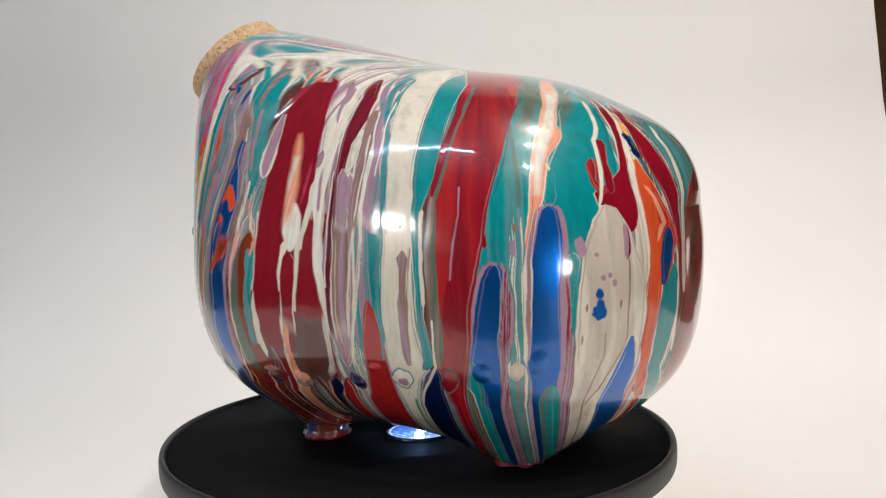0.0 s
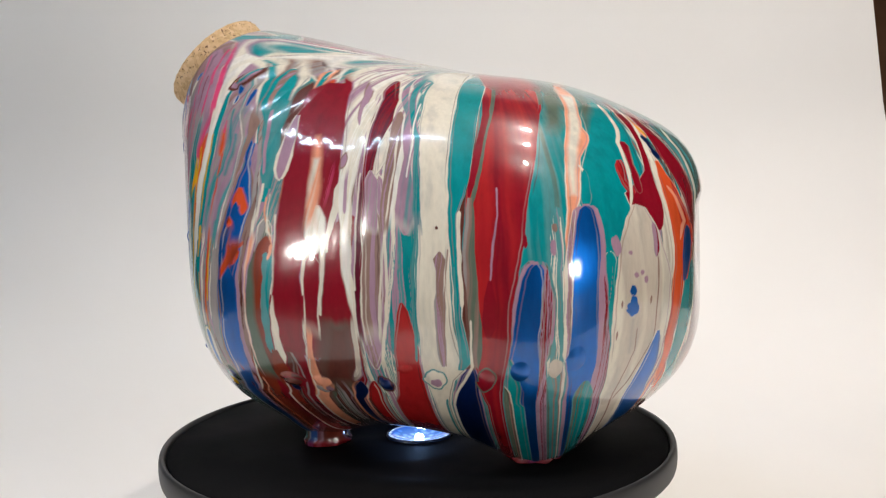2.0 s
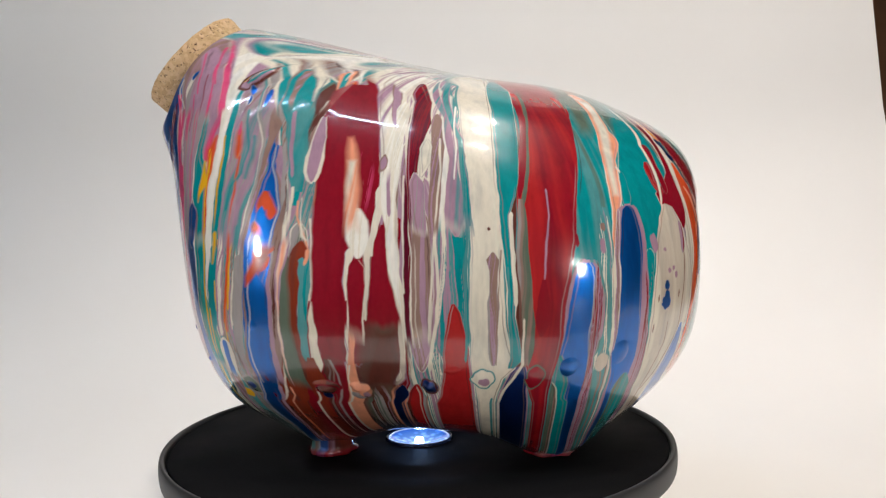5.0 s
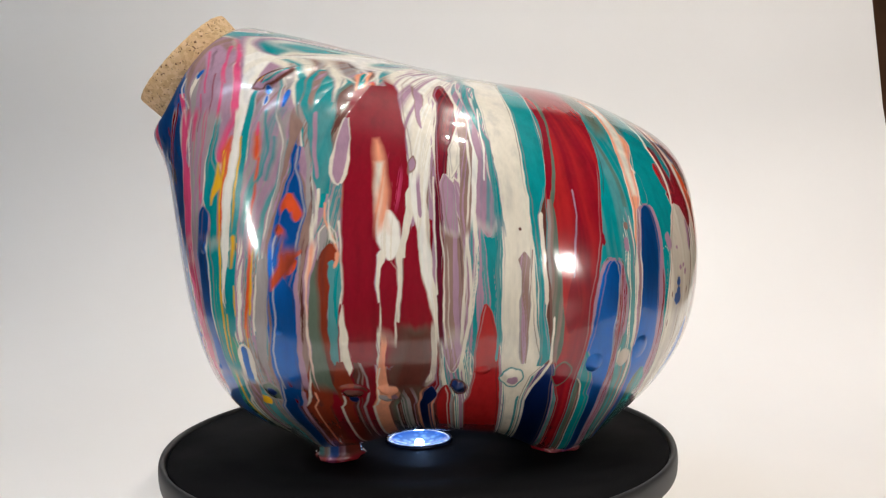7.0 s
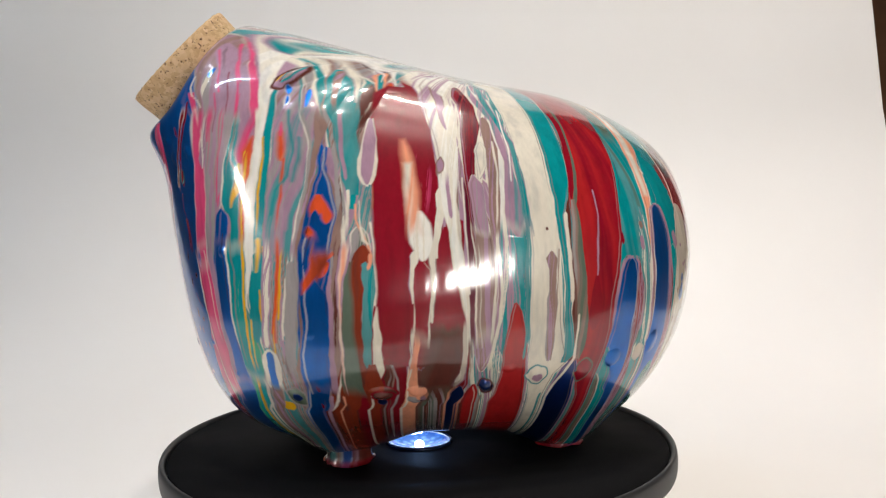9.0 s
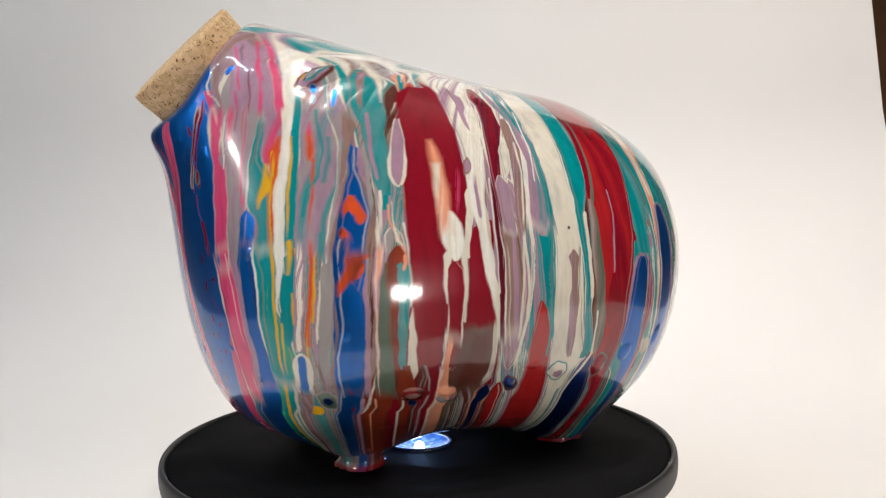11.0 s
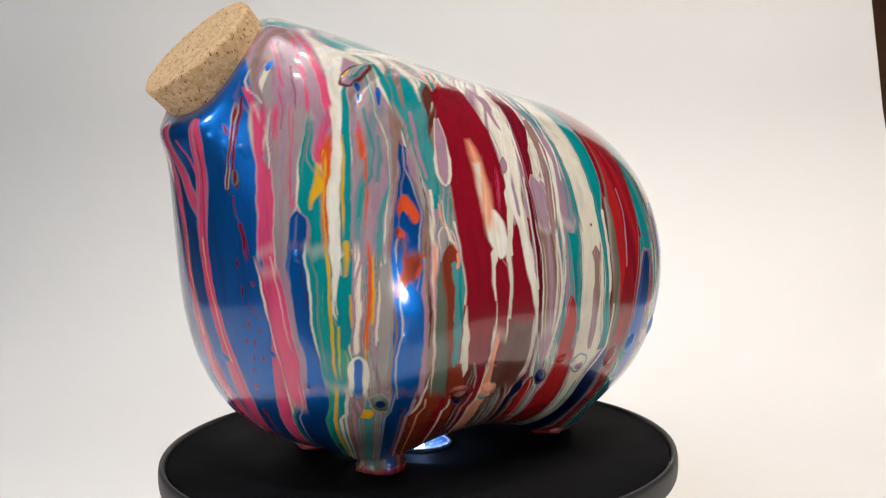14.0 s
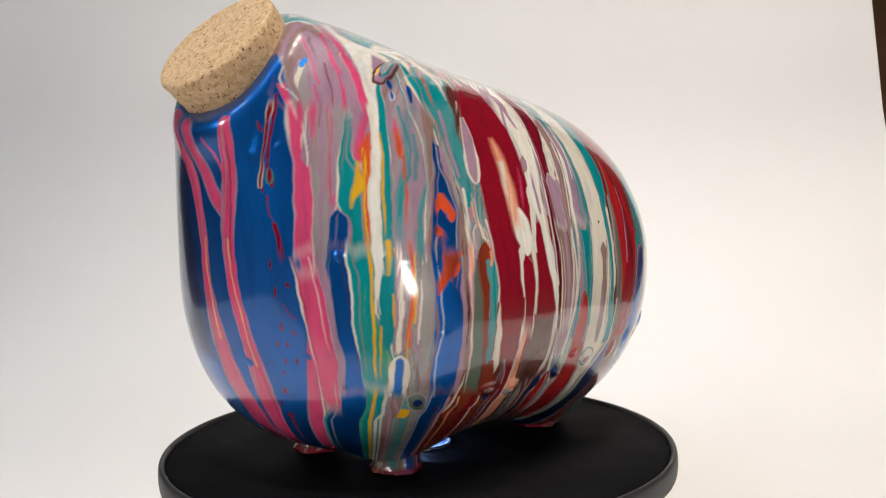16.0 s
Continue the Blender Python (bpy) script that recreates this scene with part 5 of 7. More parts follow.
    cv.blob("blue", -158.4, 40.2, 0.47, 1.00, dome=1)
    # bumps in the wet paint
    cv.blob("blue", -68.6, 41.1, 2.48, 3.31, dome=1.2)
    cv.blob("blue", -54.5, 44.5, 2.43, 4.18, dome=1.2)
    cv.blob("sand", -59.4, 41.8, 1.90, 3.09, dome=0.8)
    cv.blob("blue", -141.8, 55.9, 0.88, 1.68, dome=0.8)
    # shoulder
    cv.band("ivory", (159.5, -175.9, -175.1), (153.3, -164.9, -164.4), (148.6, -160.5, -156.9), (145.7, -158.5, -152.3), (141.8, -156.5, -153.4), (137.8, -154.7, -152.6), (132.9, -153.3, -151.6), (127.2, -152.6, -151.0), (117.9, -152.4, -150.9), (108.7, -152.7, -151.2))
    cv.band("teal", (160.3, -175.7, -175.4), (157.6, -173.4, -170.8), (154.6, -166.7, -166.1), (152.1, -163.0, -162.3), (149.6, -160.1, -158.4), (147.6, -157.7, -156.5))
    cv.band("teal", (146.8, -155.9, -155.6), (143.9, -153.5, -152.6), (140.7, -151.2, -149.7), (136.6, -148.6, -146.8), (131.6, -146.2, -142.8), (126.7, -144.4, -140.2), (121.0, -142.4, -138.7), (117.3, -140.8, -138.8), edge="ivory")
    cv.band("teal", (141.8, -149.7, -148.7), (138.6, -148.1, -145.7), (133.6, -145.9, -142.5), (128.6, -143.9, -140.8), bare=True)
    cv.band("lilac", (141.2, -149.3, -149.0), (136.6, -146.8, -146.5), (131.6, -144.9, -144.6), (125.8, -143.4, -143.0), rough=0.06, bare=True, wide_line=True)
    cv.band("lilac taupe", (147.9, -156.1, -155.9), (145.6, -153.6, -152.9), (142.5, -150.7, -149.8), edge="ivory")
    cv.band("lilac grey taupe", (146.6, -153.6, -153.1), (143.6, -150.2, -147.4), (140.9, -147.4, -143.3), (137.7, -143.9, -140.0), scale=0.9, bare=True)
    cv.band("ivory", (148.7, -157.1, -156.9), (144.9, -151.3, -151.0), (141.3, -147.1, -146.7), (136.6, -143.4, -142.9), (132.5, -142.1, -141.6), (128.6, -141.1, -140.5), rough=0.06, bare=True, wide_line=True)
    cv.band("ivory", (147.3, -155.8, -155.7), (143.3, -152.0, -151.7), (139.0, -148.9, -148.5), rough=0.06, bare=True, wide_line=True)
    cv.band("ivory", (148.6, -158.7, -157.9), (143.9, -147.4, -147.2), (141.6, -142.1, -141.7), (140.4, -137.5, -136.9), (139.1, -132.9, -132.3), rough=0.06, bare=True, wide_line=True)
    cv.band("ivory", (149.8, -161.7, -160.9), (145.3, -150.3, -150.3), (136.6, -137.6, -137.2), rough=0.06, bare=True, wide_line=True)
    cv.band("ivory", (145.0, -154.1, -154.0), (139.7, -150.2, -150.1), (132.6, -146.8, -146.6), (124.0, -143.6, -143.4), (117.4, -141.8, -141.6), rough=0.06, bare=True, wide_line=True)
    cv.band("lilac taupe lilac", (140.7, -154.2, -151.8), (136.7, -152.3, -148.8), (130.8, -150.7, -146.1), (125.1, -149.8, -144.0), (117.6, -148.5, -143.0), (112.1, -147.7, -143.0), (106.6, -147.0, -143.1), scale=1.0, bare=True)
    cv.band("sea teal", (128.9, -150.7, -148.5), (121.4, -149.4, -145.9), (112.1, -148.2, -144.1), (103.0, -147.0, -143.6), rise=0, soft=3)
    cv.blob("blue", -149.9, 132.7, 0.42, 4.28)
    cv.blob("blue", -147.5, 132.3, 0.42, 3.52)
    cv.blob("blue", -144.5, 122.7, 0.70, 3.75)
    cv.blob("olive", -152.4, 138.7, 0.93, 4.05, edge="ivory", dome=2.2)
    cv.blob("lilac", -151.8, 139.7, 0.59, 1.84)
    cv.blob("yellow", -152.7, 138.7, 0.37, 1.41)
    cv.band("ivory", (140.8, -154.3, -154.1), (143.2, -155.0, -154.8), (143.7, -154.5, -154.3), (144.5, -154.3, -154.1), rough=0.06, bare=True, wide_line=True)
    cv.blob("", -142.0, 129.6, 4.16, 13.05, dome=1.6)
    cv.band("pink", (151.5, -164.8, -164.6), (144.5, -161.3, -161.0), (138.0, -159.1, -158.8), rough=0.06, bare=True, wide_line=True)
    cv.band("pink", (149.2, -166.0, -165.8), (141.6, -163.2, -163.0), (134.4, -161.6, -161.3), rough=0.06, bare=True, wide_line=True)
    cv.band("crimson", (141.6, -161.7, -161.5), (132.6, -159.7, -159.6), (125.6, -158.9, -158.7), rough=0.06, bare=True, wide_line=True)
    cv.band("pink", (134.4, -158.3, -158.1), (125.6, -157.2, -157.0), (117.0, -157.1, -156.9), rough=0.06, bare=True, wide_line=True)
    cv.band("pink", (156.4, -168.9, -168.7), (147.2, -159.6, -159.4), (136.9, -154.6, -154.3), (127.3, -152.8, -152.4), (119.8, -152.2, -151.8), rough=0.06, bare=True, wide_line=True)
    cv.band("peach", (87.2, -182.8, -182.3), (75.8, -183.5, -183.0), (64.3, -183.6, -183.1), (52.6, -183.5, -182.9), rough=0.06, bare=True, wide_line=True)
    cv.band("peach", (87.6, -177.1, -176.7), (76.6, -177.3, -176.9), (65.5, -176.4, -176.0), (54.2, -175.8, -175.4), (44.6, -175.3, -174.8), rough=0.06, bare=True, wide_line=True)
    # lower middle again
    cv.band("crimson", (93.0, -132.3, -112.0), (84.8, -131.6, -111.5), (75.6, -130.6, -111.2), (66.4, -130.3, -111.2), (58.8, -130.7, -111.4), (51.0, -131.2, -111.9), (42.9, -132.4, -113.1), bare=True)
    cv.band("olive", (67.4, -118.9, -111.2), (58.9, -121.2, -111.1), (47.2, -123.6, -112.4), (32.0, -128.5, -116.8), rise=0, soft=5)
    cv.band("brown", (58.9, -121.6, -110.3), (43.1, -125.1, -111.5), (29.7, -129.8, -115.2), rise=0, soft=5)
    cv.band("ivory sand", (118.9, -130.0, -128.2), (116.2, -129.6, -126.6), (110.6, -128.6, -124.9), (103.2, -127.6, -123.7), (97.6, -126.9, -123.2), (92.1, -126.1, -120.5), (87.5, -125.7, -117.8), (83.9, -125.2, -117.8), (79.3, -124.5, -118.6), (77.1, -124.3, -118.8), scale=0.4, bare=True)
    cv.band("peach", (118.9, -130.2, -127.9), (115.3, -129.5, -126.1), (108.7, -128.4, -124.5), (103.1, -126.4, -123.7), (97.6, -124.7, -123.0), rise=0, soft=1.2)
    cv.band("ivory ivory lilac", (143.9, -145.6, -144.9), (140.2, -136.9, -129.0), (135.6, -131.6, -120.9), (131.0, -127.7, -120.5), (125.4, -124.4, -117.2), (122.3, -122.9, -116.7), (115.9, -121.3, -115.4), (108.5, -120.1, -116.7), (101.1, -119.5, -117.0), (94.8, -120.0, -117.5), (89.3, -121.0, -117.7), (83.9, -120.6, -118.3), (79.3, -120.6, -118.7), (74.7, -120.2, -118.8), (70.2, -120.8, -119.5), (64.6, -121.3, -120.8), (57.3, -122.1, -121.8), scale=0.8, bare=True)
    cv.blob("lilac", -118.8, 123.8, 1.11, 2.53, edge="taupe")
    cv.blob("lilac", -119.3, 107.2, 0.98, 2.21, edge="taupe")
    cv.blob("lilac", -119.6, 121.2, 0.61, 2.49)
    cv.band("lilac", (114.3, -116.4, -115.3), (106.5, -115.0, -113.5), (97.4, -113.9, -112.4), (84.7, -113.1, -111.5), (75.6, -113.2, -111.2), (66.5, -112.4, -111.2), bare=True)
    cv.band("lilac", (101.2, -119.3, -118.6), (97.5, -118.7, -118.0), (92.9, -118.6, -117.9), rough=0.06, bare=True, wide_line=True)
    cv.band("plum crimson plum", (135.0, -120.7, -118.2), (132.2, -118.7, -114.4), (127.1, -115.9, -110.6), (122.3, -115.4, -109.1), (115.7, -114.8, -108.4), (106.4, -113.2, -109.0), (97.4, -112.2, -110.7), (84.7, -111.5, -110.1), (73.8, -111.7, -110.1), (62.8, -111.9, -110.8), edge="ivory", line=0.4, scale=0.6)
    cv.band("lilac", (142.8, -140.8, -140.6), (137.8, -128.4, -126.4), (132.3, -121.1, -118.7), (127.2, -117.6, -116.2), bare=True)
    cv.band("ivory", (140.2, -132.4, -131.8), (135.5, -122.8, -122.0), (130.8, -117.5, -116.6), rough=0.06, bare=True, wide_line=True)
    cv.band("ivory", (132.2, -114.3, -112.8), (125.1, -110.3, -108.8), (117.4, -108.2, -106.9), (111.8, -107.7, -106.4), (104.5, -107.4, -106.1), (97.3, -105.9, -104.8), (88.2, -104.9, -103.7), rough=0.06, bare=True, wide_line=True)
    cv.band("lilac", (123.1, -108.4, -106.9), (115.5, -105.5, -104.1), (108.1, -103.9, -102.6), (100.8, -104.1, -102.9), (93.6, -104.2, -103.0), rough=0.06, bare=True, wide_line=True)
    cv.band("ivory", (129.0, -107.7, -106.7), (119.2, -103.3, -102.5), (111.7, -101.2, -100.4), (104.4, -102.3, -101.5), (98.1, -103.1, -102.3), (91.8, -103.3, -102.6), rough=0.06, bare=True, wide_line=True)
    cv.band("red", (78.8, -122.2, -121.3), (77.1, -123.0, -120.6), (73.8, -123.5, -120.0), (70.1, -123.6, -120.2), (62.7, -124.0, -121.3), (55.0, -124.3, -122.3), (47.0, -124.9, -123.4), bare=True)
    cv.band("lilac ivory", (75.7, -124.3, -123.5), (72.0, -124.8, -123.7), (64.5, -124.9, -124.0), (56.9, -124.6, -123.9), (47.0, -125.3, -124.7), (38.5, -127.2, -126.7), scale=1.5, bare=True)
    cv.band("peach", (66.4, -123.7, -123.2), (58.8, -123.7, -123.0), (51.0, -124.2, -123.1), (42.9, -125.9, -124.4), (37.5, -127.4, -125.0), (31.8, -128.6, -125.5), (25.5, -130.7, -128.2), (11.9, -149.6, -147.7), bare=True)
    cv.band("ivory", (42.8, -125.8, -125.4), (37.4, -127.4, -127.1), (32.9, -128.2, -127.8), (28.0, -129.5, -129.1), (17.1, -139.4, -138.9), rough=0.06, bare=True, wide_line=True)
    cv.band("crimson", (88.9, -118.1, -117.4), (84.8, -118.3, -116.6), (79.3, -118.6, -115.8), (70.2, -119.3, -115.1), (62.7, -120.6, -114.3), bare=True)
    cv.band("ivory sand", (99.3, -117.9, -115.7), (88.4, -116.8, -113.9), (79.3, -115.9, -113.4), (72.9, -115.5, -113.4), (69.6, -115.1, -112.9), (66.5, -113.9, -112.3), (59.0, -113.4, -112.4), (47.3, -114.1, -112.8), (40.1, -115.1, -113.8), (36.4, -117.5, -115.4), bare=True)
    cv.band("ivory", (91.3, -133.1, -132.7), (81.2, -131.8, -131.4), (70.0, -130.8, -130.4), (60.6, -130.9, -130.5), rough=0.06, bare=True, wide_line=True)
    cv.band("ivory", (64.4, -130.6, -130.1), (57.7, -131.2, -130.2), (52.8, -131.6, -130.1), (47.7, -132.0, -130.4), (42.5, -132.5, -130.6), (38.1, -133.4, -132.3), (35.4, -134.2, -133.8), edge="crimson", line=0.3)
    cv.band("rust brown rust", (83.9, -134.9, -132.4), (77.4, -135.3, -131.9), (69.9, -135.8, -132.2), (60.4, -136.3, -133.1), (50.5, -137.0, -134.1), (42.1, -138.3, -135.2), (28.1, -143.1, -139.6), (13.7, -160.4, -152.5), scale=0.35, bare=True)
    cv.band("teal sea", (78.4, -133.7, -132.0), (70.0, -132.8, -131.3), (60.5, -132.8, -131.1), (50.7, -133.4, -132.0), (43.4, -134.1, -133.0), bare=True)
    cv.band("ivory", (92.3, -138.7, -138.0), (84.8, -137.5, -136.9), (77.4, -136.6, -135.9), (70.8, -136.0, -135.3), rough=0.06, bare=True, wide_line=True)
    cv.band("ivory", (70.8, -135.8, -135.5), (62.3, -135.8, -135.5), (54.4, -136.2, -135.9), (46.3, -137.2, -136.9), (38.7, -138.8, -138.4), (31.7, -140.9, -140.5), (27.4, -143.0, -142.6), rough=0.06, bare=True, wide_line=True)
    cv.band("peach", (81.2, -132.6, -132.1), (78.4, -132.4, -131.8), (76.0, -132.6, -132.0), rough=0.06, bare=True, wide_line=True)
    cv.blob("brown", -132.5, 34.6, 2.50, 1.88, edge="crimson", dome=1.2)
    cv.blob("navy", -133.8, 30.8, 1.17, 1.50)
    cv.blob("peach", -125.6, 34.6, 2.09, 1.85, dome=1.4)
    cv.blob("grey", -127.0, 31.1, 1.31, 1.46, dome=1)
    cv.blob("navy", -108.7, 34.1, 1.69, 2.46, edge="brown", dome=1.4)
    cv.band("navy", (35.1, -116.7, -113.9), (31.2, -118.2, -114.9), (24.9, -120.7, -118.8), edge="peach", line=0.4)
    cv.band("teal", (77.3, -154.3, -154.1), (63.2, -154.2, -153.9), (48.5, -154.2, -154.0), (32.4, -155.3, -155.0), rough=0.06, bare=True, wide_line=True)
    cv.band("green", (52.3, -153.9, -153.5), (36.6, -154.8, -154.4), (16.4, -159.4, -159.0), rough=0.06, bare=True, wide_line=True)
    cv.blob("crimson", -168.0, 59.1, 0.21, 1.50)
    cv.blob("crimson", -169.2, 53.3, 0.23, 0.96)
    cv.blob("crimson", -166.0, 57.4, 0.31, 0.75)
    cv.blob("crimson", -167.3, 53.2, 0.22, 1.14)
    cv.blob("crimson", -168.6, 70.0, 0.21, 2.19)
    cv.blob("crimson", -168.8, 79.0, 0.21, 1.80)
    cv.blob("crimson", -166.2, 72.9, 0.40, 0.90)
    cv.blob("crimson", -165.9, 48.0, 0.21, 1.16)
    cv.blob("crimson", -171.9, 32.7, 0.26, 0.89)
    cv.blob("crimson", -169.7, 25.2, 0.51, 0.74)
    cv.blob("crimson", -142.0, 49.6, 0.20, 1.16)
    cv.blob("crimson", -141.7, 44.5, 0.21, 1.01)
    cv.blob("crimson", -142.8, 36.3, 0.32, 1.11)
    cv.blob("crimson", -144.0, 29.6, 0.22, 1.01)
    cv.blob("blue", -171.5, 118.6, 0.89, 1.56, dome=0.5)
    cv.blob("blue", -163.9, 50.1, 0.61, 1.14, dome=0.5)
    cv.blob("blue", -176.9, 46.1, 1.17, 1.65, dome=0.4)
    cv.band("ivory", (89.5, -134.7, -134.4), (85.8, -134.0, -133.7), (83.8, -133.0, -132.7), rough=0.06, bare=True, wide_line=True)
    cv.band("ivory", (90.8, -102.5, -102.1), (81.7, -102.4, -102.1), (70.8, -103.1, -102.8), (57.7, -104.2, -103.9), rough=0.06, bare=True, wide_line=True)
    cv.band("ivory", (105.4, -110.3, -109.7), (96.2, -109.8, -109.3), (83.4, -107.7, -107.2), (68.7, -107.5, -107.0), (53.5, -108.3, -107.8), rough=0.06, bare=True, wide_line=True)
    cv.band("ivory", (99.9, -112.5, -112.1), (87.0, -111.6, -111.2), (74.2, -110.0, -109.7), (57.2, -110.6, -110.3), rough=0.06, bare=True, wide_line=True)
    cv.band("ivory", (113.1, -121.6, -120.9), (103.7, -119.3, -118.6), (94.3, -118.0, -117.4), (85.1, -115.5, -114.8), (74.0, -114.4, -113.7), (64.6, -113.9, -113.2), (57.0, -112.5, -111.8), rough=0.06, bare=True, wide_line=True)
    cv.band("lilac", (105.3, -102.3, -101.6), (96.2, -101.9, -101.2), (83.6, -101.3, -100.7), (72.7, -101.3, -100.6), rough=0.06, bare=True, wide_line=True)
    cv.band("sea", (114.3, -98.5, -97.8), (105.2, -96.7, -96.0), (94.4, -96.1, -95.4), (81.9, -96.5, -95.8), (69.3, -96.9, -96.2), (56.3, -97.0, -96.3), (42.7, -97.7, -97.0), rough=0.06, bare=True, wide_line=True)
    cv.band("taupe", (80.3, -87.4, -87.1), (66.1, -88.1, -87.8), (51.3, -88.7, -88.3), (41.6, -89.3, -88.9), rough=0.06, bare=True, wide_line=True)
    cv.band("sea", (75.1, -85.7, -85.2), (62.6, -85.4, -84.9), (51.6, -84.7, -84.2), (44.0, -84.8, -84.2), rough=0.06, bare=True, wide_line=True)
    cv.band("sea", (108.3, -147.2, -146.9), (93.5, -145.6, -145.4), (78.8, -144.8, -144.5), (64.0, -144.7, -144.4), (48.3, -146.0, -145.6), rough=0.06, bare=True, wide_line=True)
    cv.band("ivory", (86.2, -144.6, -144.4), (71.5, -144.2, -144.0), (56.3, -144.8, -144.6), (42.1, -146.3, -146.1), rough=0.06, bare=True, wide_line=True)
    cv.band("yellow", (86.2, -146.3, -146.0), (75.1, -146.3, -146.0), (60.0, -146.6, -146.2), rough=0.06, bare=True, wide_line=True)
    cv.band("grey", (108.2, -145.3, -145.0), (93.5, -143.6, -143.3), (78.9, -143.1, -142.8), rough=0.06, bare=True, wide_line=True)
    cv.blob("orange", -141.7, 97.8, 1.41, 2.19)
    cv.blob("orange", -140.1, 93.4, 0.98, 3.64)
    cv.blob("orange", -142.4, 89.1, 0.92, 3.10)
    cv.blob("orange", -141.8, 85.4, 0.83, 3.28)
    cv.blob("orange", -140.2, 81.1, 1.93, 2.55)
    cv.blob("orange", -139.9, 77.4, 1.48, 2.92)
    cv.blob("orange", -141.1, 73.8, 1.13, 3.12)
    cv.blob("orange", -142.1, 70.0, 0.48, 2.41)
    cv.blob("blue", -141.8, 96.0, 0.44, 0.91)
    cv.blob("blue", -138.9, 82.5, 0.45, 1.09)
    cv.blob("blue", -140.8, 77.1, 0.37, 0.73)
    cv.band("crimson rust", (44.6, -133.2, -131.9), (36.0, -135.3, -131.7), (26.3, -138.7, -134.5), (16.7, -146.2, -141.9), scale=0.5, bare=True)
    cv.band("ivory", (33.7, -134.8, -134.4), (28.9, -135.7, -135.3), (18.8, -142.6, -142.3), rough=0.06, bare=True, wide_line=True)
    cv.blob("brown", -132.7, 33.0, 1.79, 1.63, edge="crimson", dome=1.2)
    cv.blob("navy", -133.4, 30.8, 0.90, 1.20)
    cv.band("peach", (33.8, -139.3, -139.0), (30.3, -140.0, -139.7), (27.0, -141.5, -141.1), rough=0.06, bare=True, wide_line=True)
    cv.band("lilac", (33.8, -141.5, -140.9), (27.7, -143.2, -142.6), (18.9, -149.4, -148.7), rough=0.06, bare=True, wide_line=True)
    #  ear
    cv.band("teal sea teal", (157.4, -169.0, -170.7), (153.7, -165.5, -164.9), (149.9, -161.7, -159.2), (147.7, -159.6, -157.0), scale=0.5)
    cv.band("lilac taupe lilac grey lilac", (145.2, -156.9, -154.7), (140.8, -155.5, -151.3), (136.1, -154.2, -148.7), (131.6, -153.1, -146.6), (125.3, -152.1, -144.5), (119.2, -151.4, -143.0), (113.1, -150.9, -141.8), (108.6, -150.7, -141.2), scale=0.8, bare=True, blunt='foot')
    cv.band("ivory white ivory", (155.5, -167.2, -167.1), (152.3, -164.1, -163.6), (149.5, -161.8, -160.3), (147.2, -160.3, -157.0), (144.3, -158.8, -156.2), (140.5, -157.3, -155.4), (134.7, -155.7, -153.9), (128.5, -154.4, -153.2), (119.4, -153.3, -152.4), (108.9, -152.9, -151.8), scale=0.5, blunt='foot')
    cv.band("ivory", (148.1, -157.4, -156.6), (146.4, -156.0, -154.2), (143.9, -153.3, -151.5), (141.1, -150.9, -149.8), (138.6, -149.2, -149.0))
    cv.band("taupe", (147.6, -156.2, -155.9), (145.4, -154.0, -153.2), (142.5, -151.5, -150.6), (141.5, -150.4, -150.1))
    cv.band("teal", (138.0, -154.6, -154.1), (134.7, -153.9, -153.2), (128.5, -153.3, -152.3), (119.3, -152.4, -151.4), (108.8, -151.7, -150.6), blunt='foot')
    cv.band("teal", (146.2, -156.2, -155.9), (143.7, -153.9, -153.1), (140.9, -151.8, -150.7), (138.3, -150.1, -148.6), (134.9, -148.6, -146.9), (128.5, -145.9, -144.5), (122.2, -143.9, -143.1), (116.0, -142.4, -141.8), (108.3, -141.2, -140.4), edge='ivory', blunt='foot')
    cv.band("taupe grey", (144.6, -154.9, -154.6), (142.9, -153.8, -153.0), (139.5, -152.1, -150.8), (135.5, -150.0, -149.4), (132.9, -149.0, -148.7))
    cv.band("teal", (142.1, -150.1, -148.9), (140.6, -149.6, -147.1), (138.5, -148.8, -145.2), (135.1, -147.3, -143.1), (131.7, -146.2, -141.7), (128.5, -145.4, -140.9), (125.3, -144.4, -140.5), (122.1, -143.1, -140.2), (119.0, -142.3, -140.1), (115.9, -141.6, -139.4), (108.2, -139.6, -137.5), edge='taupe', blunt='foot')
    cv.band("lilac taupe", (141.7, -149.5, -148.7), (140.2, -148.5, -147.9), (135.0, -146.2, -145.8), (128.5, -144.1, -143.8), (122.2, -142.7, -142.2), (115.9, -141.3, -140.8), (108.3, -139.9, -139.3), blunt='foot')
    cv.band("ivory", (143.2, -150.3, -149.3), (141.3, -148.2, -147.0), (138.6, -145.8, -144.9), (135.2, -143.7, -143.0), (131.8, -142.1, -141.6), (129.4, -141.2, -140.9))
    cv.band("lilac grey taupe", (147.1, -154.0, -154.7), (145.0, -151.9, -149.8), (141.9, -147.5, -143.5), (138.9, -144.6, -139.9), (136.1, -142.8, -137.6), scale=0.7)
    cv.band("brown olive brown", (136.3, -142.6, -141.2), (133.9, -142.1, -139.4), (130.5, -141.1, -138.3), (126.6, -140.0, -137.9), (122.1, -139.2, -137.8), (115.9, -138.7, -137.9), (108.2, -137.9, -137.2), soft=0.6, blunt='foot')
    cv.band("lilac taupe", (129.9, -138.8, -138.1), (124.0, -138.6, -136.8), (119.0, -137.9, -135.7), (112.7, -137.1, -134.0), (108.1, -136.9, -133.1), edge='ivory', blunt='foot')
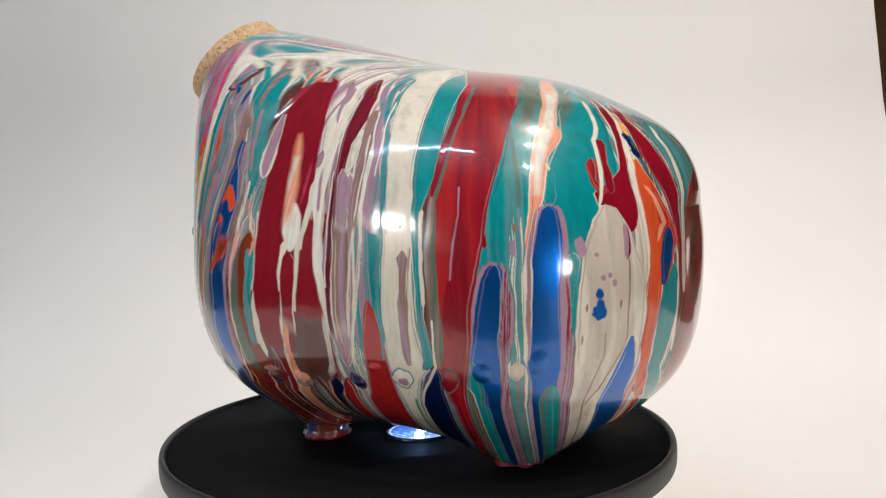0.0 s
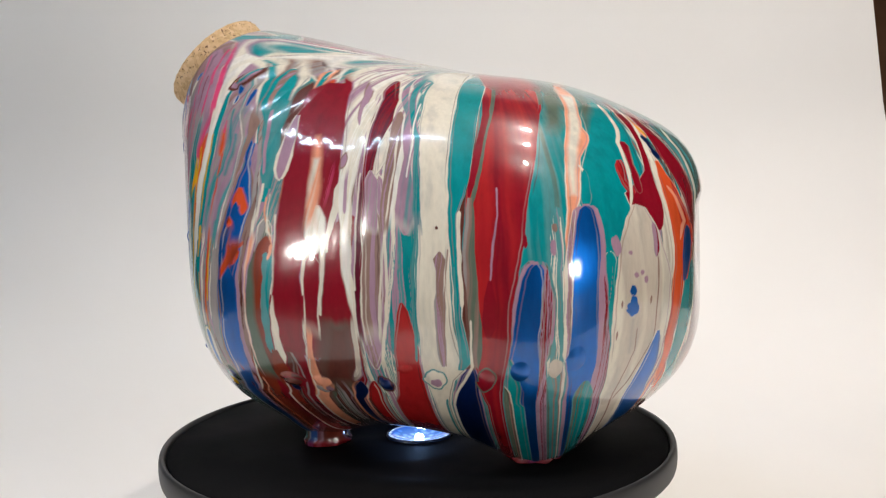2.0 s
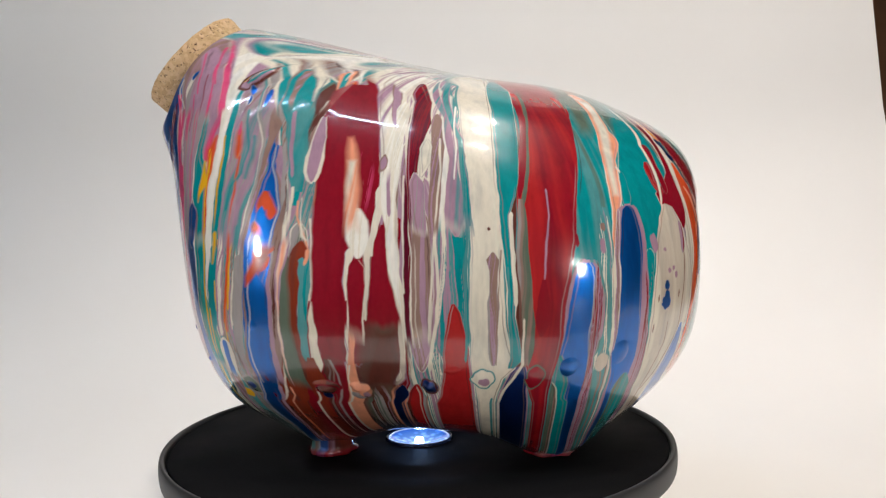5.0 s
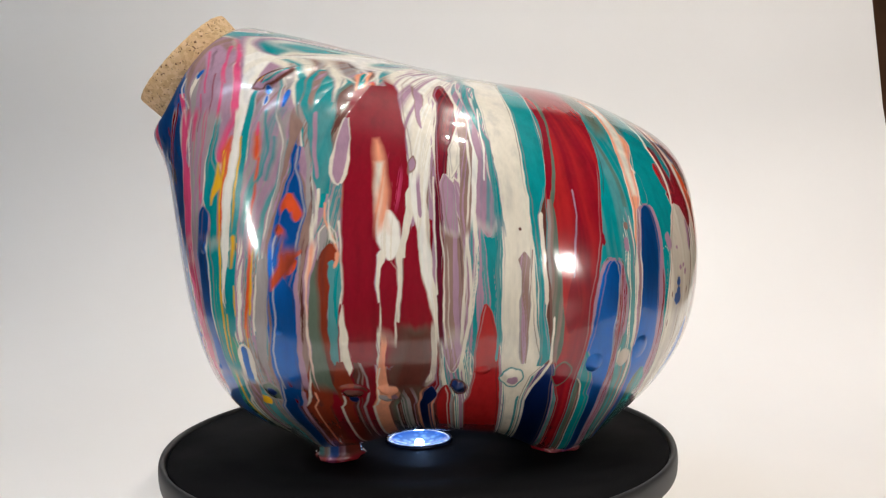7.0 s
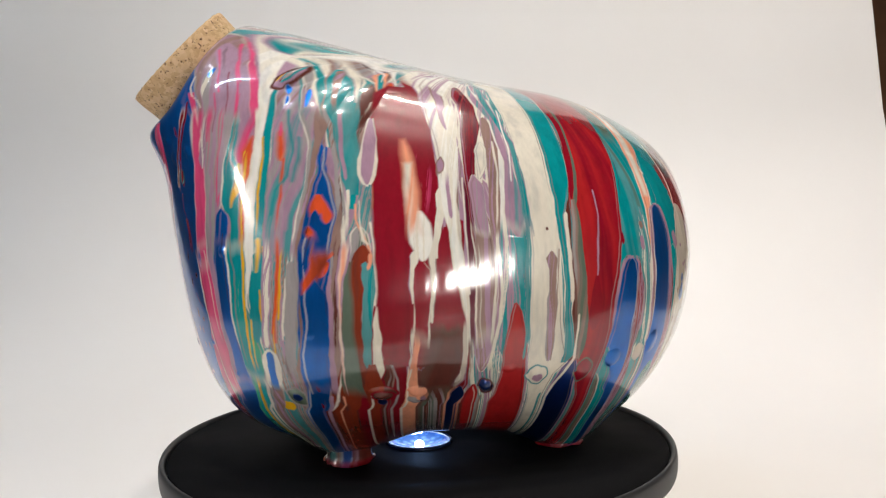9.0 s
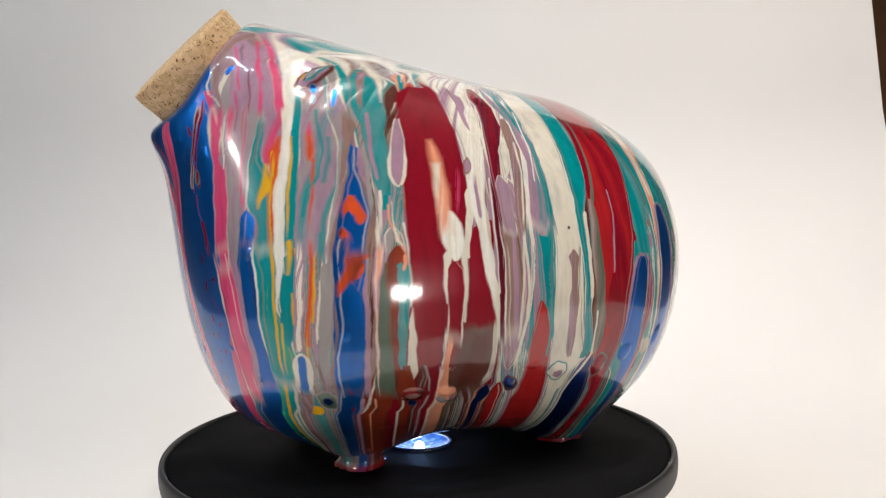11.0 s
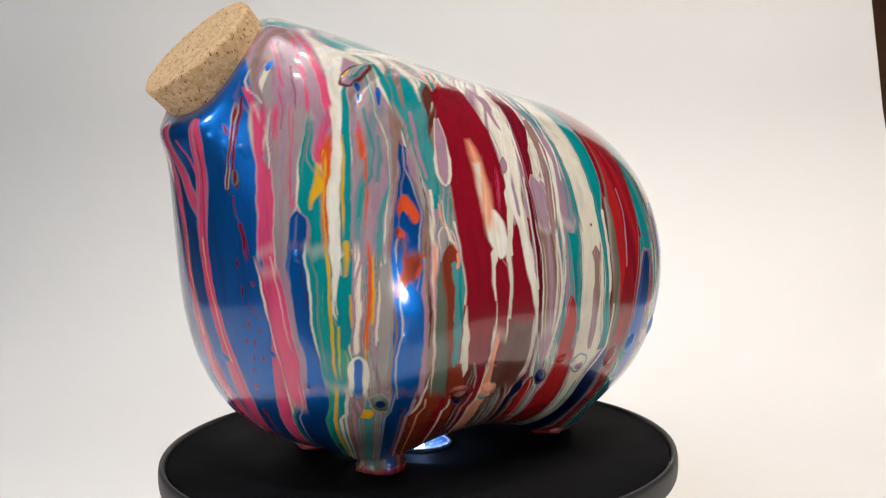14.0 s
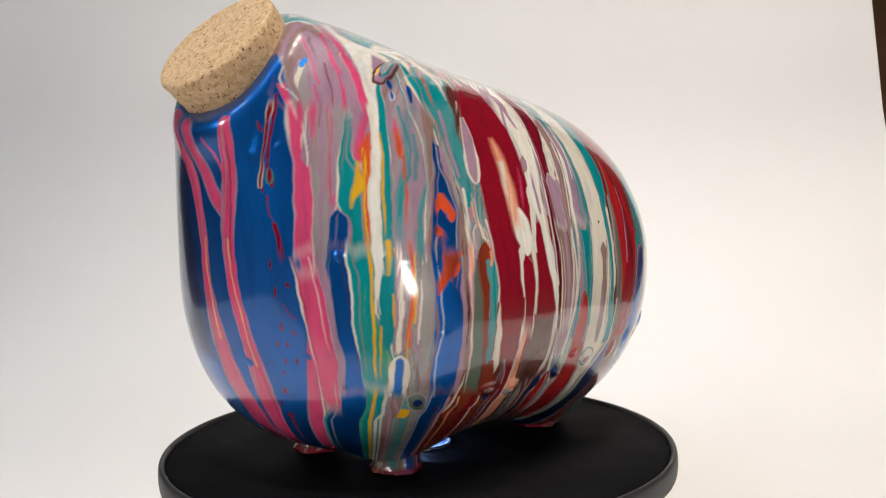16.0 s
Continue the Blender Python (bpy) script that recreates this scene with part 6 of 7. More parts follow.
    cv.band("orange", (137.2, -140.0, -137.8), (134.7, -138.9, -136.2), (131.3, -137.6, -135.2), (128.6, -137.0, -135.2), (126.5, -136.6, -135.7), soft=0.8)
    cv.band("teal", (140.4, -143.8, -143.1), (136.8, -141.1, -140.1), (133.3, -139.1, -138.2), (129.9, -137.7, -136.7), (127.8, -137.1, -136.3), edge='peach')
    cv.band("white", (147.4, -155.7, -156.8), (144.1, -147.8, -147.7), (139.7, -142.4, -142.3), (136.8, -140.6, -140.5), rough=0.06, bare=True, wide_line=True)
    cv.band("white", (145.9, -151.7, -151.9), (141.4, -143.1, -142.9), (137.7, -138.4, -138.2), (136.4, -137.4, -137.1), rough=0.06, bare=True, wide_line=True)
    cv.band("sea", (140.9, -152.8, -152.6), (136.1, -151.0, -150.7), (128.4, -148.8, -148.5), (122.2, -147.2, -146.9), (116.1, -145.8, -145.5), (108.5, -144.6, -144.3), rough=0.06, bare=True, wide_line=True, blunt='foot')
    cv.band("ivory", (141.0, -152.5, -152.4), (136.1, -150.7, -150.6), (128.4, -148.5, -148.4), (122.2, -146.8, -146.7), (116.1, -145.4, -145.3), rough=0.06, bare=True, wide_line=True)
    cv.band("blue", (134.5, -149.5, -148.9), (132.6, -149.1, -148.2), (130.4, -148.5, -147.9), (128.3, -147.9, -147.7))
    cv.band("blue", (125.1, -146.2, -145.7), (122.8, -146.0, -144.6), (120.3, -145.6, -144.1), (118.2, -144.8, -143.8), (116.8, -144.1, -143.7), edge='navy')
    cv.band("blue", (116.9, -144.1, -143.5), (114.2, -144.1, -143.0), (111.1, -143.9, -142.6), (108.4, -143.5, -142.4), blunt='foot')
    cv.blob("lilac", -153.4, 138.7, 1.41, 3.44, edge='brown', line=0.6, dome=0.9)
    cv.blob("grey", -153.0, 139.4, 0.71, 2.01, edge='teal', line=0.5)
    cv.blob("yellow", -154.4, 139.0, 0.29, 1.32)
    cv.blob("crimson", -153.7, 137.6, 0.19, 0.52)
    cv.blob("umber", -154.7, 138.7, 0.10, 0.52)
    cv.band("blue", (135.9, -152.5, -152.1), (134.8, -152.4, -151.7), (133.0, -151.9, -151.4))
    cv.band("blue", (132.8, -151.9, -151.5), (130.9, -151.6, -151.0), (129.3, -151.2, -150.9))
    cv.band("yellow orange", (121.1, -150.5, -150.4), (118.0, -150.4, -149.8), (114.4, -150.2, -149.2), (108.7, -149.7, -148.9), scale=1.2, bare=True, blunt='foot')
    cv.band("pink", (122.9, -150.6, -150.4), (121.1, -150.4, -149.9), (118.6, -150.1, -149.7))
    cv.band("sea", (127.2, -150.2, -149.9), (121.7, -149.2, -148.9), (116.2, -148.2, -147.8), (108.6, -147.4, -147.0), rough=0.06, bare=True, wide_line=True, blunt='foot')
    cv.band("pink", (152.2, -164.8, -164.5), (147.9, -161.7, -161.0), (143.1, -159.1, -158.5), (137.9, -157.2, -156.6), (130.4, -155.5, -154.9), (121.8, -154.2, -153.8), bare=True)
    cv.blob("", -147.4, 129.1, 3.97, 12.20, dome=2.2)
    #  strands
    cv.band("ivory white ivory lilac", (140.1, -137.1, -130.5), (133.8, -130.7, -121.0), (127.8, -126.8, -118.2), (120.7, -123.3, -116.7), (115.2, -121.6, -116.0), (108.4, -120.1, -115.4), (101.8, -119.8, -115.5), (96.5, -119.6, -115.7), scale=0.6, edge='lilac', blunt='foot')
    cv.band("lilac", (137.0, -129.4, -127.1), (130.7, -124.1, -122.0), (124.2, -121.1, -119.0), (120.4, -119.6, -118.5), edge='taupe')
    cv.band("plum crimson plum", (135.4, -121.6, -117.2), (129.2, -117.6, -112.4), (120.6, -115.7, -111.1), (112.3, -113.7, -110.0), (104.2, -112.8, -110.7), (96.3, -112.2, -110.5), edge='ivory', line=0.6, blunt='foot')
    cv.band("lilac taupe lilac", (115.1, -115.3, -113.7), (109.7, -115.1, -113.1), (101.6, -114.2, -112.5), (96.3, -113.8, -112.4), edge='ivory', blunt='foot')
    cv.band("ivory white ivory", (129.2, -121.9, -118.7), (120.6, -119.0, -116.2), (111.1, -117.4, -115.0), (101.7, -117.2, -114.9), (96.4, -117.3, -114.9), bare=True, blunt='foot')
    cv.blob("lilac", -119.6, 109.1, 0.81, 2.01, edge='taupe')
    cv.band("ivory", (130.7, -113.9, -112.5), (123.3, -111.6, -108.7), (116.3, -110.3, -107.0), (109.5, -110.4, -108.3), (102.8, -109.5, -108.4))
    cv.band("crimson", (136.1, -138.8, -133.4), (133.1, -139.8, -130.3), (129.4, -138.9, -128.0), (121.0, -136.9, -123.4), (112.8, -135.5, -121.4), (104.7, -134.0, -120.2), (96.8, -132.9, -119.4), rise=0, bare=True, soft=0.5, blunt='foot')
    cv.band("crimson", (107.6, -134.2, -126.8), (94.3, -132.7, -119.4), (81.2, -131.5, -116.9), (68.1, -130.5, -114.1), (54.5, -129.8, -112.5), rise=0, bare=True, soft=0.5, blunt='top foot')
    cv.band("ivory", (81.2, -124.9, -122.8), (76.0, -124.8, -123.4), (69.5, -124.6, -124.0), (64.2, -124.3, -123.9))
    cv.band("ivory", (81.0, -121.1, -119.4), (75.8, -120.4, -119.2), (69.2, -120.3, -119.5), (62.6, -120.7, -120.0), (57.8, -120.8, -120.4))
    cv.band("ivory white", (94.2, -125.9, -121.8), (89.0, -125.5, -120.8), (82.4, -124.8, -119.8), (77.8, -124.3, -119.9), soft=0.6, bare=True)
    cv.band("ivory", (102.0, -120.7, -117.7), (95.3, -119.8, -117.7), (88.8, -120.2, -118.6), (83.6, -120.3, -119.1), (79.0, -120.5, -119.3))
    cv.band("crimson", (77.5, -123.1, -122.0), (75.2, -123.8, -120.6), (69.4, -124.0, -120.3), (61.4, -123.8, -120.9), (49.0, -124.0, -121.9), bare=True, edge='ivory', line=0.35, blunt='foot')
    cv.band("ivory white", (107.2, -120.3, -114.4), (100.6, -119.2, -115.4), (94.0, -118.4, -115.5), (87.4, -116.8, -115.1), (80.7, -115.7, -113.8), (74.1, -115.2, -113.0), (67.5, -113.7, -111.9), (59.3, -112.6, -111.5), (48.1, -112.7, -111.5), blunt='top foot')
    cv.band("lilac", (107.2, -118.5, -117.6), (99.2, -117.6, -116.7), (91.3, -116.9, -116.0), rough=0.06, bare=True, wide_line=True, blunt='top')
    cv.band("lilac taupe", (107.1, -112.2, -111.6), (99.0, -111.3, -109.2), (91.0, -110.8, -106.5), (80.4, -110.3, -105.3), (67.1, -109.9, -105.5), (47.8, -110.2, -106.5), scale=1.0, edge='ivory', blunt='top foot')
    cv.band("plum", (107.1, -113.4, -112.0), (99.1, -113.0, -111.8), (88.5, -112.6, -111.4), (78.0, -112.1, -110.9), (67.3, -111.7, -110.5), (48.1, -111.9, -110.7), rough=0.06, bare=True, wide_line=True, blunt='top foot')
    cv.band("ivory", (104.5, -113.9, -113.4), (91.2, -113.2, -112.8), (78.0, -112.4, -112.1), (66.0, -111.9, -111.5), rough=0.06, bare=True, wide_line=True)
    cv.band("ivory", (106.9, -105.0, -104.4), (93.5, -104.2, -103.6), (80.3, -105.0, -104.4), (64.3, -105.8, -105.3), (47.7, -107.0, -106.5), rough=0.06, bare=True, wide_line=True, blunt='top foot')
    cv.band("orange rust blue", (99.0, -143.9, -142.4), (95.0, -143.0, -140.1), (91.7, -141.6, -139.6), (89.8, -143.6, -142.0), (84.6, -142.7, -140.4), (79.3, -141.9, -139.2), (74.1, -142.0, -138.8), (68.9, -142.6, -140.6), soft=1.5, rise=0, scale=0.3)
    cv.band("pink crimson", (112.8, -127.1, -123.1), (106.0, -125.4, -121.0), (98.0, -124.7, -120.4), (90.0, -123.1, -120.3), soft=3.0, rise=0, bare=True, blunt='foot')
    cv.band("peach", (118.1, -131.1, -128.8), (115.0, -130.5, -127.2), (108.8, -129.3, -125.3), (100.7, -127.9, -123.7), (92.7, -126.8, -123.0), soft=1.6, rise=0, bare=True)
    cv.band("ivory peach ivory", (110.2, -129.3, -126.3), (103.4, -128.2, -124.8), (95.4, -127.2, -123.7), (87.4, -126.3, -121.9), (84.1, -125.9, -121.3), soft=1.2, rise=0, bare=True, scale=0.5, blunt='foot')
    cv.band("ivory lilac ivory white", (140.1, -137.3, -124.2), (130.4, -119.0, -105.1), (116.2, -107.1, -99.7), (102.9, -104.5, -98.3), (84.6, -103.5, -97.2), scale=0.8, bare=True, blunt='foot')
    cv.band("plum crimson plum", (135.9, -123.5, -118.7), (129.0, -117.3, -111.5), (121.9, -115.4, -109.1), (115.1, -114.4, -110.3), (103.1, -112.7, -110.2), (84.7, -110.9, -109.0), edge='ivory', line=0.5, blunt='foot')
    cv.band("lilac sea lilac", (136.7, -117.4, -115.0), (123.1, -105.6, -103.0), (109.5, -101.7, -99.6), (98.9, -102.2, -97.2), (92.4, -102.3, -97.0), (84.6, -101.5, -96.8), scale=0.8, blunt='foot')
    cv.band("teal sea", (136.7, -112.5, -110.5), (116.1, -99.7, -98.1), (102.8, -97.9, -96.2), (84.6, -96.6, -94.2), blunt='foot')
    cv.band("lilac taupe", (124.6, -109.8, -106.6), (113.6, -107.1, -103.7), (103.0, -106.4, -103.9), (84.6, -105.7, -103.5), blunt='foot')
    cv.band("ivory", (116.4, -111.2, -107.5), (108.3, -109.8, -107.0), (104.1, -109.9, -108.3))
    cv.band("lilac grey lilac", (105.7, -111.7, -109.9), (101.7, -111.7, -108.1), (92.5, -110.6, -106.9), (84.7, -109.8, -106.5), edge='ivory', scale=1.0, blunt='foot')
    cv.band("ivory", (116.2, -105.6, -104.9), (105.6, -104.4, -103.8), (95.1, -104.4, -103.9), (84.7, -104.8, -104.3), rough=0.06, bare=True, wide_line=True, blunt='foot')
    cv.band("white", (127.3, -103.0, -102.4), (113.4, -100.1, -99.6), (102.9, -100.2, -99.7), rough=0.06, bare=True, wide_line=True)
    #  front
    cv.band("lilac lilac grey pink lilac", (130.1, -162.2, -157.8), (124.2, -161.8, -157.4), (115.4, -161.6, -157.6), (106.7, -161.4, -157.7), (97.4, -161.4, -158.1), scale=0.7, bare=True, blunt='top')
    cv.band("pink", (130.2, -162.6, -161.8), (126.7, -162.3, -161.2), (122.5, -161.9, -161.2), (118.5, -161.6, -161.4), soft=1.0, rise=0, bare=True, blunt='top')
    cv.band("pink", (130.1, -159.6, -159.4), (123.0, -159.1, -158.9), (115.4, -158.9, -158.7), (106.7, -158.9, -158.7), (97.9, -159.0, -158.8), rough=0.06, bare=True, wide_line=True, blunt='top')
    cv.band("crimson", (130.2, -161.0, -161.0), (126.6, -160.7, -160.7), (121.3, -160.5, -160.4), rough=0.06, bare=True, wide_line=True, blunt='top')
    cv.band("teal", (130.0, -157.8, -157.2), (125.3, -157.5, -156.6), (118.2, -157.4, -156.1), (112.4, -157.5, -155.7), (105.4, -157.6, -153.6), (98.4, -157.8, -153.3), (92.0, -156.4, -153.2), (79.8, -156.3, -152.5), edge='ivory', line=0.4, blunt='top foot')
    cv.band("blue", (95.9, -158.5, -157.1), (94.4, -158.8, -156.5), (91.5, -159.0, -156.3), (88.0, -159.2, -156.4), (83.3, -159.5, -156.7), (79.8, -159.6, -156.7), edge='lilac', blunt='foot')
    cv.band("lilac pink lilac", (130.0, -157.1, -154.8), (126.4, -156.6, -154.2), (121.1, -156.3, -153.6), (115.8, -156.1, -153.3), (110.6, -155.9, -154.0), scale=0.6, bare=True, soft=0.5, blunt='top')
    cv.band("crimson pink", (130.0, -156.0, -154.7), (127.0, -155.1, -154.3), (123.4, -154.3, -153.8), (120.4, -153.8, -153.6), bare=True, soft=0.7, blunt='top')
    cv.band("orange", (119.9, -154.2, -153.5), (115.2, -154.9, -153.3), (111.1, -154.9, -153.1), (106.4, -154.3, -153.1), (99.5, -153.9, -153.1), (92.5, -153.9, -153.0), (79.8, -153.8, -153.0), bare=True, soft=0.9, rise=0, blunt='foot')
    cv.band("yellow", (111.1, -155.3, -155.0), (107.7, -155.4, -154.6), (103.6, -155.5, -153.5), (99.5, -155.9, -155.0), (96.4, -155.8, -155.6), bare=True, soft=0.5, rise=0)
    cv.band("yellow orange yellow", (115.2, -154.8, -154.2), (110.5, -154.4, -153.7), (105.3, -154.1, -153.5), (94.8, -153.8, -153.3), (79.8, -153.6, -153.0), bare=True, soft=0.4, scale=1.2, rise=0, blunt='foot')
    cv.band("ivory white ivory", (130.0, -155.0, -153.6), (124.0, -154.1, -152.9), (115.1, -153.2, -152.3), (106.4, -153.0, -151.9), (97.7, -152.9, -151.6), (79.7, -152.8, -151.2), scale=0.6, blunt='top foot')
    cv.band("teal", (130.0, -153.5, -152.5), (124.0, -152.8, -151.8), (115.1, -152.0, -150.9), (106.3, -151.6, -150.3), (97.6, -151.4, -149.8), (79.6, -151.1, -149.4), bare=True, blunt='top foot')
    cv.band("yellow", (119.2, -152.5, -152.2), (112.2, -151.9, -151.6), (103.4, -151.4, -151.1), (94.7, -151.1, -150.7), (84.6, -150.8, -150.4), rough=0.06, bare=True, wide_line=True, blunt='foot')
    cv.band("sea lilac grey lilac sea", (130.2, -152.4, -146.2), (120.9, -151.4, -145.4), (112.0, -150.6, -144.1), (103.1, -150.0, -143.5), (94.4, -149.7, -143.4), (79.3, -149.3, -143.5), scale=0.9, bare=True, blunt='top foot')
    cv.band("yellow orange", (121.0, -150.5, -149.8), (118.0, -150.4, -149.4), (114.4, -150.0, -148.8), (110.9, -149.4, -148.4), bare=True, soft=0.8, scale=0.9, rise=0)
    cv.band("orange", (112.0, -148.8, -148.5), (106.1, -148.4, -148.0), (99.1, -148.0, -147.6), (92.1, -147.6, -147.3), (84.3, -147.3, -146.9), rough=0.06, bare=True, wide_line=True, soft=0.4, blunt='foot')
    cv.band("pink", (123.7, -150.5, -150.2), (121.0, -150.3, -149.8), (119.2, -150.1, -149.9), bare=True, soft=0.5)
    cv.band("teal", (127.6, -150.2, -149.9), (120.9, -148.9, -148.5), (114.3, -147.8, -147.5), (106.1, -147.6, -147.3), (101.5, -148.8, -148.5), (93.4, -148.8, -148.4), rough=0.06, bare=True, wide_line=True, soft=0.5)
    cv.band("teal", (119.1, -147.5, -147.1), (111.9, -146.8, -146.3), (104.3, -146.8, -146.4), rough=0.06, bare=True, wide_line=True, soft=0.8)
    cv.band("lilac", (102.5, -146.8, -146.2), (96.7, -146.4, -145.8), (88.6, -146.2, -145.7), rough=0.06, bare=True, wide_line=True, soft=0.6)
    cv.band("grey", (130.1, -149.4, -148.8), (122.8, -147.0, -146.4), (115.5, -145.5, -144.9), (105.9, -144.7, -144.1), (96.5, -144.6, -144.0), (84.1, -144.6, -144.0), rough=0.06, bare=True, wide_line=True, blunt='top foot')
    cv.band("ivory", (130.1, -149.4, -149.3), (122.8, -147.0, -146.9), (115.5, -145.5, -145.4), (105.9, -144.8, -144.7), (96.6, -144.7, -144.6), (84.1, -144.7, -144.5), rough=0.06, bare=True, wide_line=True, blunt='top foot')
    cv.band("lilac taupe", (130.3, -146.5, -145.3), (124.0, -145.7, -143.8), (115.4, -144.8, -143.7), (105.9, -144.4, -143.5), (94.2, -143.9, -143.3), bare=True, blunt='top')
    cv.band("lilac", (115.4, -142.6, -142.0), (110.5, -142.2, -140.6), (102.7, -140.8, -139.3), (93.8, -139.8, -138.7), (78.6, -139.0, -138.2), bare=True, blunt='foot')
    cv.band("blue", (115.7, -143.7, -142.6), (111.8, -143.5, -142.2), (108.8, -143.3, -142.2), (104.6, -143.4, -141.1), (99.9, -143.4, -139.9), (94.0, -143.4, -139.0), (78.8, -143.5, -138.7), edge='taupe', blunt='foot')
    cv.band("orange", (100.5, -142.7, -141.7), (98.1, -143.1, -140.9), (95.5, -143.1, -140.2), (93.5, -142.8, -142.1), soft=0.6, bare=True, rise=0)
    cv.band("orange", (96.3, -141.7, -140.3), (93.3, -141.2, -139.4), (90.9, -140.9, -139.2), soft=0.6, bare=True, rise=0)
    cv.band("rust orange", (90.6, -143.4, -142.3), (88.2, -143.2, -141.5), (85.8, -142.1, -140.7), (83.6, -142.1, -139.7), soft=0.6, bare=True, rise=0, blunt='foot')
    cv.band("blue", (95.5, -142.5, -141.8), (93.4, -142.6, -141.5), (91.1, -142.6, -141.1), (88.7, -141.8, -140.8), bare=True)
    cv.band("taupe grey", (130.3, -146.2, -145.8), (122.8, -143.7, -143.2), (115.4, -142.0, -141.4), (105.7, -140.4, -139.6), (93.7, -138.8, -138.0), (78.4, -137.5, -136.9), bare=True, blunt='top foot')
    cv.band("teal sea teal", (130.4, -145.7, -141.2), (125.3, -143.6, -139.6), (120.9, -142.4, -139.1), (115.3, -141.2, -137.6), (105.6, -139.3, -136.2), (99.5, -137.5, -135.7), scale=0.4, bare=True, blunt='top')
    cv.band("lilac", (126.6, -143.1, -142.5), (119.1, -141.4, -140.8), (111.7, -140.3, -139.7), (104.4, -138.6, -138.0), rough=0.06, bare=True, wide_line=True)
    cv.band("brown taupe", (130.6, -139.6, -138.2), (124.1, -138.9, -137.8), (117.8, -138.1, -136.9), (110.4, -136.7, -136.3), bare=True, soft=0.5, blunt='top')
    cv.band("lilac", (124.7, -137.8, -137.3), (117.8, -137.3, -135.1), (110.3, -136.5, -134.1), (103.0, -135.5, -133.8), bare=True, edge='ivory')
    cv.band("ivory", (101.4, -138.0, -137.4), (96.0, -137.6, -137.0), (88.9, -137.1, -136.5), (83.3, -136.8, -136.3), rough=0.06, bare=True, wide_line=True, blunt='foot')
    cv.band("blue", (88.0, -159.4, -156.7), (84.5, -159.5, -156.7), (81.0, -159.6, -156.5), (72.7, -159.5, -155.8), (64.4, -159.3, -155.4), (54.7, -159.2, -155.2), (45.9, -159.6, -154.7), (35.2, -161.0, -155.6), edge='lilac', blunt='top foot')
    cv.band("teal green teal", (87.9, -156.6, -153.1), (80.9, -156.3, -152.7), (72.8, -155.7, -152.5), (64.5, -155.5, -152.2), (57.3, -155.5, -150.4), (49.9, -155.2, -150.0), (35.6, -155.7, -151.4), scale=0.35, edge='ivory', line=0.4, blunt='top foot')
    cv.band("yellow green", (75.1, -154.1, -153.6), (70.4, -154.6, -153.5), (64.5, -154.6, -153.4), (57.3, -154.8, -153.7), (52.4, -154.8, -153.7), soft=2.0, rise=0, bare=True)
    cv.band("teal", (82.0, -151.9, -149.1), (73.3, -151.7, -149.0), (64.5, -151.8, -149.1), (52.5, -151.6, -149.9), bare=True)
    cv.band("yellow", (87.9, -153.6, -153.2), (79.2, -153.3, -152.8), (70.4, -152.9, -152.5), (62.2, -152.8, -152.3), (52.5, -153.0, -152.5), (41.4, -153.5, -153.1), rough=0.06, bare=True, wide_line=True, blunt='top foot')
    cv.band("ivory white", (87.8, -152.9, -151.3), (83.2, -152.6, -151.2), (77.4, -152.3, -151.3), (72.7, -152.2, -151.6), (68.7, -152.0, -151.7), bare=True, blunt='top')
    cv.band("ivory", (73.9, -151.8, -151.6), (68.7, -151.7, -151.6), (63.9, -151.6, -151.5), rough=0.06, bare=True, wide_line=True)
    cv.band("ivory", (80.8, -151.5, -151.3), (76.2, -151.2, -151.1), rough=0.06, bare=True, wide_line=True)
    cv.band("yellow", (86.6, -150.9, -149.8), (82.0, -150.7, -149.8), (77.3, -150.7, -150.2), (75.6, -150.7, -150.4), bare=True, soft=0.6)
    cv.band("yellow", (60.4, -151.7, -151.3), (52.5, -151.9, -151.6), (41.4, -152.8, -152.5), rough=0.06, bare=True, wide_line=True, blunt='foot')
    cv.band("yellow", (70.3, -149.7, -149.5), (63.3, -149.7, -149.4), (59.7, -149.6, -149.3), rough=0.06, bare=True, wide_line=True)
    cv.band("orange", (87.5, -147.4, -147.0), (78.8, -147.0, -146.5), (70.1, -146.9, -146.4), (61.4, -147.1, -146.7), (52.3, -147.5, -147.1), rough=0.06, bare=True, wide_line=True, soft=0.5, blunt='top')
    cv.band("ivory lilac ivory", (87.6, -149.4, -148.4), (79.0, -149.1, -148.1), (70.3, -149.0, -148.1), (64.4, -149.1, -148.0), (57.3, -149.2, -148.3), (51.2, -149.6, -148.5), scale=1.0, blunt='top')
    cv.band("taupe brown grey", (79.2, -145.2, -143.6), (72.8, -145.2, -143.2), (64.1, -145.3, -143.4), (54.5, -145.6, -143.6), (35.2, -147.5, -145.7), scale=0.6, bare=True, blunt='foot')
    cv.band("ivory", (73.5, -145.4, -145.2), (64.2, -145.5, -145.3), (54.7, -145.9, -145.7), rough=0.06, bare=True, wide_line=True)
    cv.band("ivory", (50.6, -149.7, -148.2), (49.3, -150.2, -147.9), (46.8, -150.6, -147.9), (35.6, -151.9, -149.2), blunt='foot')
    cv.band("blue", (49.9, -149.4, -148.4), (48.7, -149.7, -148.3), (35.6, -151.0, -149.8), blunt='foot')
    cv.band("blue", (87.1, -143.6, -141.3), (83.6, -143.5, -141.4), (78.4, -143.2, -141.7), (73.7, -143.1, -140.5), (68.3, -142.9, -138.3), (62.4, -142.7, -138.2), (56.4, -142.6, -138.3), (34.4, -145.1, -140.4), edge='taupe', blunt='top foot')
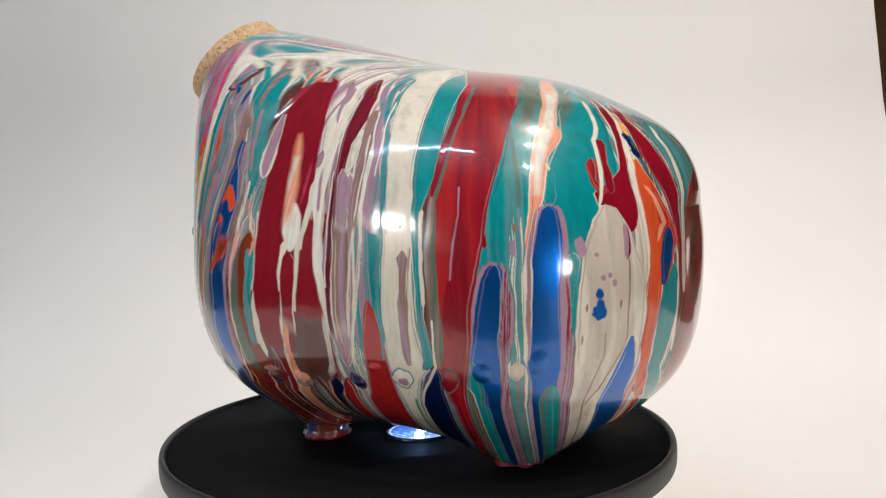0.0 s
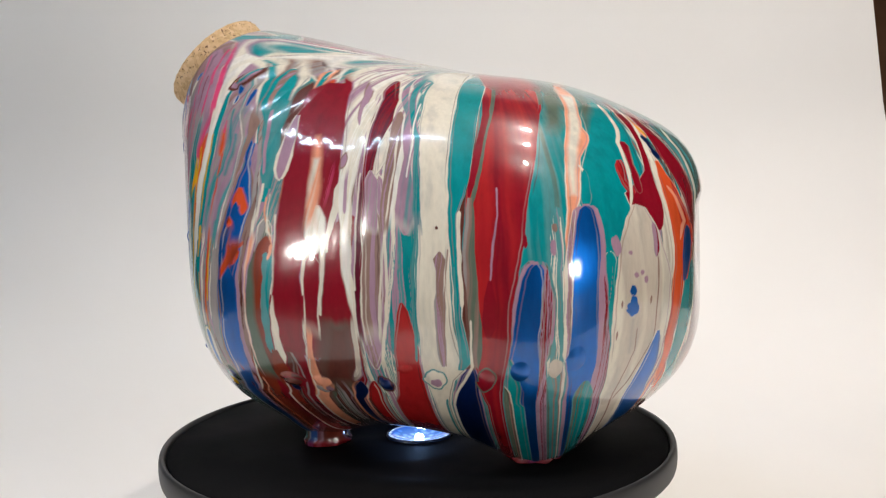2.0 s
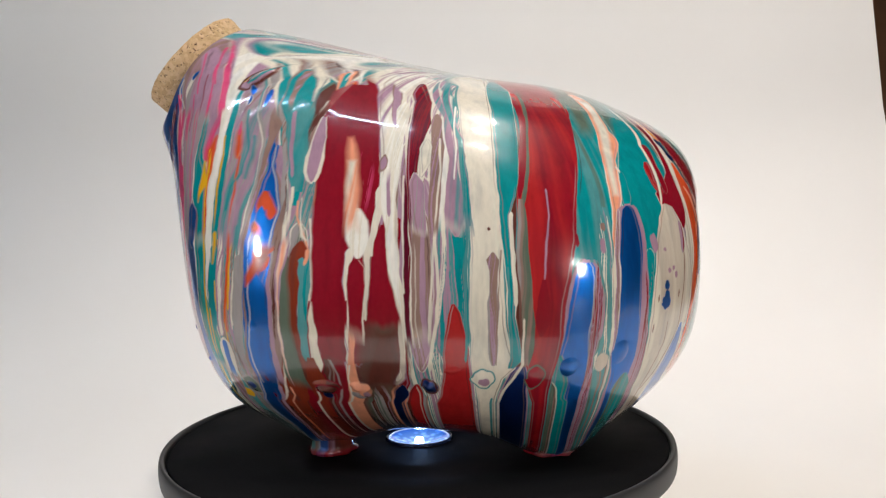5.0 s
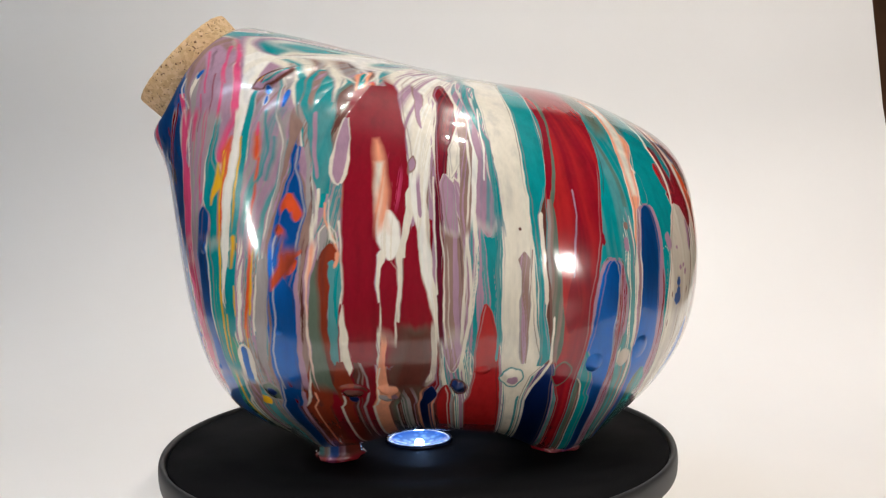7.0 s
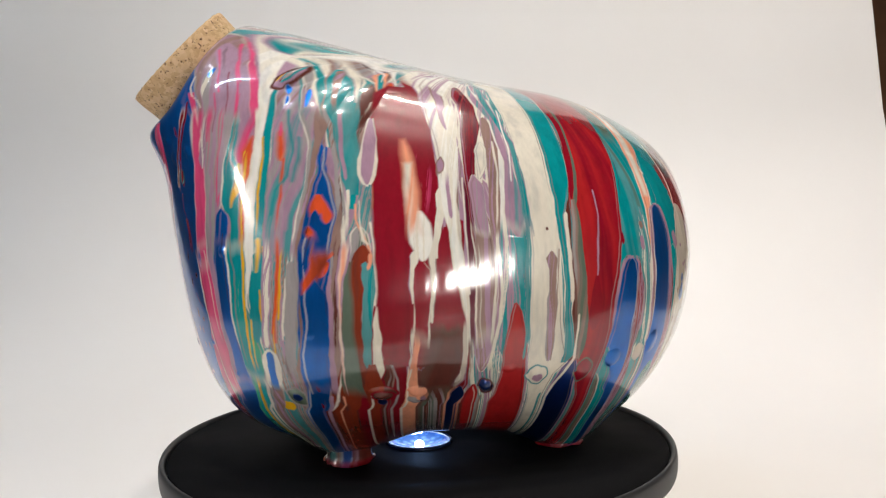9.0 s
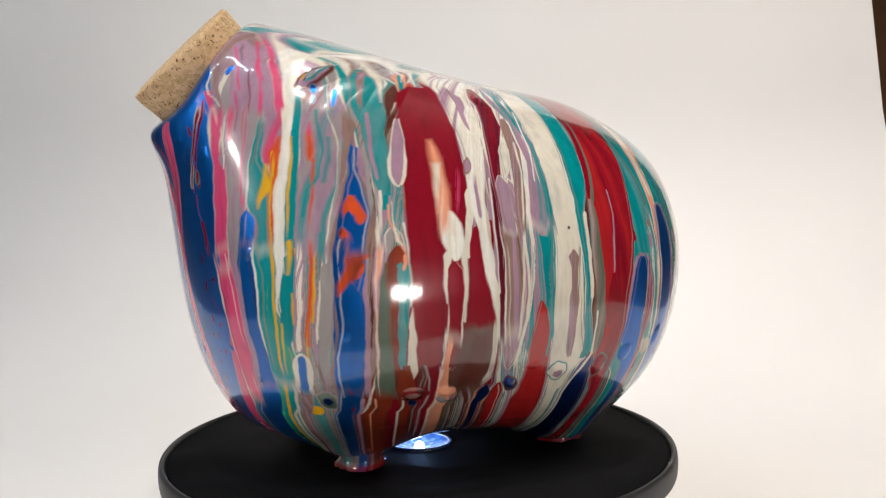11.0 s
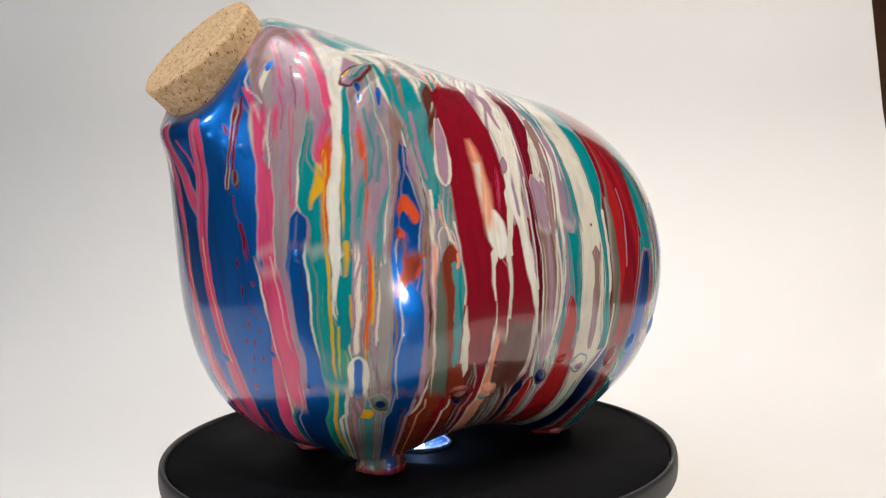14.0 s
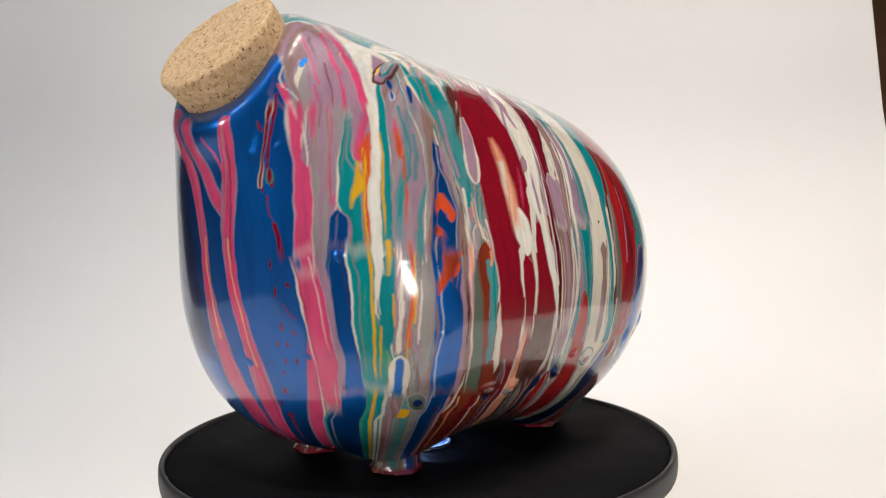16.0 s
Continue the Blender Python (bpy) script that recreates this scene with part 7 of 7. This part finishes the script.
    cv.band("rust orange rust", (86.9, -141.9, -139.4), (82.2, -141.3, -138.9), (78.2, -141.4, -138.7), (75.4, -142.0, -139.8), (72.0, -142.8, -141.0), (68.6, -143.0, -141.9), soft=0.7, bare=True, rise=0, scale=0.4, blunt='top')
    cv.band("lilac", (75.0, -138.5, -137.9), (63.2, -138.2, -137.5), (51.0, -138.8, -138.0), (33.7, -140.7, -139.6), bare=True, blunt='foot')
    cv.band("brown rust olive", (79.2, -135.8, -133.3), (71.6, -135.9, -133.3), (62.7, -136.1, -133.7), (52.9, -136.7, -134.3), (32.8, -139.1, -135.5), scale=0.4, bare=True, blunt='foot')
    cv.band("taupe brown", (86.6, -138.5, -137.2), (74.9, -137.8, -136.7), (63.1, -137.5, -136.7), (50.9, -137.9, -137.2), bare=True, blunt='top')
    cv.band("peach ivory", (86.5, -137.1, -136.0), (77.7, -136.9, -136.0), (70.1, -136.6, -136.2), (61.8, -136.7, -136.3), (50.7, -137.1, -136.8), (33.1, -138.4, -138.2), scale=0.8, edge='lilac', line=0.3, blunt='top foot')
    cv.band("pink", (130.4, -165.5, -164.7), (125.7, -164.9, -164.1), (120.3, -164.5, -162.7), (115.1, -164.4, -163.0), (110.3, -164.2, -161.8), (101.0, -164.2, -161.4), (92.1, -164.2, -161.5), (79.7, -164.5, -161.6), edge='ivory', line=0.4, soft=0.5, blunt='top foot')
    cv.band("ivory lilac", (130.3, -163.3, -162.6), (124.3, -162.7, -162.0), (117.3, -162.5, -161.6), (112.7, -163.0, -161.6), (109.1, -162.4, -161.4), bare=True, blunt='top')
    cv.band("pink", (130.3, -164.6, -163.8), (126.8, -164.0, -163.1), (122.7, -163.9, -162.8), (119.1, -163.4, -162.9), bare=True, soft=0.8, blunt='top')
    cv.band("lilac grey", (107.9, -161.4, -160.4), (100.9, -161.3, -159.2), (92.1, -161.4, -159.1), (79.7, -161.6, -159.6), bare=True, blunt='foot')
    cv.band("crimson", (130.6, -167.5, -167.1), (127.1, -167.7, -167.2), (122.4, -168.2, -167.6), (117.1, -168.4, -167.9), (111.2, -169.0, -168.6), (104.7, -169.7, -169.3), (102.9, -169.8, -169.5), rise=0.03, blunt='top')
    cv.band("crimson", (109.4, -168.1, -167.7), (107.0, -168.3, -167.6), (104.6, -168.3, -167.9))
    cv.band("crimson", (92.7, -167.9, -167.3), (89.1, -167.5, -166.6), (79.4, -167.1, -166.3), bare=True, blunt='foot')
    cv.blob("", -169.9, 113.0, 1.10, 2.26, dome=0.5)
    cv.blob("", -166.0, 115.8, 0.82, 1.41, dome=0.5)
    cv.band("pink", (82.2, -165.2, -161.5), (73.7, -164.3, -160.3), (60.8, -163.5, -159.7), (48.1, -162.7, -159.0), (34.9, -162.7, -159.8), (28.0, -163.3, -160.4), edge='ivory', line=0.35, blunt='top foot')
    cv.band("lilac", (82.3, -161.5, -160.1), (73.8, -160.3, -159.1), (61.0, -159.7, -158.6), (48.4, -159.0, -157.8), (35.2, -159.8, -158.6), bare=True, blunt='top foot')

def colour(me, rgb_values):
    at = me.color_attributes.new("paint", "FLOAT_COLOR", "POINT")
    at.data.foreach_set("color", np.clip(rgb_values, 0, 1).astype(np.float32).ravel())


def grid_mesh(name, xyz, nu, nv):
    """A closed ball of nu columns and nv rows of vertices, poles joined by small fans."""
    k = np.arange(nv - 1)[:, None] * nu
    i = np.arange(nu)[None]
    j = (i + 1) % nu
    quads = np.stack([k + i, k + j, k + nu + j, k + nu + i], -1).reshape(-1, 4)
    me = bpy.data.meshes.new(name)
    me.vertices.add(len(xyz))
    me.vertices.foreach_set("co", xyz.astype(np.float32).ravel())
    me.loops.add(quads.size)
    me.loops.foreach_set("vertex_index", quads.ravel())
    me.polygons.add(len(quads))
    me.polygons.foreach_set("loop_start", np.arange(len(quads)) * 4)
    me.polygons.foreach_set("loop_total", np.full(len(quads), 4))
    me.polygons.foreach_set("use_smooth", np.ones(len(quads), bool))
    me.update()
    me.validate()
    return me


FINE, COARSE, ROWS_V = 1750, 100, 760
PIG_AT = Matrix.Translation((OX, OY, 0)) @ Matrix.Rotation(YAW, 4, "Z")


CORK_AT = Matrix.Translation((-0.1071, 0.0009, 0.1414)) @ Matrix.Rotation(-radians(45), 4, "Y")


LEGS = ((-0.0613, -0.0222), (0.0200, -0.0236), (-0.0613, 0.0205), (0.0200, 0.0236))


def pig():
    thing = new("piggy_bank")
    tagged(thing, "glossy piggy bank with poured paint drips in many colours", "piggy bank")
    # body: columns are close on the side that turns past, sparse on the far side
    lon = np.radians(np.concatenate([np.linspace(-222, 28, FINE, endpoint=False), np.linspace(28, 138, COARSE, endpoint=False)]))
    lat = np.radians(np.linspace(-89.9, 89.9, ROWS_V))
    clon, clat = np.radians(np.linspace(-222, 138, 241)), np.radians(np.linspace(-90, 90, 121))
    rough = skin(*np.meshgrid(clon, clat))
    r = np.array([np.interp(lon, clon, row) for row in rough])
    r = np.array([np.interp(lat, clat, r[:, k]) for k in range(len(lon))]).T
    LON, LAT = np.meshgrid(lon, lat)
    LON, LAT, r = LON.ravel(), LAT.ravel(), r.ravel()
    dx, dy, dz = np.cos(LAT) * np.cos(LON), np.cos(LAT) * np.sin(LON), np.sin(LAT)
    r = polish(dx, dy, dz, r, 3)
    cv = Canvas(np.degrees(run_down(LON, r * dx, r * dy, (0.08 + r * dz) * 1000)), (0.08 + r * dz) * 1000)
    paint_pig(cv)
    relief = np.tanh(cv.rise / 0.3) * 0.15 * np.cos(LAT) + cv.domes * np.clip((np.cos(LAT) - 0.3) / 0.3, 0, 1)
    lip = 4.6 * np.exp(-((r * dx + 0.1267) ** 2 + (0.08 + r * dz - 0.1208) ** 2) / 0.010 ** 2 - (r * dy / 0.030) ** 2)
    ax = CORK_AT.to_3x3() @ Vector((0, 0, 1))
    px, py, pz = r * dx - CORK_AT[0][3], r * dy - CORK_AT[1][3], 0.08 + r * dz - CORK_AT[2][3]
    along = px * ax.x + py * ax.y + pz * ax.z
    out = np.sqrt(np.maximum(px * px + py * py + pz * pz - along * along, 0))
    rim = (1.2 * np.exp(-((out - 0.0265) / 0.0035) ** 2) - 3.5 * np.exp(-(out / 0.0225) ** 8)) * (along > -0.03)
    hips = sum(np.exp(-((r * dx - x) ** 2 + (r * dy - y) ** 2) / 0.0165 ** 2) * (12.0 if x < 0 else 8.5) for x, y in LEGS) * np.clip(-dz - 0.45, 0, 0.4) / 0.4
    zmm = (0.08 + r * dz) * 1000
    tail = 1.3 * np.exp(-(np.degrees(LON) / 13) ** 2) * np.clip((zmm - 90) / 5, 0, 1) * np.exp(-(np.maximum(zmm - 95, 0) / 14) ** 2)
    r = r + (relief + lip + rim + hips + tail) * 0.001
    xyz = np.stack([r * dx, r * dy, 0.08 + r * dz], 1)
    me = grid_mesh("body", xyz, len(lon), ROWS_V)
    colour(me, cv.rgb)
    me.materials.append(PAINT)
    body = new("body", me)
    body.parent = thing
    body.matrix_local = PIG_AT
    for x, y in LEGS:
        bm = lathe([(0, 0.0002), (0.0074, 0.0002), (0.0092, 0.0008), (0.0095, 0.0020), (0.0082, 0.0036), (0.0080, 0.0060), (0.0088, 0.0090),
                    (0.0103, 0.0125), (0.0122, 0.0160), (0.0146, 0.0200), (0.0170, 0.0245), (0.0180, 0.0280), (0, 0.0280)], 64)
        for v in bm.verts:
            k = 1 + (0.22 if v.co.z < 0.003 else 0.10) * noise.noise(v.co * 230 + Vector((x * 400, y * 400, 0)))
            v.co.x, v.co.y = v.co.x * k + x, v.co.y * k + y
        bmesh.ops.subdivide_edges(bm, edges=[e for e in bm.edges if abs(e.verts[0].co.z - e.verts[1].co.z) > 1e-4], cuts=2)
        leg = part("leg", bm, PAINT, thing)
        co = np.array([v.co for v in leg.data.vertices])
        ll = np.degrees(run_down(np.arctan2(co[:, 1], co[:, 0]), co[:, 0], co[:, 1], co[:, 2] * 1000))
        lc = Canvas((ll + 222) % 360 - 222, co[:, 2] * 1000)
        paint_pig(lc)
        # umber mixed in puts the shade under the belly into the legs' colour
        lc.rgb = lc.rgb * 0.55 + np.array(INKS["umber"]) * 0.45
        foot = np.clip((3.2 - co[:, 2] * 1000) / 1.0, 0, 1)[:, None]
        lc.rgb = lc.rgb * (1 - 0.75 * foot) + np.array(INKS["crimson"]) * 0.75 * foot
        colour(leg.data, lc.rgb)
        leg.matrix_local = PIG_AT
    return thing


def cork():
    """The stopper: a short tapered cylinder with softened, crumbly edges."""
    prof = [(0, -0.014), (0.0200, -0.014), (0.0205, -0.012), (0.0221, 0.0118), (0.0219, 0.0127), (0.0212, 0.0131), (0.010, 0.0132), (0, 0.0132)]
    bm = lathe(prof, 96)
    bmesh.ops.subdivide_edges(bm, edges=[e for e in bm.edges if e.calc_length() > 0.004], cuts=6)
    for v in bm.verts:
        v.co += v.co.normalized() * 0.0003 * noise.noise(v.co * 900)
    thing = part("cork_stopper", bm, CORK)
    tagged(thing, "round speckled tan cork stopper pushed into the mouth", "cork")
    thing.data.transform(PIG_AT @ CORK_AT)
    return thing


def motions():
    rows = [(t, pose(0, 0, DECK, 0, 0, turn_at(t))) for t in TIMES]
    for thing in (piggy, stopper):
        walk(thing, rows)
    walk(disc, [(t, pose(0, 0, DECK - 0.0015, 0, 0, turn_at(t))) for t in TIMES])


disc, piggy, stopper = turntable(), pig(), cork()
motions()
